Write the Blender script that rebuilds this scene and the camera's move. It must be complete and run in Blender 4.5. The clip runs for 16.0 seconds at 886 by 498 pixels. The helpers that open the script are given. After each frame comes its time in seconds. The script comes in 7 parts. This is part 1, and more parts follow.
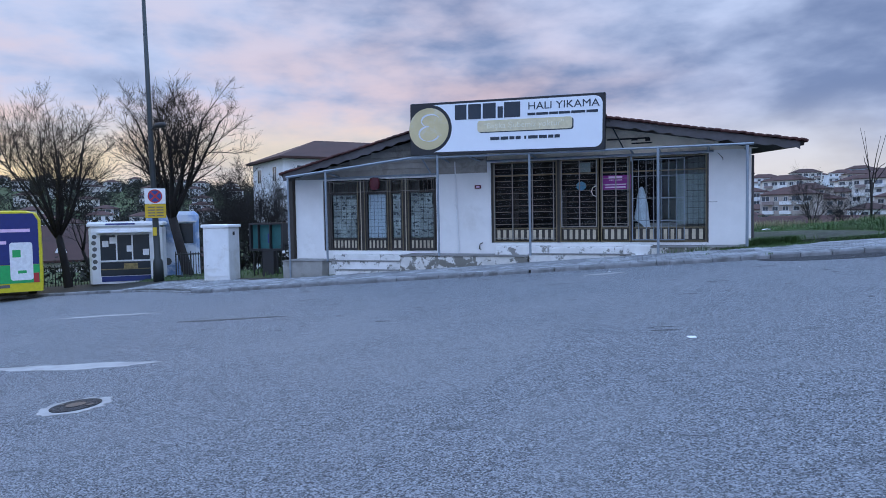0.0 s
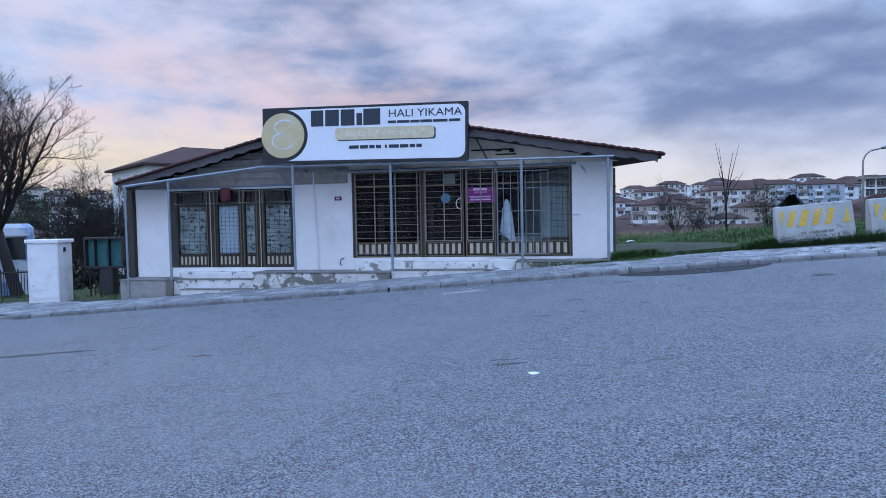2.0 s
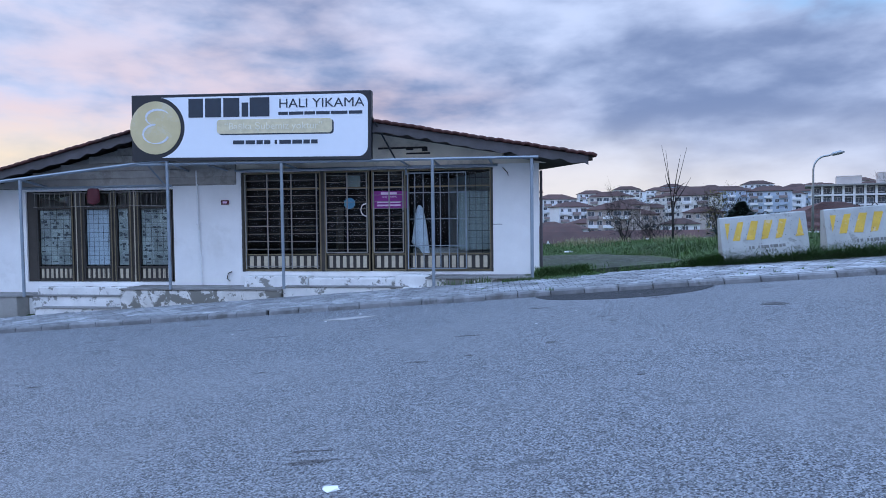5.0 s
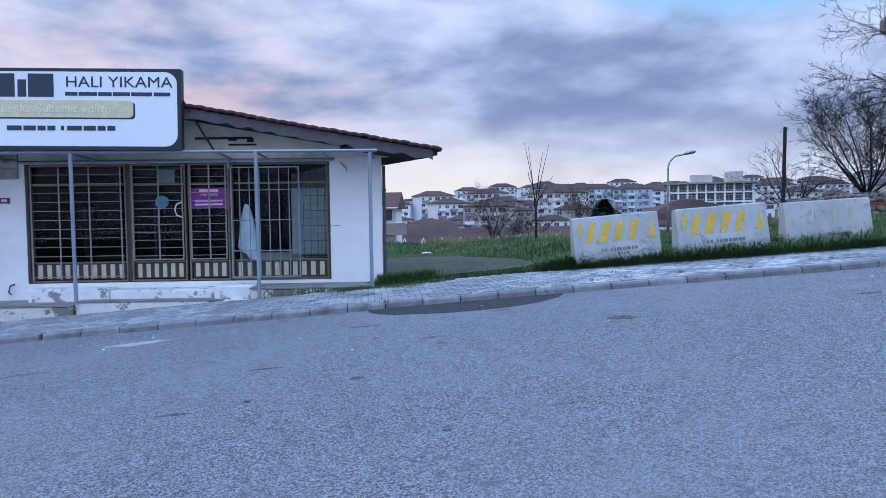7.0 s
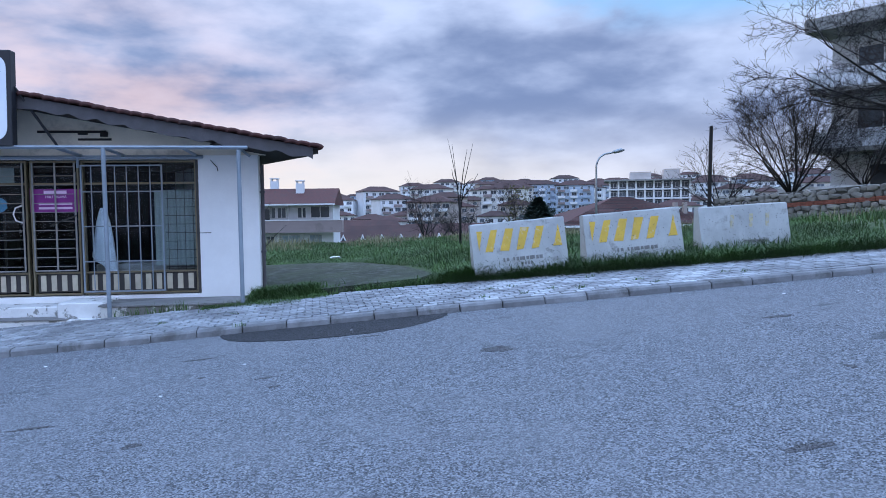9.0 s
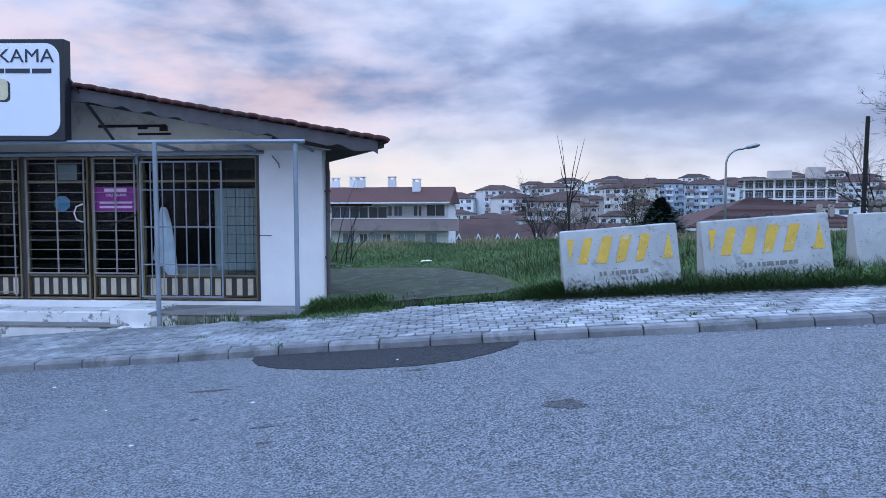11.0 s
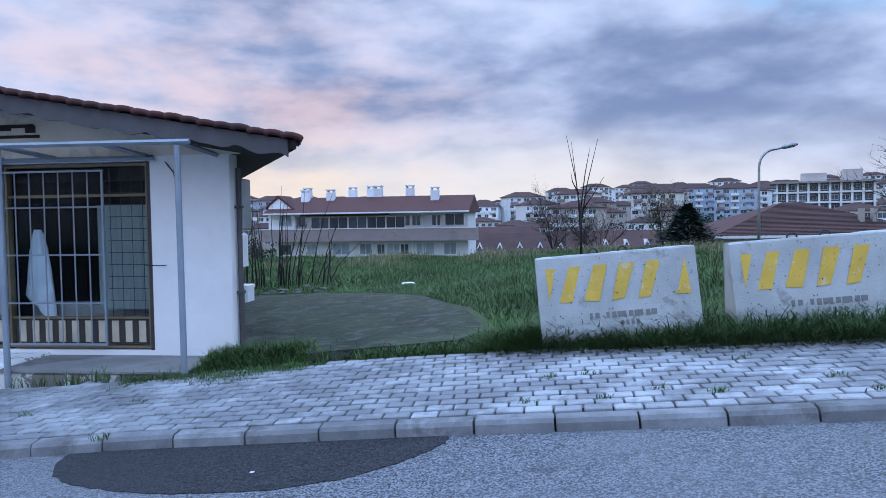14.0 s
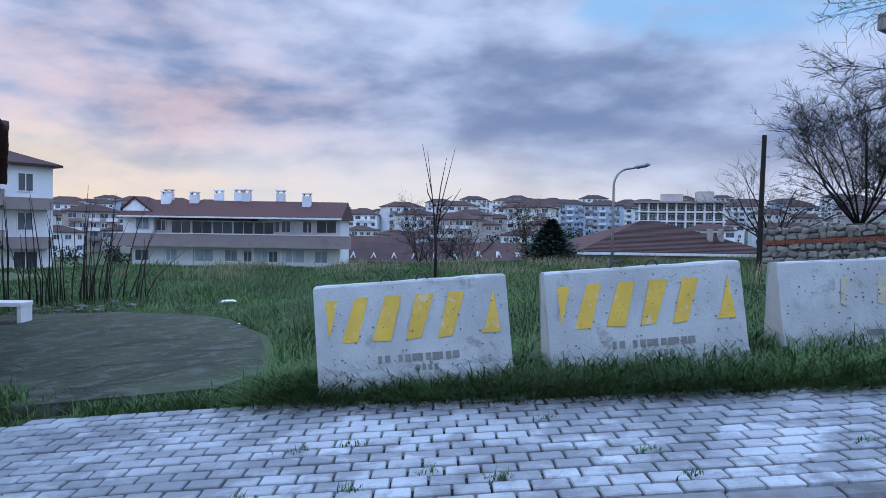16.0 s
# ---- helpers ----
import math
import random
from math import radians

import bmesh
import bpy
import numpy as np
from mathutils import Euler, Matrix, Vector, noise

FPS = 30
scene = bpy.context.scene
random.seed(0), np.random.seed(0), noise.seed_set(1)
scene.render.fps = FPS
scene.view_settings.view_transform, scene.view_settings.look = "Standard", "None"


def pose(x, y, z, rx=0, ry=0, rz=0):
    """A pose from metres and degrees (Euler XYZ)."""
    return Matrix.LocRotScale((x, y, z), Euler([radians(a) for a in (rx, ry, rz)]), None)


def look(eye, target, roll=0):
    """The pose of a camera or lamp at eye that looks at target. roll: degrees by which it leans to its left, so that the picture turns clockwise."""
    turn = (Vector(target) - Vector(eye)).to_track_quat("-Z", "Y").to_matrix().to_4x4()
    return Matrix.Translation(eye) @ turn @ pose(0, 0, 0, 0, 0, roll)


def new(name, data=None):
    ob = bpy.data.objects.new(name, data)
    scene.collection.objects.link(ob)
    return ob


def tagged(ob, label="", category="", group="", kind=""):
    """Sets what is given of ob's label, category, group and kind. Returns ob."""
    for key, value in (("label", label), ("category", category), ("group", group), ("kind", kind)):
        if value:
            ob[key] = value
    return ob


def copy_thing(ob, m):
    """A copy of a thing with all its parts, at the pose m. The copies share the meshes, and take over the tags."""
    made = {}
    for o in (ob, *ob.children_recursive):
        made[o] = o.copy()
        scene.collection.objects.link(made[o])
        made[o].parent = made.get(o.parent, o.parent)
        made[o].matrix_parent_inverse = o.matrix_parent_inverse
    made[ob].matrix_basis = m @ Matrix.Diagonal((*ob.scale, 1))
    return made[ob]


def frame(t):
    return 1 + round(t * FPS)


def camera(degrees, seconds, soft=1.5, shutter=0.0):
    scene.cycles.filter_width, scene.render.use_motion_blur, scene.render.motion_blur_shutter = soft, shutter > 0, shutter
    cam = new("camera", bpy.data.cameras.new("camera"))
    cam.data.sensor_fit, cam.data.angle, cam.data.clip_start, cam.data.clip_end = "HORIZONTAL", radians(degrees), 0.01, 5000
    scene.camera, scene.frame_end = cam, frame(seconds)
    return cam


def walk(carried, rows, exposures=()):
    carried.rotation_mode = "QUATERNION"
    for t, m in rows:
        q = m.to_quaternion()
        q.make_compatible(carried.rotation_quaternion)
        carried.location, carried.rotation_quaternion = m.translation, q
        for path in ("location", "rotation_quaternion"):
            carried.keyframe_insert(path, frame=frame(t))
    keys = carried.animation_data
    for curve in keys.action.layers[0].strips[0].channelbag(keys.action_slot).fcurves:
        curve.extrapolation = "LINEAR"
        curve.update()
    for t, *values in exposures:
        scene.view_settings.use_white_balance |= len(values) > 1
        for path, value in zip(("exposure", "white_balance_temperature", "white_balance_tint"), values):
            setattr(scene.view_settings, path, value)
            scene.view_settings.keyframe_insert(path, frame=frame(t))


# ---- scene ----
cam = camera(65.4, 16.0, 0.9)
PATH = [
    (0, (-0.64, 0.953, 1.744), (-1.205, 2.869, 1.643), -1.0),
    (0.5, (-0.629, 1.248, 1.783), (-1.03, 3.205, 1.696), -0.7),
    (1, (-0.473, 1.56, 1.784), (-0.798, 3.531, 1.703), -0.8),
    (1.5, (-0.312, 1.793, 1.837), (-0.607, 3.77, 1.762), -1.0),
    (2, (-0.221, 2.153, 1.834), (-0.467, 4.136, 1.754), -1.1),
    (2.5, (-0.074, 2.484, 1.838), (-0.271, 4.472, 1.746), -0.8),
    (3, (0.13, 2.842, 1.902), (-0.026, 4.834, 1.81), -0.3),
    (3.2, (0.177, 2.96, 1.899), (0.035, 4.953, 1.818), 0.2),
    (5.3, (0.811, 4.892, 1.971), (0.694, 6.888, 1.898), -1.0),
    (5.5, (0.871, 5.083, 1.988), (0.791, 7.079, 1.902), -1.1),
    (6, (1.083, 5.37, 2.053), (1.109, 7.368, 1.961), -1.0),
    (6.5, (1.293, 5.777, 2.054), (1.43, 7.77, 1.965), -0.7),
    (7, (1.535, 6.102, 2.037), (1.751, 8.088, 1.949), -0.8),
    (7.5, (1.834, 6.341, 2.131), (2.12, 8.318, 2.039), -1.1),
    (8, (2.153, 6.696, 2.109), (2.521, 8.659, 2.014), -1.2),
    (8.2, (2.262, 6.801, 2.154), (2.663, 8.758, 2.054), -0.9),
    (10.3, (3.294, 8.2, 2.248), (3.447, 10.192, 2.146), -0.4),
    (10.5, (3.371, 8.35, 2.267), (3.473, 10.345, 2.165), -0.4),
    (11, (3.475, 8.776, 2.267), (3.499, 10.773, 2.162), -0.1),
    (11.5, (3.658, 9.196, 2.272), (3.635, 11.192, 2.159), 0.3),
    (12, (3.82, 9.559, 2.314), (3.771, 11.554, 2.192), 0.4),
    (12.5, (3.956, 10.006, 2.336), (3.895, 12.001, 2.217), 0.2),
    (13, (4.162, 10.43, 2.322), (4.108, 12.426, 2.212), -0.2),
    (13.5, (4.305, 10.819, 2.36), (4.257, 12.816, 2.26), -0.4),
    (14, (4.459, 11.25, 2.401), (4.404, 13.248, 2.319), -0.8),
    (14.5, (4.713, 11.62, 2.433), (4.679, 13.618, 2.373), -0.7),
    (15, (4.938, 11.936, 2.432), (5.0, 13.935, 2.396), -0.0),
    (15.5, (5.133, 12.314, 2.491), (5.325, 14.304, 2.457), 0.7),
    (16, (5.426, 12.596, 2.485), (5.716, 14.574, 2.429), 0.9),
]
walk(cam, [(t, look(eye, target, roll)) for t, eye, target, roll in PATH],
     [(0, -0.17), (3, -0.06), (5.5, 0.0), (8, 0.06), (11.5, 0.06), (13.5, 0.02), (15, -0.06), (16, -0.12)])

# ---- world, sun ----
world = bpy.data.worlds.new("evening_sky")
scene.world = world
world.use_nodes = True
scene.view_settings.exposure = 0.0


class Net:
    """Small wrapper to write node trees in few words."""

    def __init__(self, tree):
        self.t = tree

    def n(self, kind, **kw):
        node = self.t.nodes.new(kind)
        for k, v in kw.items():
            if k == "op":
                node.operation = v
            elif k == "blend":
                node.blend_type = v
            elif k == "dtype":
                node.data_type = v
        return node

    def link(self, a, b):
        self.t.links.new(a, b)

    def put(self, node, slot, v):
        if isinstance(v, bpy.types.NodeSocket):
            self.t.links.new(v, node.inputs[slot])
        else:
            node.inputs[slot].default_value = v

    def math(self, op, a, b=0.0, clamp=False):
        m = self.n("ShaderNodeMath", op=op)
        m.use_clamp = clamp
        self.put(m, 0, a)
        self.put(m, 1, b)
        return m.outputs[0]

    def vmath(self, op, a, b=(0, 0, 0)):
        m = self.n("ShaderNodeVectorMath", op=op)
        self.put(m, 0, a)
        self.put(m, 1, b)
        return m.outputs["Value"] if op in ("DOT_PRODUCT", "LENGTH") else m.outputs[0]

    def noise(self, vec, scale, detail=4.0, rough=0.5, dist=0.0):
        m = self.n("ShaderNodeTexNoise")
        if vec is not None:
            self.put(m, "Vector", vec)
        self.put(m, "Scale", scale)
        self.put(m, "Detail", detail)
        self.put(m, "Roughness", rough)
        self.put(m, "Distortion", dist)
        return m.outputs[0]

    def voronoi(self, vec, scale):
        m = self.n("ShaderNodeTexVoronoi")
        if vec is not None:
            self.put(m, "Vector", vec)
        self.put(m, "Scale", scale)
        return m.outputs["Distance"]

    def mix(self, f, a, b, blend="MIX"):
        m = self.n("ShaderNodeMix", dtype="RGBA", blend=blend)
        self.put(m, 0, f)
        self.put(m, 6, a if isinstance(a, bpy.types.NodeSocket) else (*a, 1))
        self.put(m, 7, b if isinstance(b, bpy.types.NodeSocket) else (*b, 1))
        return m.outputs[2]

    def ramp(self, f, lo, hi):
        m = self.n("ShaderNodeMapRange")
        m.interpolation_type = "SMOOTHSTEP"
        self.put(m, 0, f)
        self.put(m, 1, lo)
        self.put(m, 2, hi)
        return m.outputs[0]


def build_sky():
    w = Net(world.node_tree)
    w.t.nodes.clear()
    co = w.n("ShaderNodeTexCoord").outputs["Generated"]
    way = w.vmath("NORMALIZE", co)
    sep = w.n("ShaderNodeSeparateXYZ")
    w.link(way, sep.inputs[0])
    z = w.math("MAXIMUM", sep.outputs[2], 0.0)
    # cloud sheet: soft level banks, flatter than they are wide
    mp = w.n("ShaderNodeMapping")
    mp.inputs["Scale"].default_value = (1.0, 1.0, 2.5)
    mp.inputs["Location"].default_value = (3.1, 0.4, 0.7)
    w.link(way, mp.inputs[0])
    flat = mp.outputs[0]
    big = w.noise(flat, 2.3, 6.0, 0.5, 0.25)
    fine = w.noise(flat, 9.5, 5.0, 0.5, 0.1)
    # torn, streaky edges stretched along the horizon
    mq = w.n("ShaderNodeMapping")
    mq.inputs["Scale"].default_value = (1.0, 1.0, 2.9)
    mq.inputs["Rotation"].default_value = (0.0, radians(5), 0.0)
    w.link(way, mq.inputs[0])
    streak = w.noise(mq.outputs[0], 6.0, 5.0, 0.52, 0.15)
    body = w.math("ADD", w.math("MULTIPLY", big, 0.52), w.math("ADD", w.math("MULTIPLY", fine, 0.26), w.math("MULTIPLY", streak, 0.22)))
    cloud = w.ramp(body, 0.37, 0.61)
    light, dark = (0.50, 0.605, 0.87), (0.175, 0.245, 0.44)
    col = w.mix(cloud, dark, light)
    # western glow, low over the horizon
    west = w.vmath("DOT_PRODUCT", way, (-0.60, 0.80, 0.0))
    westf = w.ramp(west, 0.86, 0.995)
    band = w.math("SUBTRACT", 1.0, w.ramp(z, 0.04, 0.44))
    pink = w.math("MULTIPLY", w.math("MULTIPLY", band, w.ramp(west, 0.64, 0.98)), w.ramp(w.math("ADD", w.math("MULTIPLY", fine, 0.4), w.math("MULTIPLY", streak, 0.6)), 0.38, 0.62))
    col = w.mix(w.math("MULTIPLY", pink, 0.72), col, (0.82, 0.57, 0.54))
    near = w.math("SUBTRACT", 1.0, w.ramp(z, 0.03, 0.17))
    col = w.mix(w.math("MULTIPLY", near, 0.42), col, (0.72, 0.76, 0.90))
    gold = w.math("MULTIPLY", near, w.math("MULTIPLY", w.ramp(west, 0.2, 0.7), w.math("ADD", 0.33, w.math("MULTIPLY", westf, 0.62))))
    gold = w.math("MULTIPLY", gold, w.ramp(big, 0.30, 0.60))
    col = w.mix(gold, col, (0.95, 0.76, 0.44))
    # clear sky in the gaps of the cloud
    sky = w.n("ShaderNodeTexSky")
    sky.sky_type = "NISHITA"
    sky.sun_disc = False
    sky.sun_elevation = radians(4)
    sky.sun_rotation = radians(-37)
    clear = w.mix(1.0, sky.outputs[0], (0.14, 0.17, 0.2), "MULTIPLY")
    clear = w.mix(0.75, clear, (0.25, 0.55, 1.0))
    gap = w.math("MULTIPLY", w.ramp(w.noise(flat, 1.1, 3.0, 0.5, 0.2), 0.66, 0.74), w.ramp(z, 0.28, 0.42))
    rift = w.math("ADD", w.vmath("DOT_PRODUCT", way, (0.494, 0.794, 0.354)), w.math("MULTIPLY", w.math("SUBTRACT", fine, 0.5), 0.05))
    gap = w.math("MAXIMUM", gap, w.math("MULTIPLY", w.ramp(rift, 0.974, 0.992), w.ramp(z, 0.225, 0.275)))
    col = w.mix(w.math("MULTIPLY", gap, 0.85), col, clear)
    col = w.mix(w.math("MULTIPLY", w.ramp(z, 0.40, 0.95), 0.7), col, (0.29, 0.49, 0.88))
    # an overcast sky is brighter towards the zenith
    lift = w.math("ADD", 1.0, w.math("MULTIPLY", w.ramp(z, 0.33, 0.80), SKY_LIFT))
    # the cloud is thinner and brighter away from the western bank
    thin = w.ramp(w.vmath("DOT_PRODUCT", way, (0.15, -0.98, 0.1)), -0.15, 0.85)
    lift = w.math("MULTIPLY", lift, w.math("ADD", 1.0, w.math("MULTIPLY", thin, SKY_SOUTH)))
    bg = w.n("ShaderNodeBackground")
    w.link(col, bg.inputs[0])
    w.link(w.math("MULTIPLY", lift, SKY), bg.inputs[1])
    out = w.n("ShaderNodeOutputWorld")
    w.link(bg.outputs[0], out.inputs[0])


SKY, SKY_LIFT, SKY_SOUTH = 1.20, 1.95, 0.38
build_sky()
sun = new("evening_sun", bpy.data.lights.new("evening_sun", "SUN"))
sun.data.energy, sun.data.angle, sun.data.color = 0.5, radians(25), (1.0, 0.80, 0.62)
sun.matrix_world = look((0, 0, 30), (0.60 * 10, -0.80 * 10, 30 - 3.0))

# ---- materials ----


def material(name, color, rough=0.8, scale=6.0, vary=0.25, grain=60.0, bump=0.15, metal=0.0, stain=None, stain_amount=0.5, stain_scale=1.2,
             stain_lo=0.52, stain_hi=0.66, per_object=0.0, per_island=0.0, spec=0.5, bump_dist=0.01):
    """A worn surface: base colour with variation at two scales, optional stains of another colour, fine relief."""
    m = bpy.data.materials.new(name)
    m.use_nodes = True
    k = Net(m.node_tree)
    bsdf = m.node_tree.nodes["Principled BSDF"]
    co = k.n("ShaderNodeNewGeometry").outputs["Position"]
    broad = k.noise(co, scale, 4.0, 0.6)
    fine = k.noise(co, grain, 3.0, 0.6)
    lo = tuple(c * (1 - vary) for c in color)
    hi = tuple(min(1.0, c * (1 + vary)) for c in color)
    col = k.mix(k.ramp(broad, 0.3, 0.7), lo, hi)
    col = k.mix(k.math("MULTIPLY", k.ramp(fine, 0.3, 0.7), 0.35), col, tuple(c * (1 - 0.9 * vary) for c in color))
    if per_object:
        r = k.n("ShaderNodeObjectInfo").outputs["Random"]
        f = k.math("ADD", 1 - per_object, k.math("MULTIPLY", r, 2 * per_object))
        c = k.n("ShaderNodeCombineXYZ")
        for s in range(3):
            k.link(f, c.inputs[s])
        col = k.mix(1.0, col, c.outputs[0], "MULTIPLY")
    if per_island:
        r = k.n("ShaderNodeNewGeometry").outputs["Random Per Island"]
        f = k.math("ADD", 1 - per_island, k.math("MULTIPLY", r, 2 * per_island))
        c = k.n("ShaderNodeCombineXYZ")
        for s in range(3):
            k.link(f, c.inputs[s])
        col = k.mix(1.0, col, c.outputs[0], "MULTIPLY")
    if stain:
        sn = k.noise(co, stain_scale, 6.0, 0.65, 0.3)
        col = k.mix(k.math("MULTIPLY", k.ramp(sn, stain_lo, stain_hi), stain_amount), col, stain)
    k.link(col, bsdf.inputs["Base Color"])
    rr = k.math("ADD", rough - 0.08, k.math("MULTIPLY", broad, 0.16), True)
    k.link(rr, bsdf.inputs["Roughness"])
    bsdf.inputs["Metallic"].default_value = metal
    bsdf.inputs["Specular IOR Level"].default_value = spec
    if bump:
        b = k.n("ShaderNodeBump")
        b.inputs["Strength"].default_value = bump
        b.inputs["Distance"].default_value = bump_dist
        k.link(k.math("ADD", fine, k.math("MULTIPLY", broad, 0.6)), b.inputs["Height"])
        k.link(b.outputs[0], bsdf.inputs["Normal"])
    return m


def asphalt_material(name, base, chip, wear):
    m = bpy.data.materials.new(name)
    m.use_nodes = True
    k = Net(m.node_tree)
    bsdf = m.node_tree.nodes["Principled BSDF"]
    co = k.n("ShaderNodeNewGeometry").outputs["Position"]
    cell = k.n("ShaderNodeTexVoronoi")
    k.put(cell, "Vector", co)
    k.put(cell, "Scale", 105.0)
    chips = cell.outputs["Distance"]
    tone = k.n("ShaderNodeSeparateColor")
    k.link(cell.outputs["Color"], tone.inputs[0])
    grit = k.math("ADD", k.math("MULTIPLY", k.noise(co, 150.0, 3.0, 0.75), 0.55), k.math("MULTIPLY", tone.outputs[0], 0.45))
    mid = k.noise(co, 7.0, 5.0, 0.65)
    broad = k.noise(co, 0.35, 5.0, 0.6, 0.6)
    col = k.mix(k.ramp(grit, 0.28, 0.72), tuple(c * 0.20 for c in base), tuple(c * 1.82 for c in base))
    col = k.mix(k.ramp(tone.outputs[1], 0.90, 0.97), col, chip)
    col = k.mix(k.math("MULTIPLY", k.math("SUBTRACT", 1.0, k.ramp(chips, 0.10, 0.32)), 0.10), col, chip)
    col = k.mix(k.math("MULTIPLY", k.ramp(broad, 0.42, 0.68), 0.5), col, wear)
    col = k.mix(k.math("MULTIPLY", k.ramp(mid, 0.54, 0.70), 0.45), col, tuple(c * 0.55 for c in base))
    clot = k.noise(co, 26.0, 4.0, 0.7)
    col = k.mix(k.math("MULTIPLY", k.ramp(clot, 0.52, 0.68), 0.55), col, tuple(c * 0.42 for c in base))
    # scattered small pale specks of grit
    speck = k.voronoi(co, 12.0)
    col = k.mix(k.math("MULTIPLY", k.math("SUBTRACT", 1.0, k.ramp(speck, 0.035, 0.06)), 0.5), col, (0.45, 0.45, 0.44))
    # dark oil and damp spots, long along the street
    mp = k.n("ShaderNodeMapping")
    mp.inputs["Scale"].default_value = (0.5, 1.5, 1.0)
    k.link(co, mp.inputs[0])
    spots = k.noise(mp.outputs[0], 2.2, 2.0, 0.5)
    col = k.mix(k.math("MULTIPLY", k.ramp(spots, 0.68, 0.75), 0.55), col, tuple(c * 0.35 for c in base))
    k.link(col, bsdf.inputs["Base Color"])
    bsdf.inputs["Roughness"].default_value = 0.82
    bsdf.inputs["Specular IOR Level"].default_value = 0.35
    b = k.n("ShaderNodeBump")
    b.inputs["Strength"].default_value = 0.9
    b.inputs["Distance"].default_value = 0.012
    k.link(k.math("ADD", k.math("MULTIPLY", chips, -1.0), grit), b.inputs["Height"])
    k.link(b.outputs[0], bsdf.inputs["Normal"])
    return m


def plain(name, color, rough=0.6, metal=0.0, spec=0.5):
    return material(name, color, rough, 9.0, 0.10, 90.0, 0.05, metal, spec=spec)


def glass_material(name, tint=(0.85, 0.9, 0.92)):
    m = bpy.data.materials.new(name)
    m.use_nodes = True
    nt = m.node_tree
    nt.nodes.clear()
    k = Net(nt)
    tr, gl, mx = k.n("ShaderNodeBsdfTransparent"), k.n("ShaderNodeBsdfGlossy"), k.n("ShaderNodeMixShader")
    tr.inputs[0].default_value = (*tint, 1)
    gl.inputs["Roughness"].default_value = 0.04
    mx.inputs[0].default_value = 0.008
    k.link(tr.outputs[0], mx.inputs[1])
    k.link(gl.outputs[0], mx.inputs[2])
    k.link(mx.outputs[0], k.n("ShaderNodeOutputMaterial").inputs[0])
    return m


ASPHALT = asphalt_material("worn_asphalt", (0.172, 0.184, 0.203), (0.42, 0.43, 0.44), (0.235, 0.244, 0.258))
PATCH = asphalt_material("fresh_asphalt", (0.035, 0.036, 0.040), (0.10, 0.10, 0.10), (0.045, 0.046, 0.05))
WALL = material("white_render", (0.79, 0.79, 0.785), 0.9, 1.4, 0.05, 40, 0.12, stain=(0.50, 0.48, 0.44), stain_amount=0.35, stain_scale=0.9, stain_lo=0.56, stain_hi=0.75)
PLINTH = material("peeling_plinth", (0.64, 0.63, 0.60), 0.92, 3.0, 0.15, 35, 0.4, stain=(0.15, 0.145, 0.125), stain_amount=0.92, stain_scale=3.4, stain_lo=0.47, stain_hi=0.52)
STEPW = material("painted_step", (0.72, 0.72, 0.71), 0.85, 3.0, 0.1, 40, 0.2, stain=(0.17, 0.165, 0.15), stain_amount=0.85, stain_scale=4.0, stain_lo=0.55, stain_hi=0.61)
CONC = material("grey_concrete", (0.27, 0.265, 0.25), 0.92, 2.0, 0.2, 45, 0.35, stain=(0.13, 0.13, 0.11), stain_amount=0.6, stain_scale=1.5)
TERRACE = material("grey_screed", (0.22, 0.215, 0.21), 0.9, 2.0, 0.2, 45, 0.3, stain=(0.10, 0.10, 0.09), stain_amount=0.7, stain_scale=1.8)
PAD = material("mossy_concrete", (0.030, 0.040, 0.019), 0.95, 1.1, 0.5, 14, 0.9, stain=(0.074, 0.080, 0.066), stain_amount=0.7, stain_scale=3.6, stain_lo=0.52, stain_hi=0.58, bump_dist=0.03)
BARRIER = material("weathered_barrier_concrete", (0.40, 0.415, 0.41), 0.9, 2.2, 0.14, 50, 0.4, stain=(0.15, 0.147, 0.132), stain_amount=0.7, stain_scale=4.2, stain_lo=0.55, stain_hi=0.72)
FAINT = material("faded_yellow_trace", (0.44, 0.39, 0.25), 0.85, 6.0, 0.2, 60, 0.1, stain=(0.38, 0.385, 0.37), stain_amount=0.8, stain_scale=14.0, stain_lo=0.46, stain_hi=0.56)
MAKER = plain("faded_stencil_grey", (0.19, 0.19, 0.185), 0.9)
PIT = plain("pit_shadow_grey", (0.10, 0.10, 0.09), 0.95)
YELLOW = material("worn_yellow_paint", (0.62, 0.40, 0.06), 0.75, 4.0, 0.12, 60, 0.15, stain=(0.55, 0.52, 0.42), stain_amount=0.6, stain_scale=9.0, stain_lo=0.56, stain_hi=0.66)
BOARD = material("weathered_timber", (0.36, 0.34, 0.315), 0.9, 2.0, 0.18, 50, 0.3, stain=(0.16, 0.15, 0.13), stain_amount=0.5, stain_scale=2.0, per_object=0.15)
GABLE = material("cream_gable_panel", (0.74, 0.665, 0.55), 0.9, 1.5, 0.1, 40, 0.15, stain=(0.24, 0.22, 0.19), stain_amount=0.5)
FASCIA = material("grey_barge_board", (0.088, 0.082, 0.088), 0.85, 3.0, 0.2, 40, 0.2, stain=(0.08, 0.075, 0.075), stain_amount=0.7)
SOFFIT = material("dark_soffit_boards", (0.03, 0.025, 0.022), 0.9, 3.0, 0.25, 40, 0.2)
TILE = material("red_brown_tile", (0.080, 0.028, 0.024), 0.85, 5.0, 0.25, 50, 0.3, stain=(0.05, 0.04, 0.036), stain_amount=0.5, per_object=0.2)
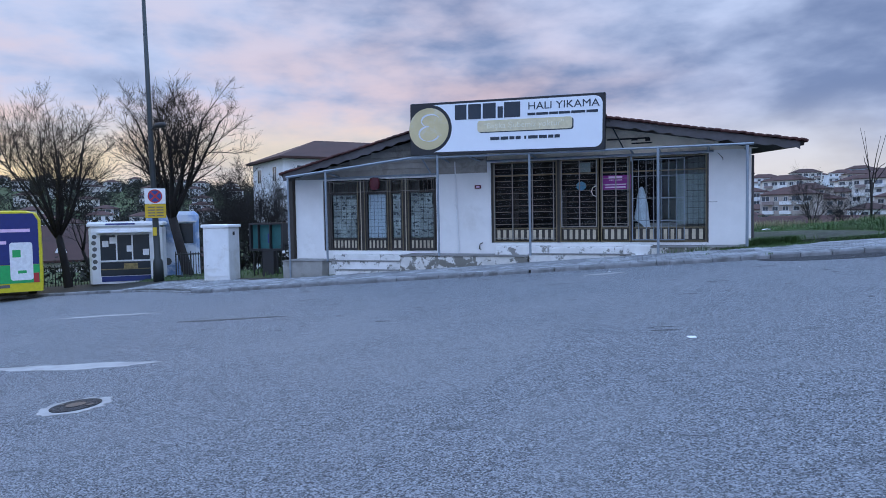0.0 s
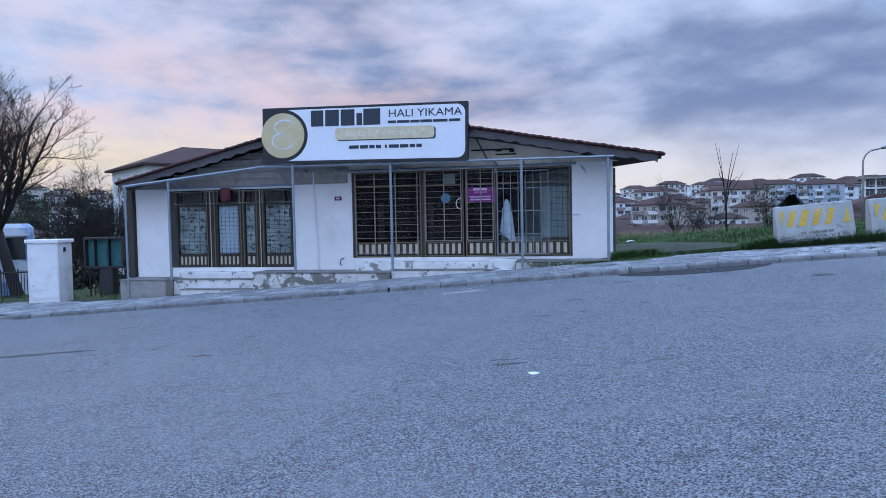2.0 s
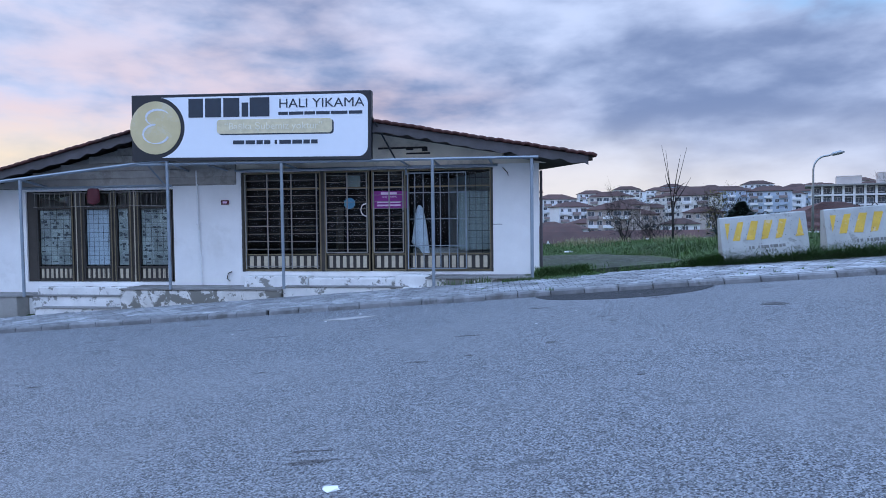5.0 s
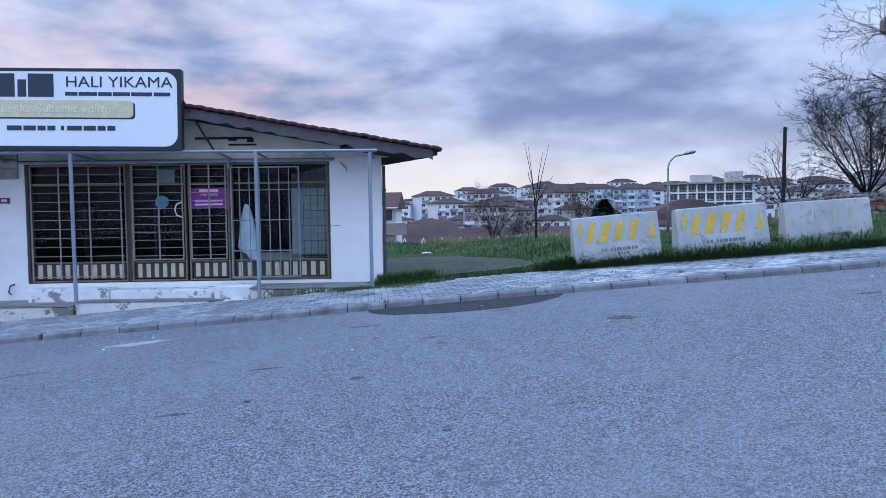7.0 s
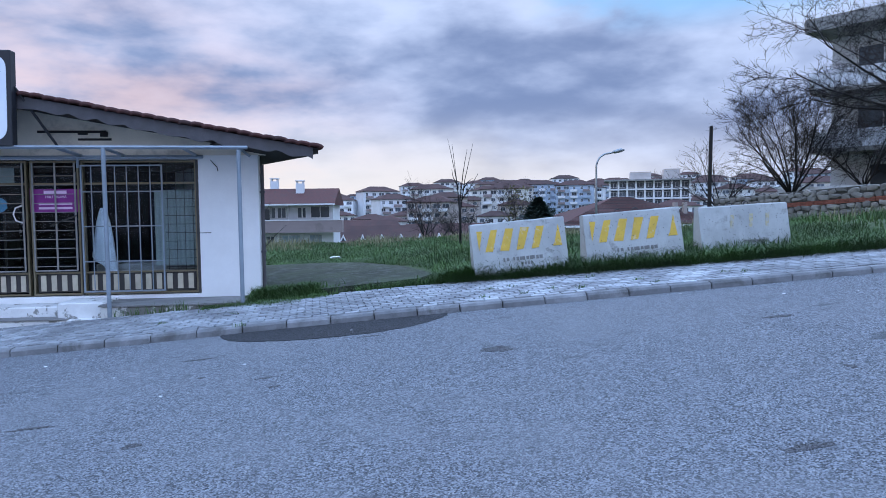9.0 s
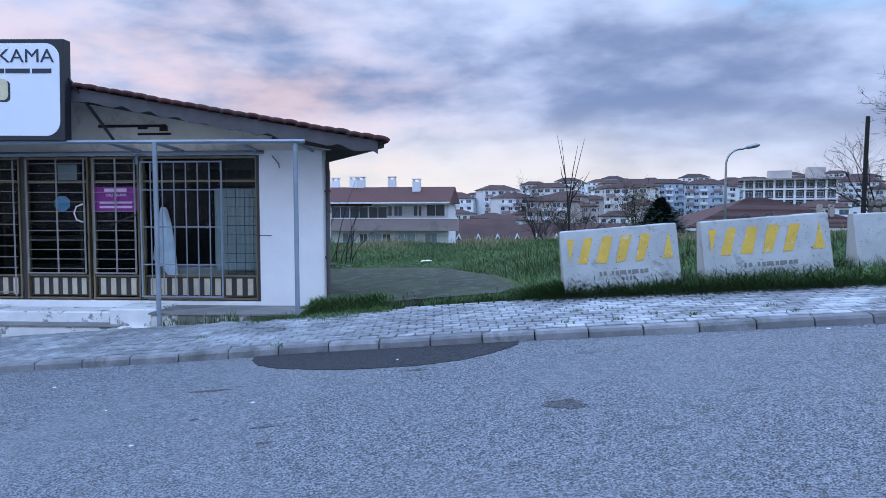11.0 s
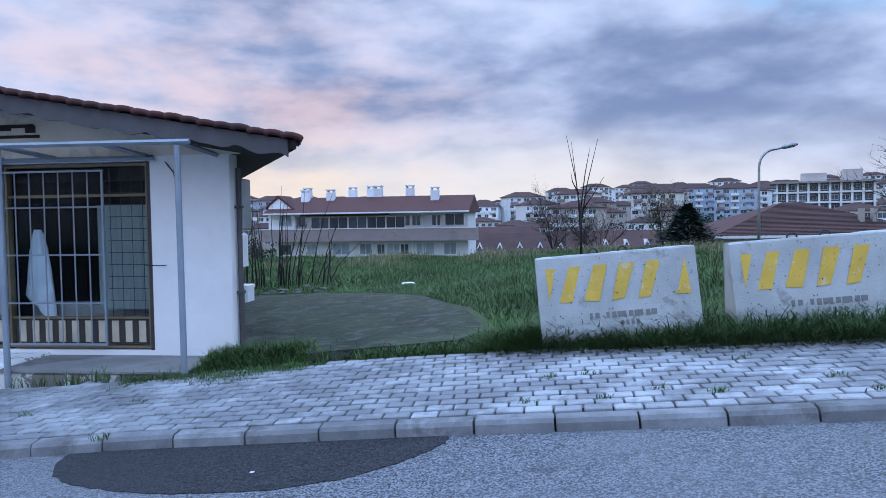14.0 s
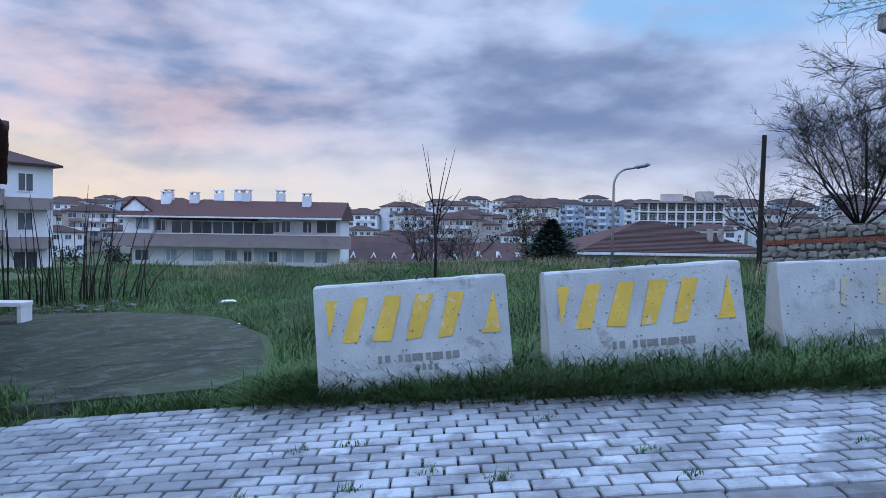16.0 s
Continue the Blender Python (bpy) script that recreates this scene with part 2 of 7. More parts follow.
ROOFRED = material("far_roof_tile", (0.066, 0.032, 0.028), 0.9, 0.5, 0.25, 4.0, 0.3, stain=(0.05, 0.036, 0.033), stain_amount=0.5, stain_scale=0.4, per_object=0.25)
PIPE = material("blue_grey_paint", (0.23, 0.275, 0.32), 0.5, 4.0, 0.12, 70, 0.08, stain=(0.18, 0.14, 0.11), stain_amount=0.35, stain_scale=5.0, stain_lo=0.6, stain_hi=0.7)
BARS = material("grey_white_bar_paint", (0.27, 0.262, 0.25), 0.5, 8.0, 0.12, 70, 0.05)
BRASS = material("brown_gold_aluminium", (0.19, 0.155, 0.095), 0.45, 6.0, 0.15, 70, 0.05, metal=0.3)
DARKFRAME = material("dark_brown_frame", (0.040, 0.034, 0.029), 0.5, 6.0, 0.2, 70, 0.05)
BEIGE = material("beige_slat", (0.50, 0.44, 0.33), 0.65, 6.0, 0.12, 70, 0.08, stain=(0.3, 0.26, 0.2), stain_amount=0.4)
DARKSLAT = plain("dark_slat", (0.035, 0.03, 0.028), 0.6)
GLASS = glass_material("shop_glass")
# near-black, the shade of the unlit shop room put into its surface colour
DIM = plain("unlit_interior_shade", (0.014, 0.017, 0.022), 0.9)
BLACK = plain("sign_black", (0.014, 0.016, 0.022), 0.45)
SIGNWHITE = material("sign_white_vinyl", (0.76, 0.80, 0.86), 0.4, 1.0, 0.03, 60, 0.02)
SIGNBLUE = plain("sign_dark_lettering", (0.02, 0.032, 0.05), 0.5)
GOLD = material("faded_gold_vinyl", (0.60, 0.50, 0.28), 0.5, 2.0, 0.08, 60, 0.02, stain=(0.62, 0.60, 0.52), stain_amount=0.4, stain_scale=2.0)
PALEGOLD = plain("pale_gold_vinyl", (0.66, 0.58, 0.38), 0.5)
SILVER = plain("silver_grey_vinyl", (0.66, 0.68, 0.72), 0.4)
MAGENTA = plain("magenta_poster", (0.22, 0.015, 0.20), 0.5)
PINK = plain("pale_pink_print", (0.72, 0.5, 0.68), 0.6)
PAPER = material("yellowed_newspaper", (0.42, 0.42, 0.38), 0.9, 3.0, 0.2, 30, 0.1, per_object=0.25)
INK = plain("newsprint_grey", (0.12, 0.12, 0.12), 0.9)
BLIND = material("white_blind", (0.62, 0.66, 0.70), 0.7, 1.5, 0.08, 50, 0.05)
CLOTH = material("grey_green_curtain", (0.30, 0.325, 0.30), 0.95, 2.0, 0.12, 50, 0.1)
WHITECLOTH = material("white_cotton", (0.80, 0.82, 0.86), 0.9, 5.0, 0.1, 80, 0.15)
WHITEPAINT = material("white_metal_paint", (0.74, 0.75, 0.76), 0.5, 3.0, 0.05, 60, 0.04, stain=(0.45, 0.42, 0.36), stain_amount=0.3, stain_scale=2.0)
REDCLOTH = plain("dark_red_plastic_bag", (0.10, 0.012, 0.022), 0.5)
STEELGREY = material("galvanised_steel", (0.30, 0.32, 0.33), 0.45, 5.0, 0.12, 80, 0.05, metal=0.6)
IRON = plain("black_iron", (0.022, 0.022, 0.024), 0.55)
BARK = material("dark_bark", (0.018, 0.015, 0.014), 0.95, 6.0, 0.3, 60, 0.5, per_object=0.15)
TWIG = material("grey_brown_twigs", (0.018, 0.014, 0.012), 0.95, 6.0, 0.25, 60, 0.2)
GROUND = material("field_soil_and_grass", (0.050, 0.080, 0.025), 0.95, 0.5, 0.35, 12, 0.6, stain=(0.10, 0.095, 0.05), stain_amount=0.6, stain_scale=0.25, bump_dist=0.05)
GRASS = material("grass_blades", (0.055, 0.112, 0.025), 0.75, 0.7, 0.35, 5.0, 0.0, stain=(0.16, 0.15, 0.07), stain_amount=0.45, stain_scale=0.9, stain_lo=0.55, stain_hi=0.75, per_island=0.35)
DRYGRASS = material("dry_pale_grass", (0.23, 0.215, 0.12), 0.85, 0.7, 0.25, 5.0, 0.0, per_island=0.3)
PAVER = material("concrete_paver", (0.32, 0.335, 0.35), 0.9, 1.3, 0.28, 60, 0.5, per_object=0.2, per_island=0.2, stain=(0.15, 0.155, 0.165), stain_amount=0.75, stain_scale=1.9, stain_lo=0.44, stain_hi=0.58)
JOINT = material("sand_joint", (0.028, 0.028, 0.024), 0.95, 3.0, 0.3, 60, 0.4)
KERB = material("kerb_concrete", (0.195, 0.20, 0.208), 0.9, 3.0, 0.3, 50, 0.5, per_object=0.2, stain=(0.085, 0.083, 0.08), stain_amount=0.75, stain_scale=2.2)
STONE = material("grey_rubble_stone", (0.24, 0.225, 0.20), 0.92, 2.0, 0.25, 20, 0.6, per_object=0.3, bump_dist=0.02)
MORTAR = material("lime_mortar", (0.085, 0.08, 0.07), 0.95, 3.0, 0.2, 40, 0.4)
BRICK = material("red_brick", (0.26, 0.085, 0.055), 0.9, 4.0, 0.2, 40, 0.3, per_object=0.15)

# ---- geometry helpers ----


class M:
    """Vertices and faces of one mesh, gathered piece by piece."""

    def __init__(self):
        self.v, self.f, self.mi, self.cur = [], [], [], 0

    def add(self, v, f):
        n = len(self.v)
        self.v += [tuple(p) for p in v]
        self.f += [tuple(i + n for i in q) for q in f]
        self.mi += [self.cur] * len(f)
        return self

    def box(self, x0, x1, y0, y1, z0, z1, bevel=0.0):
        if bevel <= 0:
            v = [(x0, y0, z0), (x1, y0, z0), (x1, y1, z0), (x0, y1, z0), (x0, y0, z1), (x1, y0, z1), (x1, y1, z1), (x0, y1, z1)]
            return self.add(v, [(0, 3, 2, 1), (4, 5, 6, 7), (0, 1, 5, 4), (1, 2, 6, 5), (2, 3, 7, 6), (3, 0, 4, 7)])
        b = bevel
        ring = [(x0 + b, y0), (x1 - b, y0), (x1, y0 + b), (x1, y1 - b), (x1 - b, y1), (x0 + b, y1), (x0, y1 - b), (x0, y0 + b)]
        inn = [(x0 + b, y0 + b), (x1 - b, y0 + b), (x1 - b, y0 + b), (x1 - b, y1 - b), (x1 - b, y1 - b), (x0 + b, y1 - b), (x0 + b, y1 - b), (x0 + b, y0 + b)]
        v = [(*p, z0) for p in ring] + [(*p, z1 - b) for p in ring] + [(*p, z1) for p in inn]
        f = [tuple(range(7, -1, -1))]
        for i in range(8):
            j = (i + 1) % 8
            f += [(i, j, 8 + j, 8 + i), (8 + i, 8 + j, 16 + j, 16 + i)]
        f.append(tuple(range(16, 24)))
        return self.add(v, f)

    def prism(self, poly, y0, y1):
        """A polygon in x, z pushed from y0 to y1."""
        n = len(poly)
        v = [(x, y0, z) for x, z in poly] + [(x, y1, z) for x, z in poly]
        f = [tuple(range(n)), tuple(range(2 * n - 1, n - 1, -1))] + [((i + 1) % n, i, n + i, n + (i + 1) % n) for i in range(n)]
        return self.add(v, f)

    def slab(self, poly, z0, z1):
        """A polygon in x, y from z0 to z1 (numbers, or functions of x and y)."""
        n = len(poly)
        lo = z0 if callable(z0) else (lambda x, y: z0)
        hi = z1 if callable(z1) else (lambda x, y: z1)
        v = [(x, y, lo(x, y)) for x, y in poly] + [(x, y, hi(x, y)) for x, y in poly]
        f = [tuple(range(n - 1, -1, -1)), tuple(range(n, 2 * n))] + [(i, (i + 1) % n, n + (i + 1) % n, n + i) for i in range(n)]
        return self.add(v, f)

    def tube(self, pts, radii, n=6, caps=True):
        pts = [Vector(p) for p in pts]
        if not hasattr(radii, "__len__"):
            radii = [radii] * len(pts)
        v, f = [], []
        up = Vector((0, 0, 1))
        for i, p in enumerate(pts):
            d = (pts[min(i + 1, len(pts) - 1)] - pts[max(i - 1, 0)]).normalized()
            side = d.cross(up)
            side = side.normalized() if side.length > 0.05 else Vector((1, 0, 0))
            over = side.cross(d)
            for k in range(n):
                a = 2 * math.pi * k / n
                v.append(p + radii[i] * (math.cos(a) * side + math.sin(a) * over))
            if i:
                for k in range(n):
                    j = (k + 1) % n
                    f.append(((i - 1) * n + k, (i - 1) * n + j, i * n + j, i * n + k))
        if caps:
            f += [tuple(range(n - 1, -1, -1)), tuple(range((len(pts) - 1) * n, len(pts) * n))]
        return self.add(v, f)

    def rod(self, a, b, r, n=6):
        return self.tube([a, b], r, n)

    def square(self, a, b, r):
        """A square bar from a to b."""
        return self.tube([a, b], r * 1.414, 4)

    def disc(self, cx, cz, r, y0, y1, n=40):
        return self.prism([(cx + r * math.cos(2 * math.pi * i / n), cz + r * math.sin(2 * math.pi * i / n)) for i in range(n)], y0, y1)

    def mesh(self, name, mats, smooth=False):
        me = bpy.data.meshes.new(name)
        me.from_pydata(self.v, [], self.f)
        for m in mats if isinstance(mats, (list, tuple)) else [mats]:
            me.materials.append(m)
        if any(self.mi):
            me.polygons.foreach_set("material_index", self.mi)
        if smooth:
            me.polygons.foreach_set("use_smooth", [True] * len(me.polygons))
        me.update()
        return me


def part(name, m, mat, parent, label="", smooth=False):
    """Links the gathered mesh as one object under a thing or a part."""
    ob = new(name, m.mesh(name, mat, smooth) if isinstance(m, M) else m)
    ob.parent = parent
    return tagged(ob, label)


def thing(name, at, label, category, group="", kind="", turn=0.0):
    ob = new(name)
    ob.matrix_basis = pose(*at, 0, 0, turn)
    ob.empty_display_size = 0.2
    return tagged(ob, label, category, group, kind)


def solid(name, m, mat, label, category="", group="", kind="", smooth=False, at=None):
    ob = new(name, m.mesh(name, mat, smooth))
    if at:
        ob.matrix_basis = pose(*at)
    return tagged(ob, label, category, group, kind)


# ---- ground ----
KERB_X = (-90, -24, -19, -16, -12.4, -9.9, -6, -2, 0.6, 2, 4.5, 6.4, 7.8, 10.5, 25, 90)
KERB_Y = (28, 20.7, 19.8, 19.2, 17.25, 17.12, 16.77, 16.50, 16.26, 16.20, 15.94, 15.68, 15.50, 15.19, 13.4, 5)
BACK_X = (-90, -24, -15.5, -12, -11.0, 1.0, 4.6, 6.8, 8.2, 11.2, 25, 90)
BACK_Y = (31.5, 24.4, 21.9, 20.2, 19.12, 18.20, 18.2, 17.6, 17.3, 16.75, 14.9, 6.5)


def kerb_y(x):
    return np.interp(x, KERB_X, KERB_Y)


def back_y(x):
    return np.interp(x, BACK_X, BACK_Y)


def road_z(x, y):
    return 0.2745 + 0.0752 * x + 0.0194 * y


def pave_z(x, y):
    return road_z(x, y) + 0.10


def step01(v, lo, hi):
    s = np.clip((np.asarray(v, float) - lo) / (hi - lo), 0, 1)
    return s * s * (3 - 2 * s)


def ground_z(x, y):
    """The lie of the land: street, field behind the pavement, valley and far hill."""
    x, y = np.asarray(x, float), np.asarray(y, float)
    bx = np.clip(x, -40, 45)
    by = back_y(bx)
    street = road_z(bx, np.minimum(y, by)) - 0.05
    fx = bx + (np.maximum(bx, 4.5) - bx) * step01(y - by, 7, 15)
    field = road_z(fx, by) + 0.13 + 0.16 * step01(y - by, 0.5, 3.0) * step01(x, 4.2, 5.5)
    field = field + 0.08 * np.sin(x * 0.9 + 1.3) * np.sin(y * 0.7) * step01(y, 24, 28) - (0.40 + 0.052 * np.clip(x - 2, 0, 40)) * step01(y - by, 3, 17)
    near = np.where(y < by + 0.02, street, np.where(y < by + 0.6, street + (field - street) * np.clip((y - by) / 0.4, 0, 1), field))
    # the land falls away behind the field, sooner on the low side of the street
    edge = np.interp(x, (-60, -16, -11, -6, 2, 60), (26, 24, 29, 41, 43, 46))
    fall = step01(y, edge, edge + 38)
    way = np.degrees(np.arctan2(x - 4, np.maximum(y - 10, 1.0)))
    rise = np.interp(way, (-60, -40, -32, -22, -16, 3, 12, 40), (34, 34, 29, 15, 12, 10, 21, 21))
    hill = -7.0 + rise * step01(np.hypot(x - 4, y - 10), 170, 600) + 3 * step01(np.hypot(x, y), 600, 1000)
    return near * (1 - fall) + (hill + 0.6 * np.sin(x * 0.05) * np.cos(y * 0.04)) * fall


def sheet(xs, ys, zf):
    """A height sheet over a grid."""
    gx, gy = np.meshgrid(xs, ys)
    gz = zf(gx, gy)
    n, k = len(xs), len(ys)
    m = M()
    m.v = [tuple(p) for p in np.stack([gx, gy, gz], -1).reshape(-1, 3).tolist()]
    m.f = [(j * n + i, j * n + i + 1, (j + 1) * n + i + 1, (j + 1) * n + i) for j in range(k - 1) for i in range(n - 1)]
    m.mi = [0] * len(m.f)
    return m


def steps_to(limits):
    out = []
    for a, b, d in limits:
        out += list(np.arange(a, b, d))
    return np.array(out + [limits[-1][1]])


solid("ground", sheet(steps_to([(-2500, -400, 150), (-400, -60, 20), (-60, -20, 4), (-20, 20, 0.5), (20, 60, 3), (60, 400, 20), (400, 2500, 150)]),
                      steps_to([(-600, -40, 80), (-40, 14, 6), (14, 46, 0.4), (46, 120, 3), (120, 600, 20), (600, 2800, 200)]), ground_z),
      GROUND, "rough green field falling away to a valley", "ground", kind="structure", smooth=True)

xs = steps_to([(-90, -30, 4), (-30, 30, 0.5), (30, 90, 4)])
road = M()
rows_y = [None, 0.4, 1.2, 3, 6, 10, 16, 30, 60]
for i, x in enumerate(xs):
    for d in rows_y:
        y = kerb_y(x) - (d or 0.0) + (0.02 if d is None else 0)
        road.v.append((x, y, road_z(x, y)))
w = len(rows_y)
for i in range(len(xs) - 1):
    for j in range(w - 1):
        road.f.append((i * w + j, i * w + j + 1, (i + 1) * w + j + 1, (i + 1) * w + j))
road.mi = [0] * len(road.f)
solid("road", road, ASPHALT, "worn grey asphalt street sloping uphill", "road", kind="structure", smooth=True)

bed = M()
for i, x in enumerate(xs):
    for y in (kerb_y(x) + 0.1, back_y(x) + 0.03):
        bed.v += [(x, y, pave_z(x, y) - 0.03), (x, y, pave_z(x, y) - 0.20)]
for i in range(len(xs) - 1):
    a, b = i * 4, (i + 1) * 4
    bed.f += [(a, b, b + 2, a + 2), (a + 2, b + 2, b + 3, a + 3), (a + 1, a, b, b + 1)]
bed.mi = [0] * len(bed.f)
pavement = solid("pavement", bed, JOINT, "block-paved pavement beside the street", "pavement", kind="structure")

# ---- shop building ----
FY, XL, XR = 19.2, -10.75, 1.78          # facade plane, left and right ends
SX, SY = -0.4705, 0.8824                   # way of the side walls, away from the street
DEPTH = 9.0
RIDGE_X, RIDGE_Z = -4.29, 4.60


def roof_z(x):
    """Height of the roof's upper face along the front verge."""
    return 3.276 + (RIDGE_Z - 3.276) * (2.84 - x) / (2.84 - RIDGE_X) if x > RIDGE_X else 3.03 + (RIDGE_Z - 3.03) * (x + 10.75) / (RIDGE_X + 10.75)


def back(p, d):
    """A point of the front moved back along the side walls by d metres."""
    return (p[0] + SX * d, p[1] + SY * d, *p[2:])


shop = thing("shop_building", (-4.5, 22, 0.3), "single-storey white rendered shop with a low tiled gable roof", "building")
SO = Vector((-4.5, 22, 0.3))


def sp(name, m, mat, label="", parent=None, smooth=False):
    """A part of the shop, given in world metres."""
    m.v = [tuple(Vector(p) - SO) for p in m.v]
    return part(name, m, mat, parent or shop, label, smooth)


WT = 0.22
WIN_L, WIN_R = (-9.80, -6.20, 0.70, 2.80), (-4.61, 0.84, 0.93, 3.14)
for x0, x1, z0, z1 in ((XL, WIN_L[0], -0.4, 2.86), (WIN_L[1], WIN_R[0], -0.4, 3.2), (WIN_R[1], XR, -0.2, 3.2), (WIN_L[0], WIN_L[1], -0.4, WIN_L[2]),
                       (WIN_R[0], WIN_R[1], -0.3, WIN_R[2])):
    sp("front_wall", M().box(x0, x1, FY, FY + WT, z0, z1), WALL, "white rendered front wall")
sp("lintel", M().box(WIN_L[0], WIN_L[1], FY, FY + WT, WIN_L[3], 2.86), WALL)
sp("lintel", M().box(WIN_R[0], WIN_R[1], FY, FY + WT, WIN_R[3], 3.2), WALL)
for nm, xa, zt in (("side_wall", XR - WT, 3.2), ("side_wall", XL, 2.86)):
    m = M()
    a, b = (xa, FY + WT), (xa + WT, FY + WT)
    m.slab([a, b, back(b, DEPTH), back(a, DEPTH)], -0.6, zt)
    sp(nm, m, WALL)
m = M()
a, b = back((XL, FY + WT), DEPTH), back((XR, FY + WT), DEPTH)
m.slab([a, b, (b[0], b[1] + WT), (a[0], a[1] + WT)], -0.8, 3.2)
sp("back_wall", m, WALL)
# floor, ceiling and inner walls, coloured as dark as the room lies in shade
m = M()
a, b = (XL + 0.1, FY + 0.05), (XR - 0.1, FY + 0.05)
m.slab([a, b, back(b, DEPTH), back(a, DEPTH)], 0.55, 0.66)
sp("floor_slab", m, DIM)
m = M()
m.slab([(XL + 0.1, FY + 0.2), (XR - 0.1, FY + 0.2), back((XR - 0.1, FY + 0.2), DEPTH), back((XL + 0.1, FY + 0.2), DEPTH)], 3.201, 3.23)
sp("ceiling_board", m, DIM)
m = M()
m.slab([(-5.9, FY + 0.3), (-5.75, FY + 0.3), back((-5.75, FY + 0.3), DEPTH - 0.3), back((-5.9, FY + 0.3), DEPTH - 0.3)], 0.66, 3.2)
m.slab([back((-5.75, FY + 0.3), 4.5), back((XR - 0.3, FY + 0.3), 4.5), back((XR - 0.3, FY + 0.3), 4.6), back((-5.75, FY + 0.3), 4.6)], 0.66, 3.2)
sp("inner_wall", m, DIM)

# gable: weathered boards on one side of the sign, cream panels on the other
z = 2.90
while z < 4.4:
    x0 = RIDGE_X - (RIDGE_Z - 0.10 - (z + 0.15)) * (RIDGE_X + 10.75) / (RIDGE_Z - 3.03)
    x0 = max(x0, XL + 0.05)
    if x0 < -5.0:
        m = M()
        m.box(x0, -4.72, FY - 0.05, FY - 0.012, z, z + 0.158)
        sp("gable_board", m, BOARD)
    z += 0.17
m = M()
m.prism([(XL + 0.02, 2.87), (-4.72, 2.87), (-4.72, roof_z(-4.72) - 0.12), (XL + 0.02, roof_z(XL) - 0.12)], FY - 0.010, FY + 0.02)
sp("gable_backing", m, BOARD, "weathered timber gable")
m = M()
m.prism([(-4.7, 3.2), (1.9, 3.2), (2.2, roof_z(2.2) - 0.17), (RIDGE_X, RIDGE_Z - 0.12), (-4.7, RIDGE_Z - 0.2)], FY - 0.03, FY + 0.05)
sp("gable_panel", m, GABLE, "cream gable panel with a broken board")
m = M()
for x0, x1, z0, z1 in ((-1.55, -0.52, 3.56, 3.60), (-0.95, -0.45, 3.44, 3.475), (-0.62, -0.50, 3.50, 3.58), (-0.95, -0.80, 3.53, 3.56)):
    m.box(x0, x1, FY - 0.046, FY - 0.034, z0, z1)
sp("broken_board", m, SOFFIT, "dark splintered gap in the gable")
m = M()
m.box(-6.05, -5.2, FY - 0.04, FY - 0.004, 3.03, 3.3).box(-6.2, -4.75, FY - 0.045, FY - 0.006, 3.31, 3.42)
sp("wood_patch", m, BOARD, "old board let into the wall")

# roof: two thick slopes, barge boards with a wavy edge, a row of verge tiles
V0, V1 = 18.44, 19.2 + 9.6
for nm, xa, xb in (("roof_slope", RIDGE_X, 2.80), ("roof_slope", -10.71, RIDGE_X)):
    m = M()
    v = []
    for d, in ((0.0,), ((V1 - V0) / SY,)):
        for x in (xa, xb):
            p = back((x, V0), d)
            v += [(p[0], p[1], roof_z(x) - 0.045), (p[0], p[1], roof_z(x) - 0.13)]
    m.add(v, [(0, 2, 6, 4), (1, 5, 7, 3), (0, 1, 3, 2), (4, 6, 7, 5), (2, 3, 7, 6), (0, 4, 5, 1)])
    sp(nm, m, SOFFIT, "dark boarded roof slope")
for xa, xb in ((RIDGE_X, 2.72), (-10.66, RIDGE_X)):
    n = 90
    top, bot = [], []
    for i in range(n + 1):
        x = xa + (xb - xa) * i / n
        top.append((x, roof_z(x) - 0.05))
        bot.append((x, roof_z(x) - 0.205 - 0.045 * abs(math.sin(x * 7.3 + 0.5 * math.sin(x * 1.7))) - 0.016 * math.sin(x * 2.1) - 0.010 * math.sin(x * 19.0)))
    m = M()
    k = len(top)
    v = [(x, V0 - 0.03, zz) for x, zz in top + bot] + [(x, V0 - 0.004, zz) for x, zz in top + bot]
    f = []
    for i in range(n):
        f += [(i, k + i, k + i + 1, i + 1), (2 * k + i, 2 * k + i + 1, 3 * k + i + 1, 3 * k + i), (k + i, 3 * k + i, 3 * k + i + 1, k + i + 1), (i, i + 1, 2 * k + i + 1, 2 * k + i)]
    f += [(0, 2 * k, 3 * k, k), (n, k + n, 3 * k + n, 2 * k + n)]
    m.add(v, f)
    sp("barge_board", m, FASCIA, "grey barge board with a wavy lower edge")


def tile_mesh():
    """A curved roof tile 0.42 long across the slope edge."""
    m = M()
    n = 6
    v, f = [], []
    for y in (-0.06, 0.40):
        for i in range(n + 1):
            a = math.pi * i / n
            v.append((-0.115 * math.cos(a), y, 0.034 + 0.036 * math.sin(a)))
        for i in range(n, -1, -1):
            a = math.pi * i / n
            v.append((-0.095 * math.cos(a), y, -0.012 + 0.030 * math.sin(a)))
    k = 2 * n + 2
    f = [(i, (i + 1) % k, k + (i + 1) % k, k + i) for i in range(k)]
    for i in range(n):
        f += [(i + 1, i, k - 1 - i, k - 2 - i), (k + i, k + i + 1, 2 * k - 2 - i, 2 * k - 1 - i)]
    m.add(v, f)
    return m.mesh("roof_tile", TILE, True)


TILE_ME = tile_mesh()
rng = random.Random(7)
x = -10.66
